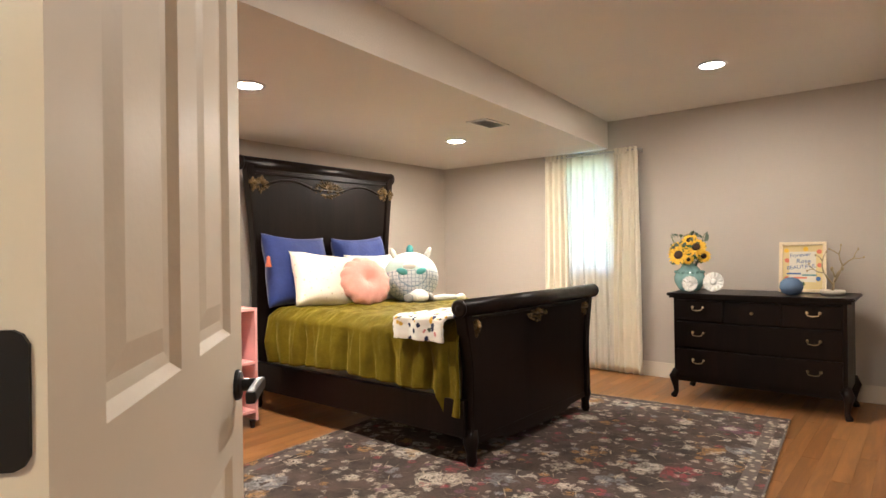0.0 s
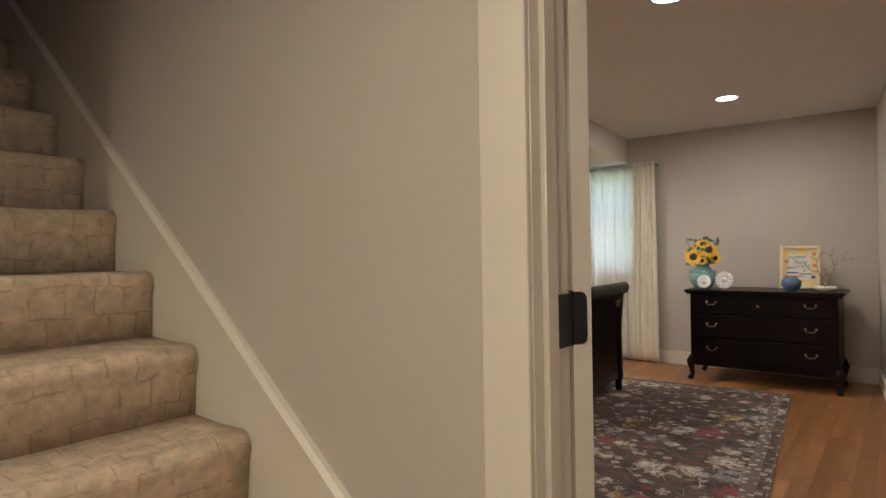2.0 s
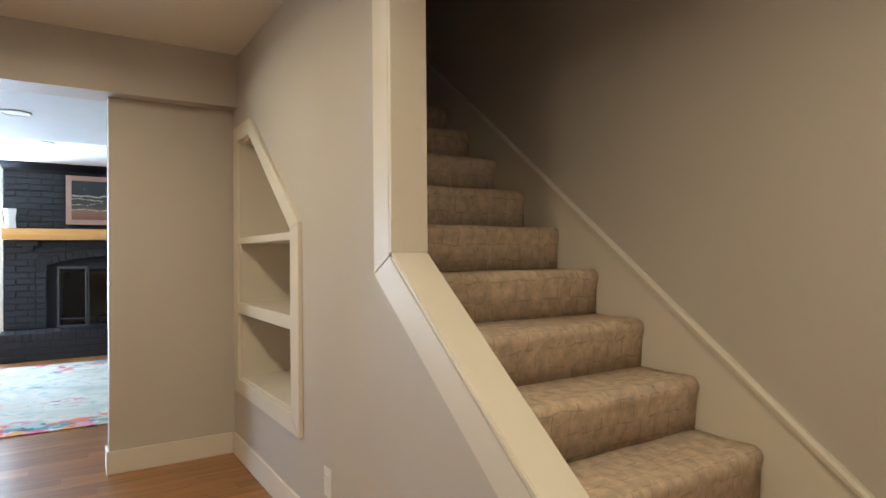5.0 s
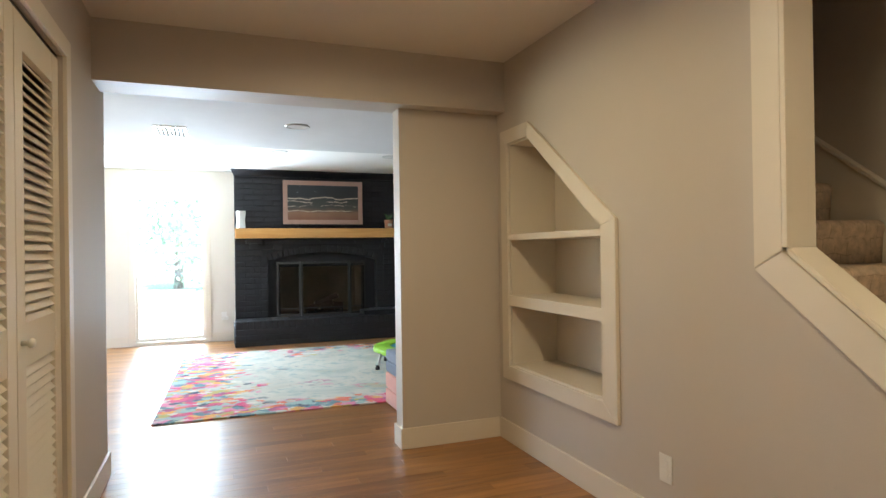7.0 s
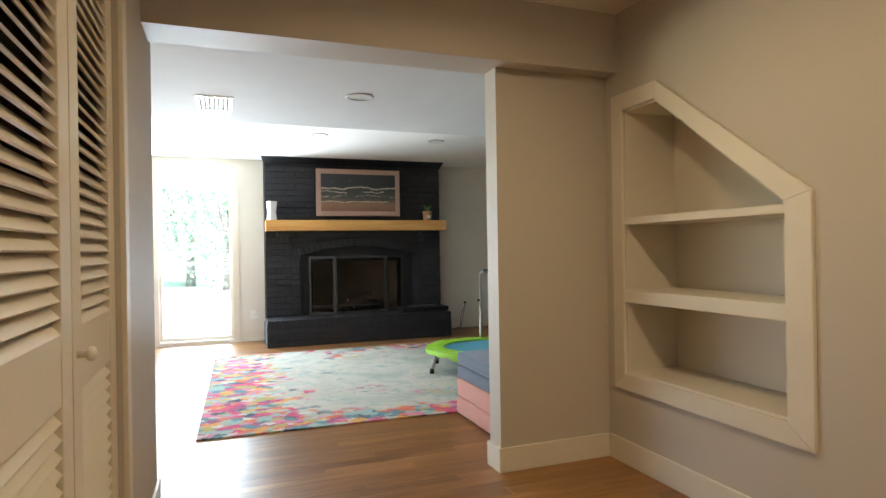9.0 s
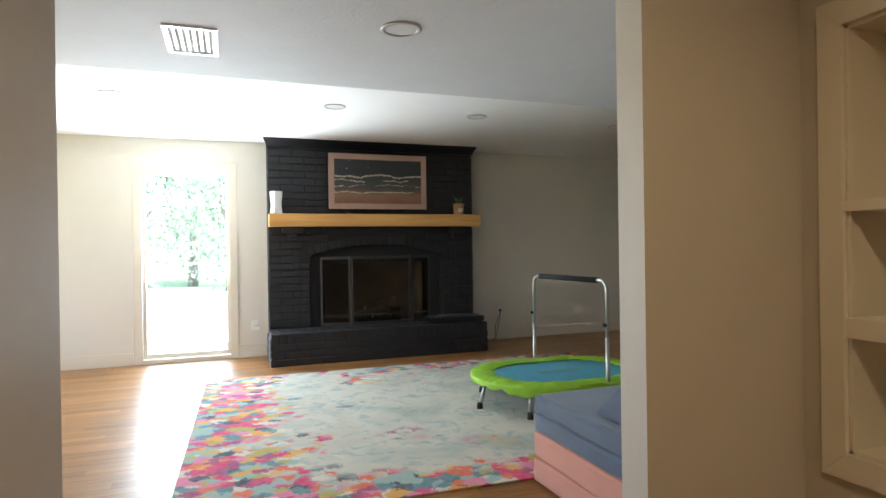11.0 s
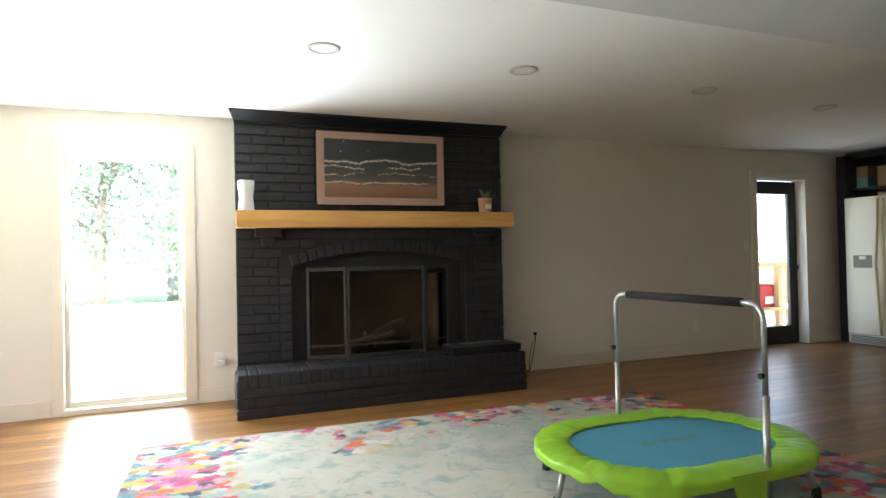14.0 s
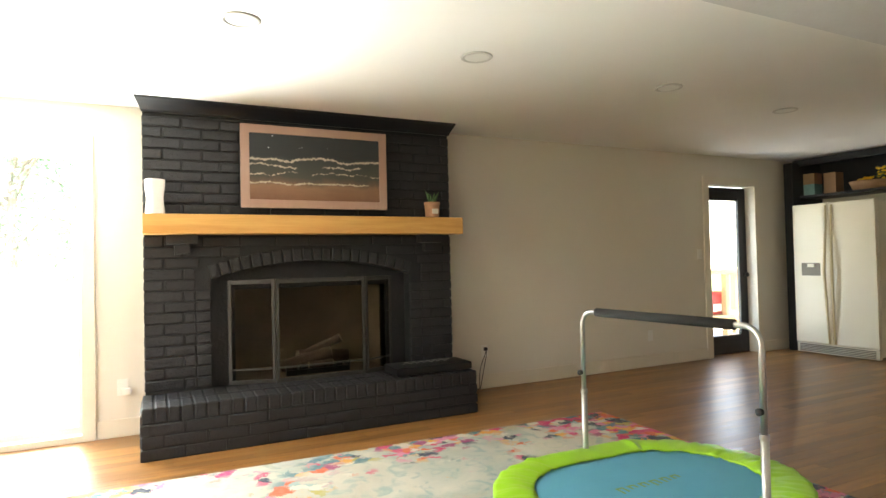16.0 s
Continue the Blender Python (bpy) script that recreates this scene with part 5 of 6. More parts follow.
for k, (x, y, z, r, ax, ay) in enumerate(((-0.05, -0.10, 0.285, 0.088, 66, -8), (0.075, -0.07, 0.345, 0.082, 60, 22), (0.015, -0.03, 0.40, 0.066, 48, 0), (-0.10, -0.02, 0.345, 0.062, 45, -38), (0.12, -0.04, 0.275, 0.055, 64, 50), (0.02, -0.09, 0.25, 0.045, 72, 10), (-0.02, -0.04, 0.36, 0.05, 55, -10))):
    sunflower(x, y, z, r, ax, ay, 20 + k)
rnd = random.Random(4)
for mt, n, lab in ((EUCA, 110, "grey-green eucalyptus leaves"), (LEAF, 90, "dark green leaves")):
    bm = bmesh.new()
    for k in range(n):
        a, h = rnd.uniform(0, 6.28), rnd.uniform(0.22, 0.46 if mt is EUCA else 0.36)
        r = rnd.uniform(0.05, 0.14)
        m = pose(r * math.cos(a), r * math.sin(a) * 0.8, h, rnd.uniform(0, 180), rnd.uniform(-60, 60), rnd.uniform(0, 360))
        s = rnd.uniform(0.014, 0.026)
        vs = [bm.verts.new(m @ Vector(p)) for p in ((-s, 0, 0), (-s * 0.3, s * 0.6, 0.004), (s * 0.5, s * 0.5, 0.003), (s * 1.2, 0, 0), (s * 0.5, -s * 0.5, 0.003), (-s * 0.3, -s * 0.6, 0.004))]
        bm.faces.new(vs)
    part("foliage", bm, mt, vase, lab)
for x, y in ((-0.12, -0.03), (0.115, -0.03), (-0.07, 0.03)):
    part("stem", tube([(x * 0.3, y * 0.3, 0.18), (x * 0.8, y, 0.34), (x * 1.1, y, 0.45)], 0.0025, 6), LEAF, vase)


def white_daisy(x, y, r, n, lean):
    d = thing("ceramic_flower", pose(x, y, 0.802 + r * 0.985, 90 - lean, 0, 0), "white ceramic daisy standing on the dresser", "ornament", "ceramic daisies")
    for layer in (0, 1):
        for k in range(n):
            a = 2 * math.pi * (k + 0.5 * layer) / n
            bm = bmesh.new()
            blob(bm, 0, 0, 0, r * 0.36, r * 0.14, r * 0.06, sub=2)
            p = part("petal", bm, CERAMIC, d, smooth=True)
            p.matrix_basis = pose(r * 0.60 * math.cos(a), r * 0.60 * math.sin(a), 0.008 * layer, 0, -14, math.degrees(a))
    part("centre", lathe([(0.0001, -0.01), (r * 0.3, -0.01), (r * 0.28, 0.014), (r * 0.15, 0.022), (0.0001, 0.02)], 20), CERAMIC, d, smooth=True)


white_daisy(-1.215, 5.05, 0.066, 11, 12)
white_daisy(-1.055, 5.09, 0.082, 14, 12)

pf = thing("framed_print", pose(-0.515, 5.36, 0.806, -9, 0, 0), "cream framed yellow print with lettering on the dresser", "picture")
for a in ((-0.15, 0.0, -0.128, 0.37), (0.128, 0.0, 0.15, 0.37), (-0.128, 0.0, 0.128, 0.022), (-0.128, 0.348, 0.128, 0.37)):
    part("frame", boxes((a[0], -0.03, a[1], a[2], 0.0, a[3]), bevel=0.002), CREAMFRAME, pf)
part("print", boxes((-0.128, -0.008, 0.022, 0.128, -0.003, 0.348)), PRINT, pf)
part("mat_board", boxes((-0.085, -0.010, 0.075, 0.085, -0.0085, 0.30)), COTTON, pf)
for words, z, size, ink, x in (("Forever", 0.255, 0.042, SIGNBLUE, -0.08), ("Rose", 0.215, 0.046, SIGNBLUE, -0.04), ("BEAUTIFUL", 0.165, 0.038, SIGNBLUE, -0.10)):
    cu = bpy.data.curves.new("lettering", "FONT")
    cu.body, cu.size, cu.extrude = words, size, 0.0004
    tmp = bpy.data.objects.new("lettering", cu)
    scene.collection.objects.link(tmp)
    bpy.context.view_layer.update()
    me = bpy.data.meshes.new_from_object(tmp)
    scene.collection.objects.unlink(tmp)
    bpy.data.objects.remove(tmp)
    me.materials.clear()
    me.materials.append(ink)
    ob = new("lettering", me)
    ob.parent = pf
    ob.matrix_basis = pose(x, -0.0115, z, 90, 0 if words == "Rose" else -6, 0)
for k, (x, z, ink) in enumerate(((-0.06, 0.13, SIGNBLUE), (0.04, 0.12, CELADON), (-0.02, 0.10, SIGNRED))):
    part("lettering", boxes((x - 0.04, -0.0125, z, x + 0.05, -0.0115, z + 0.012)), ink, pf)
for k, (x, z, ink) in enumerate(((-0.10, 0.235, SIGNRED), (0.105, 0.30, SIGNRED), (-0.10, 0.10, SIGNRED), (0.10, 0.10, SIGNBLUE), (0.108, 0.20, SIGNRED), (-0.105, 0.31, PETAL), (0.02, 0.32, PETAL), (0.0, 0.06, LEAF))):
    part("printed_flower", lathe([(0.0001, 0), (0.017, 0), (0.017, 0.001), (0.0001, 0.0011)], 9, m=pose(x, -0.0085, z, 90)), ink, pf)

ball = thing("round_vase", pose(-0.55, 5.14, 0.802), "powder blue round clay vase on the dresser", "vase")
part("body", lathe([(0.0001, 0), (0.035, 0), (0.058, 0.014), (0.075, 0.05), (0.07, 0.085), (0.045, 0.112), (0.018, 0.122), (0.014, 0.118), (0.0001, 0.11)], 32), BLUEBALL, ball, smooth=True)

tree = thing("ornament_branch", pose(-0.315, 5.24, 0.802), "pale gold branch ornament on a stone dish", "ornament")
part("dish", lathe([(0.0001, 0), (0.065, 0), (0.078, 0.02), (0.074, 0.036), (0.066, 0.034), (0.0001, 0.026)], 28), STONE, tree, "round pale stone dish", smooth=True)
rnd = random.Random(9)


def branch(p, d, ln, r, depth):
    q = p + d * ln
    bm = tube([p, (p + q) / 2 + Vector((rnd.uniform(-1, 1), 0, rnd.uniform(-1, 1))) * 0.006, q], [r, r * 0.85, r * 0.7], 7)
    part("branch", bm, PALEGOLD, tree, smooth=True)
    if depth == 0:
        bm = bmesh.new()
        blob(bm, *q, r * 1.6, r * 1.6, r * 2.6, sub=2)
        part("bud", bm, PALEGOLD, tree, smooth=True)
        return
    for s in (-1, 1):
        a = radians(rnd.uniform(24, 44)) * s
        branch(q, Vector((d.x * math.cos(a) + d.z * math.sin(a), rnd.uniform(-0.25, 0.25), d.z * math.cos(a) - d.x * math.sin(a))).normalized(), ln * rnd.uniform(0.62, 0.85), r * 0.72, depth - 1)


branch(Vector((0, 0, 0.025)), Vector((0.15, 0, 1)).normalized(), 0.10, 0.0095, 1)
branch(Vector((0.01, 0, 0.09)), Vector((0.45, 0, 1)).normalized(), 0.125, 0.008, 2)
branch(Vector((0.005, 0, 0.07)), Vector((-0.6, 0, 0.9)).normalized(), 0.10, 0.0075, 2)

# window and curtains
win = tagged(thing("window_1", pose(-2.30, WIN + 0.06, 0.92), "bedroom window behind sheer curtains", "window"), kind="structure")
bm = boxes((-0.28, 0.0, 0, -0.24, 0.06, 1.08), (0.24, 0.0, 0, 0.28, 0.06, 1.08), (-0.24, 0.0, 0, 0.24, 0.06, 0.05), (-0.24, 0.0, 1.03, 0.24, 0.06, 1.08), (-0.24, 0.0, 0.52, 0.24, 0.05, 0.56))
part("window_frame", bm, PLATE, win)
g = part("pane", boxes((-0.24, 0.028, 0.05, 0.24, 0.032, 1.03)), GLASS, win)
g.visible_shadow = False
setting("window_1_sill", boxes((-2.62, WIN - 0.03, 0.895, -1.98, WIN + 0.06, 0.92), bevel=0.003), TRIM, "cream window sill", "window sill")

rod = thing("curtain_rod", pose(-2.26, WIN - 0.085, 2.035), "thin steel curtain rod above the window", "curtain rod")
part("rod", tube([(-0.50, 0, 0), (0.50, 0, 0)], 0.008, 10), STEEL, rod)
for x in (-0.47, 0.47):
    part("bracket", boxes((x - 0.006, 0, -0.02, x + 0.006, 0.085, 0.01)), STEEL, rod)


def curtain(name, x0, x1, folds, material, label, z0=0.015, z1=2.06, y=WIN - 0.085, amp=0.032, flare=0.0, seed=0, shift=0.0):
    c = thing(name, pose((x0 + x1) / 2, y, z0), label, "curtain")
    w, h = x1 - x0, z1 - z0

    def fn(u, v):
        k = 1 + flare * (1 - v)
        gather = 0.55 + 0.45 * (1 - v)
        ph = u * folds * 2 * math.pi + 1.4 * wavy(u * 3, v * 0.9, seed)
        return ((u - 0.5) * w * k + 0.006 * math.sin(ph * 0.5) + shift * (1 - v), amp * gather * math.sin(ph) + 0.008 * wavy(u * 9, v * 3, seed), v * h)
    part("cloth", sheet(fn, 90, 24, 0.0025), material, c, smooth=True)
    if material is CURTAIN:
        for k in range(5):
            x = (-0.5 + (k + 0.5) / 5) * w
            part("tab", boxes((x - 0.012, -0.012, h - 0.05, x + 0.012, 0.012, h + 0.004), bevel=0.004), CURTAIN, c)


curtain("curtain", -2.74, -2.50, 4, CURTAIN, "gathered cream curtain panel hanging to the floor", flare=0.15, seed=1)
curtain("curtain", -2.02, -1.80, 4, CURTAIN, "gathered cream curtain panel hanging to the floor", flare=0.2, seed=2)
curtain("sheer_curtain", -2.53, -1.99, 9, SHEER, "translucent white sheer curtain in front of the window", amp=0.014, y=WIN - 0.06, seed=3)

# ---- family room ----
rug2 = thing("area_rug", pose(-6.16, -1.04, 0.0, 0, 0, -1.5), "cream watercolour area rug with pink, orange and teal blots", "rug")
part("rug_field", boxes((-1.52, -1.88, 0.001, 1.52, 1.88, 0.012), bevel=0.004), WATERCOLOUR, rug2)

# glazed door beside the fireplace
gd = tagged(thing("window_2", pose(FIRE - 0.10, -3.10, 0.04), "tall glazed patio door letting in daylight", "window"), kind="structure")
bm = boxes((-0.03, -0.435, 0.0, 0.03, -0.40, 1.995), (-0.03, 0.40, 0.0, 0.03, 0.435, 1.995), (-0.03, -0.40, 0.0, 0.03, 0.40, 0.05), (-0.03, -0.40, 1.955, 0.03, 0.40, 1.995), bevel=0.003)
part("window_frame", bm, TRIM, gd)
# pane carries the added glare veil that washes out the view
g = part("pane", boxes((-0.004, -0.40, 0.05, 0.004, 0.40, 1.955)), GLAREGLASS, gd)
g.visible_shadow = False
bm = boxes((FIRE, -3.61, 0.0, FIRE + 0.018, -3.53, 2.14), (FIRE, -2.67, 0.0, FIRE + 0.018, -2.585, 2.14), (FIRE, -3.53, 2.03, FIRE + 0.018, -2.67, 2.14), bevel=0.003)
box(bm, FIRE - 0.16, -3.535, 0.0, FIRE + 0.02, -2.665, 0.045, bevel=0.003)
setting("window_2_casing", bm, TRIM, "cream casing round the patio door", "window frame")

# unseen window, added as the opening for the fill lamp
ew = tagged(thing("window_3", pose(-6.4, -6.06, 0.75), "unseen window added in the room's end wall for fill light", "window"), kind="structure")
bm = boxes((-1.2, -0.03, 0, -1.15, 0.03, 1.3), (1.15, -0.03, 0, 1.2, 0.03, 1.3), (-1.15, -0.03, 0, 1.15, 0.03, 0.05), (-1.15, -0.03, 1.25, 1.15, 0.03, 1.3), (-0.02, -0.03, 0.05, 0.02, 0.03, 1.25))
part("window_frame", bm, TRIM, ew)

# fireplace: core, arch and firebox (its bricks stand at the end of the file)
BX, HX = -8.6, -8.136
Y0, Y1 = -2.275, 0.10
AC, AHALF, SPRING, CROWN = -1.065, 0.775, 1.105, 1.225
sag = CROWN - SPRING
AR = (AHALF ** 2 + sag ** 2) / (2 * sag)
AZ = CROWN - AR
arch_z = lambda y: AZ + math.sqrt(max(0.0, AR * AR - (y - AC) ** 2))
fire = thing("fireplace", pose(BX, AC, 0.0), "black painted brick fireplace with arched opening and raised hearth", "fireplace")
MP = 0.012
bm = bmesh.new()
L = lambda y: y - AC
part("pier", boxes((FIRE - BX, L(Y0) + 0.004, 0.0, -MP, -AHALF, ROOMTOP)), MORTAR, fire)
part("pier", boxes((FIRE - BX, AHALF, 0.0, -MP, L(Y1) - 0.004, ROOMTOP)), MORTAR, fire)
ys = [-AHALF + 2 * AHALF * k / 24 for k in range(25)]
prism([(y, arch_z(y + AC)) for y in ys] + [(AHALF, ROOMTOP), (-AHALF, ROOMTOP)], "x", FIRE - BX, -MP, bm)
part("chimney_breast", bm, MORTAR, fire)
part("plinth", boxes((FIRE - BX, -AHALF, 0.0, -MP, AHALF, 0.31)), MORTAR, fire)
box_w = 0.60
for a in ((-AHALF, 0.31, -box_w, 1.24), (box_w, 0.31, AHALF, 1.24), (-box_w, 1.02, box_w, 1.24)):
    part("inner_surround", boxes((FIRE - BX, a[0], a[1], -0.13, a[2], a[3])), BRICK, fire, "recessed black brick surround")
bm = boxes((-0.72, -box_w, 0.30, -0.70, box_w, 1.1), (-0.70, -box_w - 0.02, 0.30, -0.135, -box_w, 1.1), (-0.70, box_w, 0.30, -0.135, box_w + 0.02, 1.1), (-0.70, -box_w, 0.30, -0.135, box_w, 0.318), (-0.70, -box_w, 1.04, -0.135, box_w, 1.1))
part("firebox", bm, SOOT, fire, "sooty firebrick box")
part("hearth_core", boxes((-MP, L(-2.294) + 0.01, 0.0, HX - BX - 0.01, L(0.078) - 0.01, 0.322)), MORTAR, fire)
bm = boxes((-MP, L(-2.275), 1.427, 0.20, L(0.123), 1.562), bevel=0.005)
part("mantel", bm, MAPLE, fire, "thick honey maple mantel beam")
# crown moulding
prof = [(0.0, 2.285), (0.012, 2.285), (0.02, 2.30), (0.055, 2.33), (0.085, 2.352), (0.10, 2.36), (0.10, ROOMTOP), (0.0, ROOMTOP)]
bm = bmesh.new()
rings = [[bm.verts.new((p[0] + 0.001, y + s * p[0], p[1])) for p in prof] for y, s in ((L(Y0), -0.45), (L(Y1), 0.25))]
for k in range(len(prof)):
    j = (k + 1) % len(prof)
    bm.faces.new((rings[0][k], rings[0][j], rings[1][j], rings[1][k]))
bm.faces.new(rings[0][::-1])
bm.faces.new(rings[1])
bmesh.ops.recalc_face_normals(bm, faces=bm.faces)
part("crown_moulding", bm, NAVY, fire, "black crown moulding")
for y in (-2.03, -0.12):
    bm = boxes((0.0, L(y) - 0.10, 1.36, 0.10, L(y) + 0.10, 1.424), (0.0, L(y) - 0.05, 1.29, 0.07, L(y) + 0.05, 1.358), bevel=0.004)
    part("corbel", bm, BRICK, fire, "black brick corbel under the mantel")

screen = thing("fire_screen", pose(-8.50, -1.065, 0.334), "three-panel dark metal mesh fire screen", "fire screen")
GUNMETAL = mat("gunmetal", (0.045, 0.042, 0.040), 0.42, 0.5, vary=0.2, scale=20)
for (xa, ya), (xb, yb) in (((-0.10, -0.66), (0.0, -0.345)), ((0.0, -0.34), (0.0, 0.345)), ((0.0, 0.35), (-0.09, 0.60))):
    d = Vector((xb - xa, yb - ya, 0))
    ang = math.degrees(math.atan2(d.y, d.x))
    w, h = d.length, 0.76
    bm = boxes((0, -0.009, 0, 0.022, 0.009, h), (w - 0.022, -0.009, 0, w, 0.009, h), (0.022, -0.008, h - 0.03, w - 0.022, 0.008, h), (0.022, -0.008, 0, w - 0.022, 0.008, 0.03), bevel=0.002)
    box(bm, 0.022, -0.005, 0.10, w - 0.022, 0.005, 0.112)
    p = part("panel", bm, GUNMETAL, screen)
    p.matrix_basis = pose(xa, ya, 0, 0, 0, ang)
    part("mesh", boxes((0.02, -0.001, 0.03, w - 0.02, 0.001, h - 0.03)), SMOKED, p)

grate = thing("log_grate", pose(-8.92, -1.02, 0.318), "black iron grate with charred logs", "fire grate")
for k in range(6):
    part("bar", tube([(-0.12, -0.25 + 0.1 * k, 0.05), (0.14, -0.25 + 0.1 * k, 0.05), (0.16, -0.25 + 0.1 * k, 0.09)], 0.008, 6), BLACKMETAL, grate)
for x in (-0.1, 0.12):
    part("leg", boxes((x - 0.01, -0.26, 0.0, x + 0.01, 0.26, 0.043)), BLACKMETAL, grate)
for k, (x, y, z, rz, tilt, ln, r) in enumerate(((0.04, -0.08, 0.11, 80, 14, 0.42, 0.045), (-0.04, 0.08, 0.115, 97, -5, 0.44, 0.05), (0.03, 0.05, 0.20, 70, 24, 0.34, 0.036), (0.12, 0.02, 0.075, 94, 0, 0.2, 0.028))):
    lg = thing("firewood_log", pose(-8.92 + x, -1.02 + y, 0.318 + z, 0, -tilt, rz), "half burnt split log in the fireplace", "log", "logs")
    prof = [(0.0001, -ln / 2), (r * 0.96, -ln / 2), (r, -ln / 2 + 0.01), (r * 1.04, 0), (r * 0.97, ln / 2 - 0.01), (r * 0.92, ln / 2), (0.0001, ln / 2)]
    part("bark", lathe(prof[1:-1], 14, m=pose(0, 0, 0, 0, 90)), LOGBARK, lg, smooth=False)
    for s in (-1, 1):
        part("cut_end", lathe([(0.0001, 0), (r * 0.9, 0), (r * 0.88, 0.003), (0.0001, 0.003)], 14, m=pose(s * ln / 2 if s > 0 else -ln / 2 - 0.003, 0, 0, 0, 90)), EMBER, lg)

# things on the mantel and hearth
art = thing("framed_picture", pose(-8.515, -1.0735, 1.562), "seascape print in a dusty rose frame on the mantel", "picture")
W2, H2, Z0 = 0.5625, 0.615, 0.06
for a in ((-W2, Z0, -W2 + 0.062, Z0 + H2), (W2 - 0.062, Z0, W2, Z0 + H2), (-W2 + 0.062, Z0, W2 - 0.062, Z0 + 0.062), (-W2 + 0.062, Z0 + H2 - 0.062, W2 - 0.062, Z0 + H2)):
    part("frame", boxes((-0.012, a[0], a[1], 0.012, a[2], a[3]), bevel=0.003), FRAMEWOOD, art)
pic = part("print", boxes((-0.012, -W2 + 0.062, -H2 / 2 + 0.062, 0.004, W2 - 0.062, H2 / 2 - 0.062)), SEASCAPE, art)
pic.matrix_basis = pose(0, 0, Z0 + H2 / 2)
part("casing", boxes((-0.04, -W2 + 0.002, Z0 + 0.004, -0.0125, W2 - 0.002, Z0 + H2 - 0.004), bevel=0.004), BLACKMETAL, art)
for y in (-0.34, 0.34):
    part("stand_foot", boxes((-0.05, y - 0.016, 0, 0.06, y + 0.016, 0.012), (-0.03, y - 0.012, 0.012, -0.014, y + 0.012, 0.075), bevel=0.002), BLACKMETAL, art)

wv = thing("mantel_vase", pose(-8.47, -2.198, 1.562), "tall white ceramic vase on the mantel", "vase")


def vase_fn(u, v):
    a = u * 2 * math.pi
    sq = (abs(math.cos(a)) ** 5 + abs(math.sin(a)) ** 5) ** -0.2
    r = 0.053 - 0.008 * math.sin(math.pi * min(1.0, v * 1.15)) ** 2 + 0.002 * v
    tw = a + radians(25)
    return (r * sq * math.cos(tw), r * sq * math.sin(tw), v * 0.235)


part("body", sheet(vase_fn, 48, 20, closed_u=True), CERAMIC, wv, smooth=True)
part("base", boxes((-0.05, -0.05, 0.0, 0.05, 0.05, 0.004)), CERAMIC, wv)

pot = thing("potted_succulent", pose(-8.47, -0.128, 1.562), "small green succulent in a terracotta pot", "plant")
part("pot", lathe([(0.0001, 0), (0.052, 0), (0.057, 0.01), (0.062, 0.105), (0.067, 0.107), (0.067, 0.128), (0.058, 0.128), (0.056, 0.11), (0.0001, 0.108)], 28), TERRA, pot, smooth=True)
part("pot_label", boxes((0.0600, -0.028, 0.03, 0.0612, 0.028, 0.07)), STONE, pot)
rnd = random.Random(12)
for k in range(11):
    a = 2 * math.pi * k / 11 + rnd.uniform(-0.2, 0.2)
    ln, out = rnd.uniform(0.06, 0.12), rnd.uniform(0.02, 0.06)
    c, s = math.cos(a), math.sin(a)
    bm = tube([(0.012 * c, 0.012 * s, 0.105), (0.012 * c + out * 0.5 * c, 0.012 * s + out * 0.5 * s, 0.105 + ln * 0.6), (0.012 * c + out * c, 0.012 * s + out * s, 0.105 + ln)], [0.008, 0.010, 0.001], 6)
    part("leaf", bm, LEAF, pot, smooth=True)

boxy = thing("media_box", pose(-8.33, -0.26, 0.334), "flat black media box on the hearth", "electronics")
part("body", boxes((-0.14, -0.32, 0.006, 0.14, 0.32, 0.062), bevel=0.006), BLACKMETAL, boxy)
part("foot", boxes((-0.12, -0.30, 0, 0.12, 0.30, 0.006)), RUBBER, boxy)
cable = thing("cable", pose(-8.33, -0.26, 0.396), "coiled silver cable on the media box", "cable")
part("cord", tube([(0.02, -0.22 + 0.4 * k / 30, 0.006 + 0.016 * abs(math.sin(k * 0.7))) for k in range(31)], 0.003, 6), STEEL, cable, smooth=True)
cord = thing("power_cord", pose(FIRE + 0.015, 0.57, 0.0), "black power cords plugged into the outlet", "cable")
for dx, sw in ((0.0, 0.05), (0.012, 0.02)):
    part("cord", tube([(0.02, 0.0, 0.36 - dx)] + [(0.02 + dx, -sw * math.sin(k / 10 * math.pi) - 0.08 * (k / 10) ** 2, 0.35 - 0.335 * k / 10) for k in range(1, 11)] + [(0.08, -0.2, 0.006), (0.16, -0.42, 0.006)], 0.0035, 6), RUBBER, cord, smooth=True)
part("plug", boxes((-0.01, -0.014, 0.355, 0.022, 0.014, 0.385), bevel=0.004), RUBBER, cord)
ad = thing("plug_adapter", pose(FIRE + 0.0, -2.42, 0.35), "white plug-in adapter on a wall plate", "adapter")
part("plate", boxes((0, -0.036, -0.058, 0.006, 0.036, 0.058), bevel=0.002), PLATE, ad)
part("body", boxes((0.006, -0.01, -0.05, 0.05, 0.055, -0.005), bevel=0.005), PLATE, ad)

# trampoline
tr = thing("mini_trampoline", pose(-5.955, -0.30, 0.0), "oval lime and blue mini trampoline with steel handlebar", "trampoline")


def ring_pt(u, r):
    a = u * 2 * math.pi
    s = max(-1.0, min(1.0, math.sin(a) * 6))
    return r * math.cos(a), r * math.sin(a) + 0.18 * s


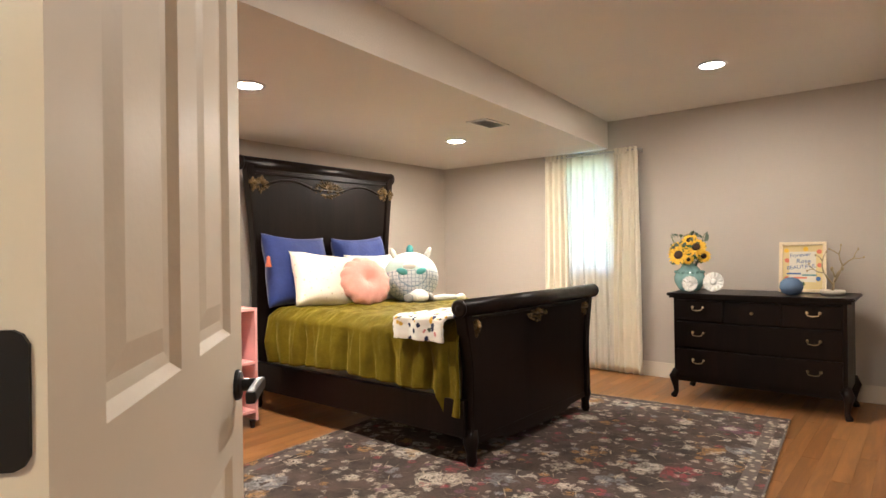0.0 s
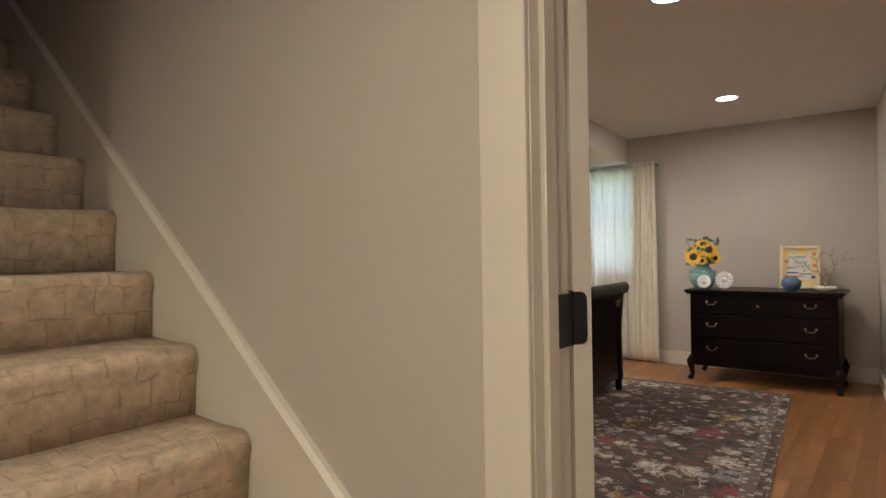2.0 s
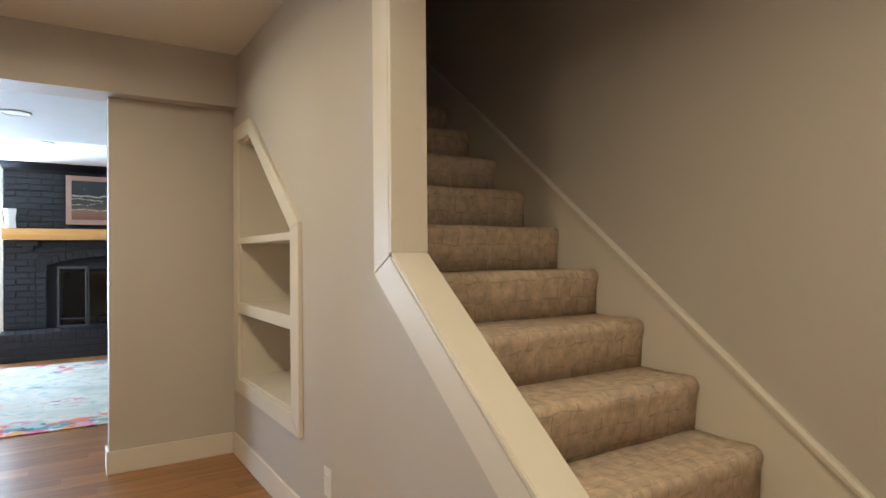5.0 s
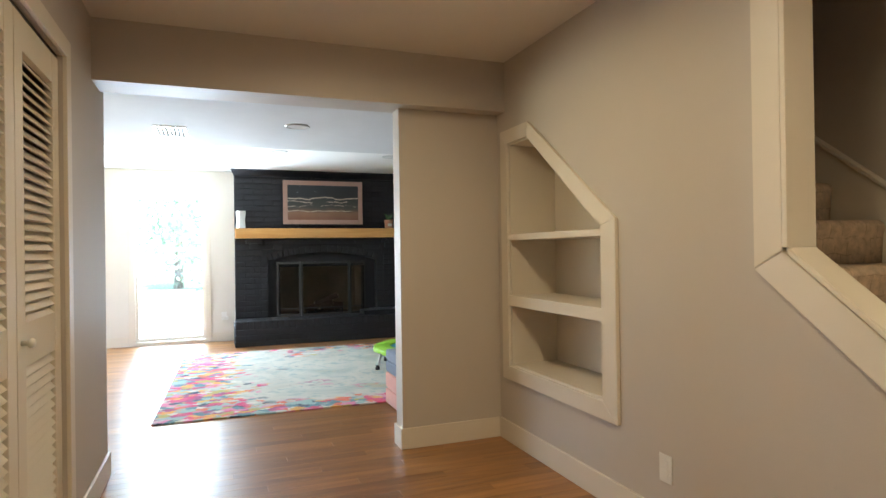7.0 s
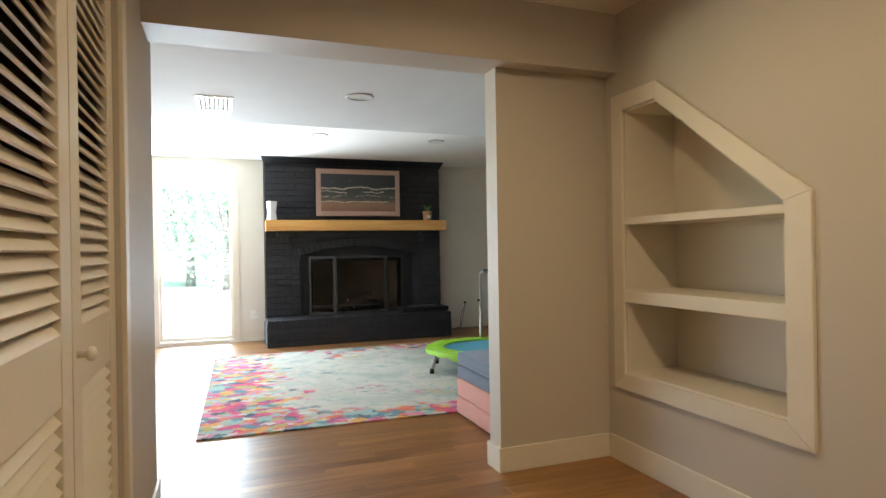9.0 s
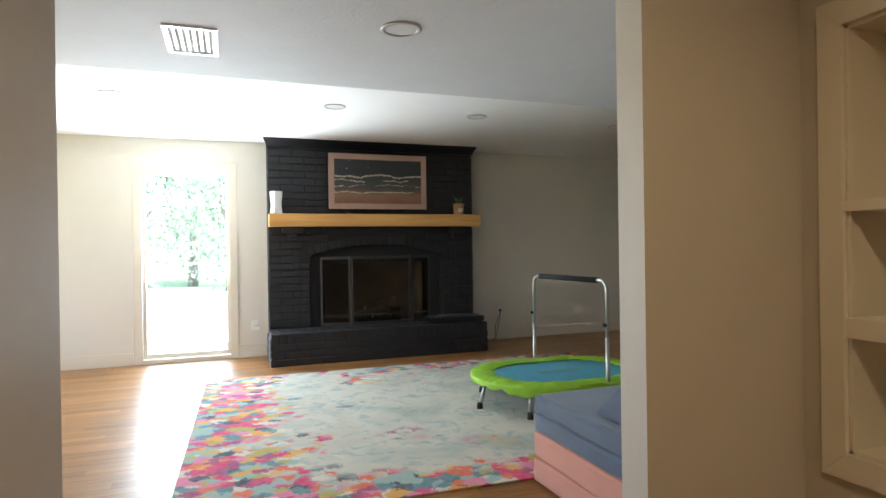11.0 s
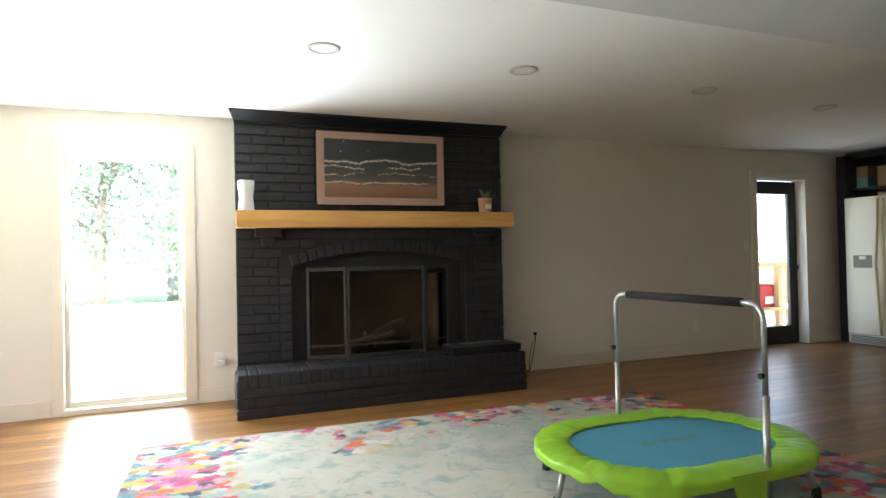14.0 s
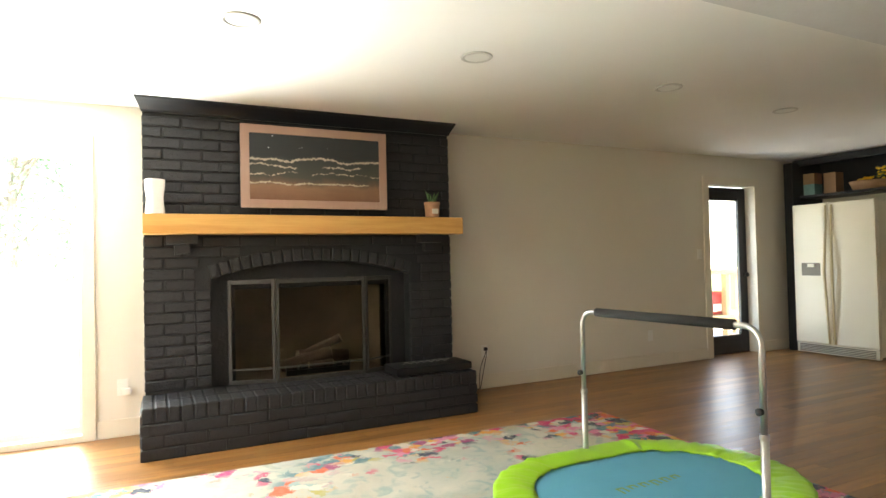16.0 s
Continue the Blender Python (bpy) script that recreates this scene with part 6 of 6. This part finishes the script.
part("frame_ring", tube([(*ring_pt(k / 80, 0.46), 0.20) for k in range(80)], 0.016, 8, closed=True), STEEL, tr, smooth=True)
part("jump_mat", lathe([(0.0001, 0), (0.37, 0), (0.37, 0.004), (0.0001, 0.004)], 64, m=Matrix.Translation((0, 0, 0.214))), MATBLUE, tr, "blue woven jumping mat")
for v in tr.children[-1].data.vertices:
    v.co.y += 0.18 * max(-1.0, min(1.0, math.sin(math.atan2(v.co.y, v.co.x)) * 6)) if abs(v.co.x) + abs(v.co.y) > 0.01 else 0


def pad(u, v):
    scallop = 0.008 * abs(math.sin(u * math.pi * 24)) * v
    r = 0.345 + 0.165 * min(1, v * 1.35)
    x, y = ring_pt(u, r + scallop)
    z = 0.222 + 0.013 * math.sin(min(1, v * 1.35) * math.pi) + 0.009 * wavy(u * 95, v * 2, 2) + 0.008 * wavy(u * 34, v * 2, 8)
    if v > 0.74:
        z -= (v - 0.74) / 0.26 * (0.034 + 0.014 * wavy(u * 40, 1, 5) + 0.030 * math.exp(-((u - 0.90) / 0.05) ** 2))
    return (x, y, z)


part("edge_pad", sheet(pad, 240, 16, 0.006, closed_u=True), LIME, tr, "puffy lime green edge pad", smooth=True)
part("pad_flap", prism([(-0.10, 0.235), (0.10, 0.235), (0.085, 0.09), (0.02, 0.055), (-0.06, 0.10)], "x", 0.515, 0.520), LIME, tr)
tr.children[-1].matrix_basis = pose(0, -0.05, 0, 0, 0, 0)
for k, u in enumerate((0.10, 0.25, 0.40, 0.60, 0.76, 0.90)):
    x, y = ring_pt(u, 0.455)
    x2, y2 = ring_pt(u, 0.505)
    lg = part("leg", tube([(x, y, 0.20), (x2, y2, 0.03)], 0.014, 10), STEEL, tr, smooth=True)
    part("rubber_foot", lathe([(0.0001, 0), (0.022, 0), (0.021, 0.02), (0.016, 0.045), (0.0001, 0.046)], 14, m=pose(x2, y2, 0.012)), RUBBER, lg, "black rubber foot", smooth=True)
bar_y = lambda x: 0.072 + x * 0.058     # the handle stands a little askew
for s in (-1, 1):
    hx = s * 0.475
    hy = bar_y(hx)
    part("handle_post", tube([(hx, hy, 0.03), (hx, hy, 0.52)], 0.0155, 12), STEEL, tr, smooth=True)
    part("collar", lathe([(0.0001, 0), (0.018, 0), (0.018, 0.02), (0.0001, 0.02)], 14, m=pose(hx, hy, 0.515)), STEEL, tr)
    part("knob", lathe([(0.0001, 0), (0.012, 0), (0.014, 0.018), (0.0001, 0.024)], 10, m=pose(hx, hy - 0.012, 0.62, 90)), RUBBER, tr)
pts = [(-0.475, 0.52), (-0.475, 0.86)] + [(-0.405 - 0.07 * math.cos(radians(a)), 0.86 + 0.07 * math.sin(radians(a))) for a in (15, 35, 55, 75, 90)]
pts += [(-x, z) for x, z in pts[::-1]]
part("handlebar", tube([(x, bar_y(x), z) for x, z in pts], 0.0125, 12), STEEL, tr, smooth=True)
part("grip", tube([(x, bar_y(x), 0.93) for x in (-0.37, 0.37)], 0.021, 14), FOAM, tr, "black foam grip", smooth=True)
OLIVE = mat("olive_print", (0.16, 0.28, 0.10), 0.7)
for k, w in enumerate((0.060, 0.040, 0.045, 0.060, 0.050, 0.040)):
    y = -0.17 + 0.062 * k
    bm = boxes((-0.03, y, 0.2185, -0.03 + w, y + 0.012, 0.2192), (-0.03, y + 0.030, 0.2185, -0.03 + w * 0.85, y + 0.042, 0.2192), (-0.03, y + 0.0125, 0.2185, -0.018, y + 0.0295, 0.2192))
    part("printed_mark", bm, OLIVE, tr)

# folding foam play couch
couch = thing("play_couch", pose(-4.19, -0.42, 0.0), "low foam play couch in salmon and blue-grey suede", "sofa")
for k, (mt, z0, z1) in enumerate(((PINKSUEDE, 0.012, 0.135), (PINKSUEDE, 0.137, 0.262), (SUEDE, 0.264, 0.352), (SUEDE, 0.354, 0.442))):
    bm = box(bmesh.new(), -0.42, -0.84, z0, 0.42, 0.84, z1, bevel=0.02)
    bmesh.ops.subdivide_edges(bm, edges=[e for e in bm.edges if e.calc_length() > 0.5], cuts=10, use_grid_fill=True)
    for v in bm.verts:
        v.co.x += 0.008 * wavy(v.co.y * 3, v.co.z * 4, k)
        v.co.y += 0.008 * wavy(v.co.x * 3, v.co.z * 4, k + 5)
        if v.co.z > z1 - 0.005:
            v.co.z += 0.006 * wavy(v.co.x * 4, v.co.y * 4, k)
    part("cushion", bm, mt, couch, "salmon pink foam slab" if mt is PINKSUEDE else "blue-grey foam slab", smooth=False)
wedge = thing("wedge_cushion", pose(-4.0, -0.90, 0.446), "blue-grey suede triangular bolster on the couch", "cushion")
bm = prism([(-0.30, 0.0), (0.34, 0.0), (0.06, 0.27)], "x", -0.19, 0.22, bevel=0.018)
part("cover", bm, SUEDE, wedge)

stool = thing("stool", pose(-5.09, 0.65, 0.0), "small round lime green stool with steel legs", "stool")
part("seat", lathe([(0.0001, 0.265), (0.15, 0.265), (0.17, 0.275), (0.172, 0.295), (0.15, 0.31), (0.0001, 0.314)], 32), LIME, stool, smooth=True)
for k in range(4):
    a = radians(45 + 90 * k)
    part("leg", tube([(0.13 * math.cos(a), 0.13 * math.sin(a), 0.0), (0.11 * math.cos(a), 0.11 * math.sin(a), 0.266)], 0.011, 8), STEEL, stool)

# ---- kitchen end ----
bm = boxes((FIRE, 3.535, 0.0, FIRE + 0.018, 3.63, 2.12), (FIRE, 4.43, 0.0, FIRE + 0.018, 4.515, 2.12), (FIRE, 3.63, 2.03, FIRE + 0.018, 4.43, 2.12), bevel=0.003)
setting("kitchen_door_casing", bm, TRIM, "cream casing round the back door", "door frame")
bd = tagged(thing("door_2", pose(FIRE - 0.135, 4.03, 0.0), "black glazed back door with a round knob", "door"), kind="structure")
bm = boxes((-0.02, -0.395, 0.0, 0.02, -0.27, 2.02), (-0.02, 0.26, 0.0, 0.02, 0.395, 2.02), (-0.02, -0.27, 0.0, 0.02, 0.26, 0.22), (-0.02, -0.27, 1.86, 0.02, 0.26, 2.02), bevel=0.003)
part("leaf", bm, NAVY, bd)
g = part("pane", boxes((-0.003, -0.27, 0.22, 0.003, 0.26, 1.86)), GLASS, bd)
g.visible_shadow = False
part("knob", lathe([(0.0001, 0), (0.025, 0), (0.025, 0.006), (0.010, 0.01), (0.010, 0.03), (0.026, 0.04), (0.026, 0.055), (0.0001, 0.062)], 18, m=pose(0.02, 0.335, 0.95, 0, 90)), BLACKMETAL, bd, smooth=True)

fr = thing("refrigerator", pose(-8.18, 4.82, 0.0), "cream side-by-side refrigerator with water dispenser", "refrigerator")
part("cabinet", boxes((-0.46, 0.06, 0.04, 0.46, 0.66, 1.76), bevel=0.008), FRIDGE, fr)
for x0, x1 in ((-0.46, -0.035), (-0.025, 0.46)):
    part("door", boxes((x0, 0.0, 0.13, x1, 0.058, 1.78), bevel=0.012), FRIDGE, fr)
for x, s in ((-0.062, -1), (0.002, 1)):
    bm = tube([(x, -0.002, 0.14), (x, -0.02, 0.30), (x + s * 0.006, -0.035, 0.70), (x + s * 0.012, -0.05, 0.98), (x + s * 0.006, -0.035, 1.22), (x, -0.02, 1.45), (x, -0.002, 1.75)], [0.012, 0.013, 0.015, 0.017, 0.015, 0.013, 0.012], 10)
    part("handle", bm, mat("yellowed_plastic", (0.58, 0.48, 0.30), 0.4) if s < 0 else bpy.data.materials["yellowed_plastic"], fr, "yellowed plastic handle", smooth=True)
dp = part("dispenser", boxes((-0.42, -0.006, 0.88, -0.10, 0.0, 1.25), bevel=0.002), FRIDGE, fr, "water and ice dispenser panel")
# flat slab; the recess's shade is put in as dark grey
part("recess", boxes((-0.36, -0.010, 0.93, -0.14, -0.0065, 1.08)), mat("dispenser_shadow_grey", (0.20, 0.18, 0.15), 0.6), dp)
part("spout", boxes((-0.28, -0.03, 1.03, -0.20, -0.01, 1.07), bevel=0.004), FRIDGE, dp)
gr = part("toe_grille", boxes((-0.455, 0.01, 0.015, 0.455, 0.06, 0.125), bevel=0.004), FRIDGE, fr)
for k in range(5):
    part("slot", boxes((-0.42, 0.004, 0.03 + 0.018 * k, 0.42, 0.0095, 0.038 + 0.018 * k)), BLACKMETAL, gr)

cab = thing("open_wall_cabinet", pose(-8.1, 5.49, 1.88), "black open shelf above the refrigerator", "cabinet")
part("base", boxes((-0.62, -0.45, 0.0, 0.9, 0.0, 0.03)), NAVY, cab)
part("back", boxes((-0.62, -0.02, 0.03, 0.9, 0.0, 0.48)), NAVY, cab)
part("side", boxes((-0.66, -0.45, 0.0, -0.621, 0.0, 0.48)), NAVY, cab)
part("fascia", boxes((-0.62, -0.45, 0.40, 0.9, -0.42, 0.48)), NAVY, cab)
tall = thing("tall_side_panel", pose(-8.74, 5.15, 0.0), "tall black cabinet panel beside the refrigerator", "cabinet")
part("panel", boxes((-0.05, -0.25, 0.0, 0.06, 0.35, 2.32), bevel=0.003), NAVY, tall)
for x, w, h, mt, lab in ((-8.62, 0.15, 0.14, CELADON, "small teal printed carton"), (-8.62, 0.15, 0.13, CARD, "brown box stacked on a carton"), (-8.36, 0.14, 0.25, CARD, "upright brown cardboard box")):
    b = thing("box", pose(x, 5.2, 1.911 + (0.142 if lab.startswith("brown box") else 0)), lab, "box")
    part("carton", boxes((-w / 2, -0.08, 0, w / 2, 0.08, h), bevel=0.002), mt, b)
bk = thing("fruit_basket", pose(-7.95, 5.2, 1.911), "low brown woven basket of bananas and flowers", "basket")
part("basket", lathe([(0.0001, 0), (0.17, 0), (0.21, 0.10), (0.20, 0.10), (0.16, 0.02), (0.0001, 0.02)], 24), CARD, bk, smooth=True)
for k in range(4):
    bm = tube([(-0.10 + 0.02 * k, -0.06 - 0.02 * k, 0.12), (-0.02, -0.08 - 0.02 * k, 0.09), (0.07 - 0.02 * k, -0.06 - 0.02 * k, 0.14)], [0.012, 0.018, 0.008], 8)
    part("banana", bm, PETAL, bk, "ripe yellow banana", smooth=True)
bm = bmesh.new()
rnd = random.Random(3)
for k in range(12):
    blob(bm, 0.12 + rnd.uniform(-0.05, 0.05), rnd.uniform(-0.05, 0.05), 0.16 + rnd.uniform(-0.05, 0.09), 0.02, 0.02, 0.015, sub=1)
part("flowers", bm, PETAL, bk)
bm = bmesh.new()
for k in range(14):
    blob(bm, 0.10 + rnd.uniform(-0.08, 0.08), rnd.uniform(-0.05, 0.05), 0.12 + rnd.uniform(-0.04, 0.08), 0.025, 0.02, 0.008, sub=1)
part("leaves", bm, LEAF, bk)

# ---- outdoors ----
setting("ground", boxes((-300, -300, -0.45, 300, 300, -0.20)), GRASS, "sunlit lawn reaching the horizon", "ground")
setting("patio", boxes((-24.0, -12.0, -0.199, -9.04, 7.5, -0.06)), CONCRETE, "pale concrete patio in the sun", "patio")
wb = thing("workbench", pose(-10.3, 5.3, -0.06), "pine workbench with a lower shelf on the patio", "workbench")
part("top", boxes((-0.35, -1.0, 0.98, 0.35, 1.0, 1.05), bevel=0.004), PINE, wb)
part("shelf", boxes((-0.33, -0.98, 0.34, 0.33, 0.98, 0.38)), PINE, wb)
for x in (-0.31, 0.23):
    for y in (-0.96, 0.0, 0.88):
        part("leg", boxes((x, y, 0, x + 0.08, y + 0.08, 0.98)), PINE, wb)
sack = thing("sack", pose(-10.2, 5.25, 0.32), "red and white paper sack on the shelf", "sack")
part("body", boxes((-0.12, -0.2, 0, 0.12, 0.2, 0.34), bevel=0.05), REDBAG, sack)
part("label_band", boxes((0.121, -0.12, 0.05, 0.126, 0.16, 0.16)), CERAMIC, sack)
jug = thing("cooler", pose(-10.3, 5.0, 0.99), "white lidded box on the workbench", "box")
part("body", boxes((-0.2, -0.3, 0, 0.2, 0.3, 0.2), bevel=0.03), CERAMIC, jug)
part("lid", boxes((-0.21, -0.31, 0.2, 0.21, 0.31, 0.25), bevel=0.02), CERAMIC, jug)


def garden_tree(x, y, h, seed, spread):
    rnd = random.Random(seed)
    t = thing("tree", pose(x, y, -0.2), "leafy green garden tree in full sun", "tree", "garden trees")
    bm = tube([(0, 0, 0), (0.08, 0.05, h * 0.25), (-0.05, 0.1, h * 0.5), (0.1, 0.0, h * 0.8)], [0.20, 0.15, 0.11, 0.04], 10)
    tips = []
    for k in range(9):
        a, z0 = rnd.uniform(0, 6.28), h * rnd.uniform(0.15, 0.6)
        q = Vector((math.cos(a) * spread * rnd.uniform(0.5, 1.0), math.sin(a) * spread * rnd.uniform(0.5, 1.0), z0 + h * rnd.uniform(0.05, 0.4)))
        tube([(0, 0.05, z0), (q.x * 0.5, q.y * 0.5, (z0 + q.z) / 2 + 0.1), tuple(q)], [0.06, 0.04, 0.012], 6, bm)
        tips.append(q)
    part("trunk", bm, BARK, t, smooth=True)
    tips += [Vector((rnd.gauss(0, spread * 0.4), rnd.gauss(0, spread * 0.4), h * rnd.uniform(0.12, 1.0))) for k in range(24)]
    verts, faces = [], []
    for q in tips:
        for k in range(170):
            c = q + Vector((rnd.gauss(0, 0.42), rnd.gauss(0, 0.42), rnd.gauss(0, 0.32)))
            m = pose(c.x, c.y, c.z, rnd.uniform(0, 180), rnd.uniform(-70, 70), rnd.uniform(0, 360))
            s = rnd.uniform(0.06, 0.115)
            n = len(verts)
            verts += [tuple(m @ Vector(p)) for p in ((-s, 0, 0), (0, s * 0.55, 0.01), (s * 1.1, 0, 0), (0, -s * 0.55, 0.01))]
            faces.append((n, n + 1, n + 2, n + 3))
    me = bpy.data.meshes.new("crown")
    me.from_pydata(verts, [], faces)
    me.materials.append(FOLIAGE)
    ob = new("crown", me)
    ob.parent = t
    tagged(ob, kind="stuff")


for k, (x, y, h, sp) in enumerate(((-21.5, -2.6, 6.0, 2.0), (-24, -5.8, 7.5, 2.4), (-23, -0.3, 7.0, 2.2), (-27, -4.0, 9.0, 2.8), (-22, -9.5, 6.5, 2.2), (-26, 2.5, 8.0, 2.6), (-19, 10.5, 6.5, 1.9), (-24, 15.0, 8.0, 2.4))):
    garden_tree(x, y, h, 40 + k, sp)

# ---- bricks of the fireplace ----
BH, BL, GAP = 0.0665, 0.245, 0.0105


def brick_mesh(name, l, d, h, seed):
    rnd = random.Random(seed)
    bm = box(bmesh.new(), -d / 2, -l / 2, -h / 2, d / 2, l / 2, h / 2)
    bmesh.ops.bevel(bm, geom=list(bm.edges), offset=0.005, segments=1, affect="EDGES")
    for v in bm.verts:
        v.co += Vector((rnd.uniform(-1, 1), rnd.uniform(-1, 1), rnd.uniform(-1, 1))) * 0.0016
    me = bpy.data.meshes.new(name)
    bm.to_mesh(me)
    bm.free()
    me.materials.append(BRICK)
    return me


BRICKS = [brick_mesh("brick", 1.0, 0.05, BH, k) for k in range(3)]
UNIT = [brick_mesh("brick", BL, 0.05, BH, 10 + k) for k in range(5)]
rnd = random.Random(77)


def lay(x, y0, y1, z, parent, h=BH, roll=0.0):
    ln = y1 - y0
    full = abs(ln - BL) < 0.004
    ob = new("brick", rnd.choice(UNIT) if full else brick_mesh("brick", ln, 0.05, h, rnd.randint(0, 99)))
    ob.parent = parent
    ob.matrix_basis = pose(x - 0.025 + rnd.uniform(-0.0015, 0.0025), (y0 + y1) / 2, z, roll, rnd.uniform(-0.5, 0.5), rnd.uniform(-0.5, 0.5))
    return ob


JAMB = 0.105
z, row = 0.335 + BH / 2 + GAP, 0
while z + BH / 2 < 2.30:
    zlo, zhi = z - BH / 2, z + BH / 2
    if not (zhi > 1.425 and zlo < 1.565):
        y = L(Y0) - (BL / 2 if row % 2 else 0.0)
        while y < L(Y1):
            a, b = max(y, L(Y0)), min(y + BL, L(Y1))
            spans = [(a, b)]
            # keep the arched opening with its jambs and ring clear
            lim = AHALF + JAMB + 0.004
            if zlo < 1.10:
                spans = [(a, min(b, -lim)), (max(a, lim), b)]
            else:
                top = lambda yy: AZ + math.sqrt((AR + 0.108) ** 2 - yy * yy)
                mid = [yy for yy in (a, b) if abs(yy) < lim and zlo < top(yy)]
                if mid:
                    edge = next((lim * (1 - k / 60) for k in range(61) if zlo < top(lim * (1 - k / 60))), 0)
                    clear = max([abs(yy) for yy in [lim * k / 60 for k in range(61)] if zlo < top(yy)] or [0])
                    spans = [(a, min(b, -clear)), (max(a, clear), b)]
            for p, q in spans:
                if q - p > 0.03:
                    lay(0.0, p, q, z, fire)
            y += BL + GAP
    z += BH + GAP
    row += 1
for s in (-1, 1):
    z = 0.335 + BH / 2 + GAP
    while z + BH / 2 < 1.10:
        c = s * (AHALF + JAMB / 2)
        lay(0.004, c - JAMB / 2 + 0.004, c + JAMB / 2 - 0.004, z, fire)
        z += BH + GAP
span = 2 * math.asin(AHALF / AR)
n = 21
ringm = [brick_mesh("brick", 0.064, 0.05, 0.098, 60 + k) for k in range(4)]
for k in range(n):
    a = -span / 2 + span * (k + 0.5) / n
    ob = new("brick", ringm[k % 4])
    ob.parent = fire
    ob.matrix_basis = pose(-0.021, (AR + 0.052) * math.sin(a), AZ + (AR + 0.052) * math.cos(a), -math.degrees(a))
# hearth: rowlock edge on three courses
hy0, hy1, hx = L(-2.294), L(0.078), HX - BX
n = 31
w = (hy1 - hy0) / n
rowlock = [None] * 4
for k in range(4):
    bm = box(bmesh.new(), -0.105, -w / 2 + 0.005, -0.048, 0.105, w / 2 - 0.005, 0.048)
    bmesh.ops.bevel(bm, geom=list(bm.edges), offset=0.006, segments=1, affect="EDGES")
    me = bpy.data.meshes.new("hearth_brick")
    bm.to_mesh(me)
    bm.free()
    me.materials.append(BRICK)
    rowlock[k] = me
for k in range(n):
    for x in (hx - 0.105, hx - 0.105 - 0.219):
        ob = new("hearth_brick", rowlock[k % 4])
        ob.parent = fire
        ob.matrix_basis = pose(x, hy0 + w * (k + 0.5), 0.282 + rnd.uniform(-0.002, 0.002), rnd.uniform(-1, 1), 0, rnd.uniform(-1, 1))
for row in range(3):
    z = 0.038 + row * (BH + GAP)
    y = hy0 - (BL / 2 if row % 2 else 0)
    while y < hy1:
        a, b = max(y, hy0), min(y + BL, hy1)
        if b - a > 0.03:
            lay(hx, a, b, z, fire)
        y += BL + GAP
for row in range(4):
    for k in range(2):
        ob = new("brick", UNIT[(row + k) % 5])
        ob.parent = fire
        ob.matrix_basis = pose(hx - 0.135 - k * 0.256 - (0.0 if row % 2 else -0.02), hy0 + 0.02, 0.038 + row * (BH + GAP) - (0.02 if row == 3 else 0), 0, 0, 90)

# ---- oak planks ----
PW, PL = 0.083, 1.22
planks = tagged(thing("plank_floor", pose(0, 0, 0), "honey oak plank floor, slightly worn and glossy", "floor"), kind="structure")


def plank_mesh(l, seed):
    bm = box(bmesh.new(), -PW / 2 + 0.0003, -l / 2 + 0.0003, -0.012, PW / 2 - 0.0003, l / 2 - 0.0003, 0.0)
    bmesh.ops.bevel(bm, geom=[e for e in bm.edges if min(v.co.z for v in e.verts) > -0.001], offset=0.0007, segments=1, affect="EDGES")
    me = bpy.data.meshes.new("plank")
    bm.to_mesh(me)
    bm.free()
    me.materials.append(OAK)
    return me


PM = plank_mesh(PL, 0)
rest_v, rest_f = [], []
count = 0
nx = int(10.8 / PW) + 1
for i in range(nx):
    x = 1.65 - PW * (i + 0.5)
    off = (i * 0.377 % 1.0) * PL
    y = -6.1 - off
    while y < 5.7:
        yc = y + PL / 2
        near = -5.6 < x < -2.2 and -4.3 < yc < -0.6
        if near and count < 300:
            ob = new("plank", PM)
            ob.parent = planks
            ob.matrix_basis = pose(x, yc, 0.0)
            count += 1
        else:
            n = len(rest_v)
            a, b, c, d = x - PW / 2 + 0.0003, x + PW / 2 - 0.0003, y + 0.0003, y + PL - 0.0003
            e = 0.0007
            rest_v += [(a, c, -0.0007), (b, c, -0.0007), (b, d, -0.0007), (a, d, -0.0007), (a + e, c + e, 0), (b - e, c + e, 0), (b - e, d - e, 0), (a + e, d - e, 0)]
            rest_f += [(n + 4, n + 5, n + 6, n + 7)] + [(n + k, n + (k + 1) % 4, n + 4 + (k + 1) % 4, n + 4 + k) for k in range(4)]
        y += PL
me = bpy.data.meshes.new("plank_field")
me.from_pydata(rest_v, [], rest_f)
me.materials.append(OAK_JOINED)
ob = new("plank_field", me)
ob.parent = planks
tagged(ob, kind="stuff")
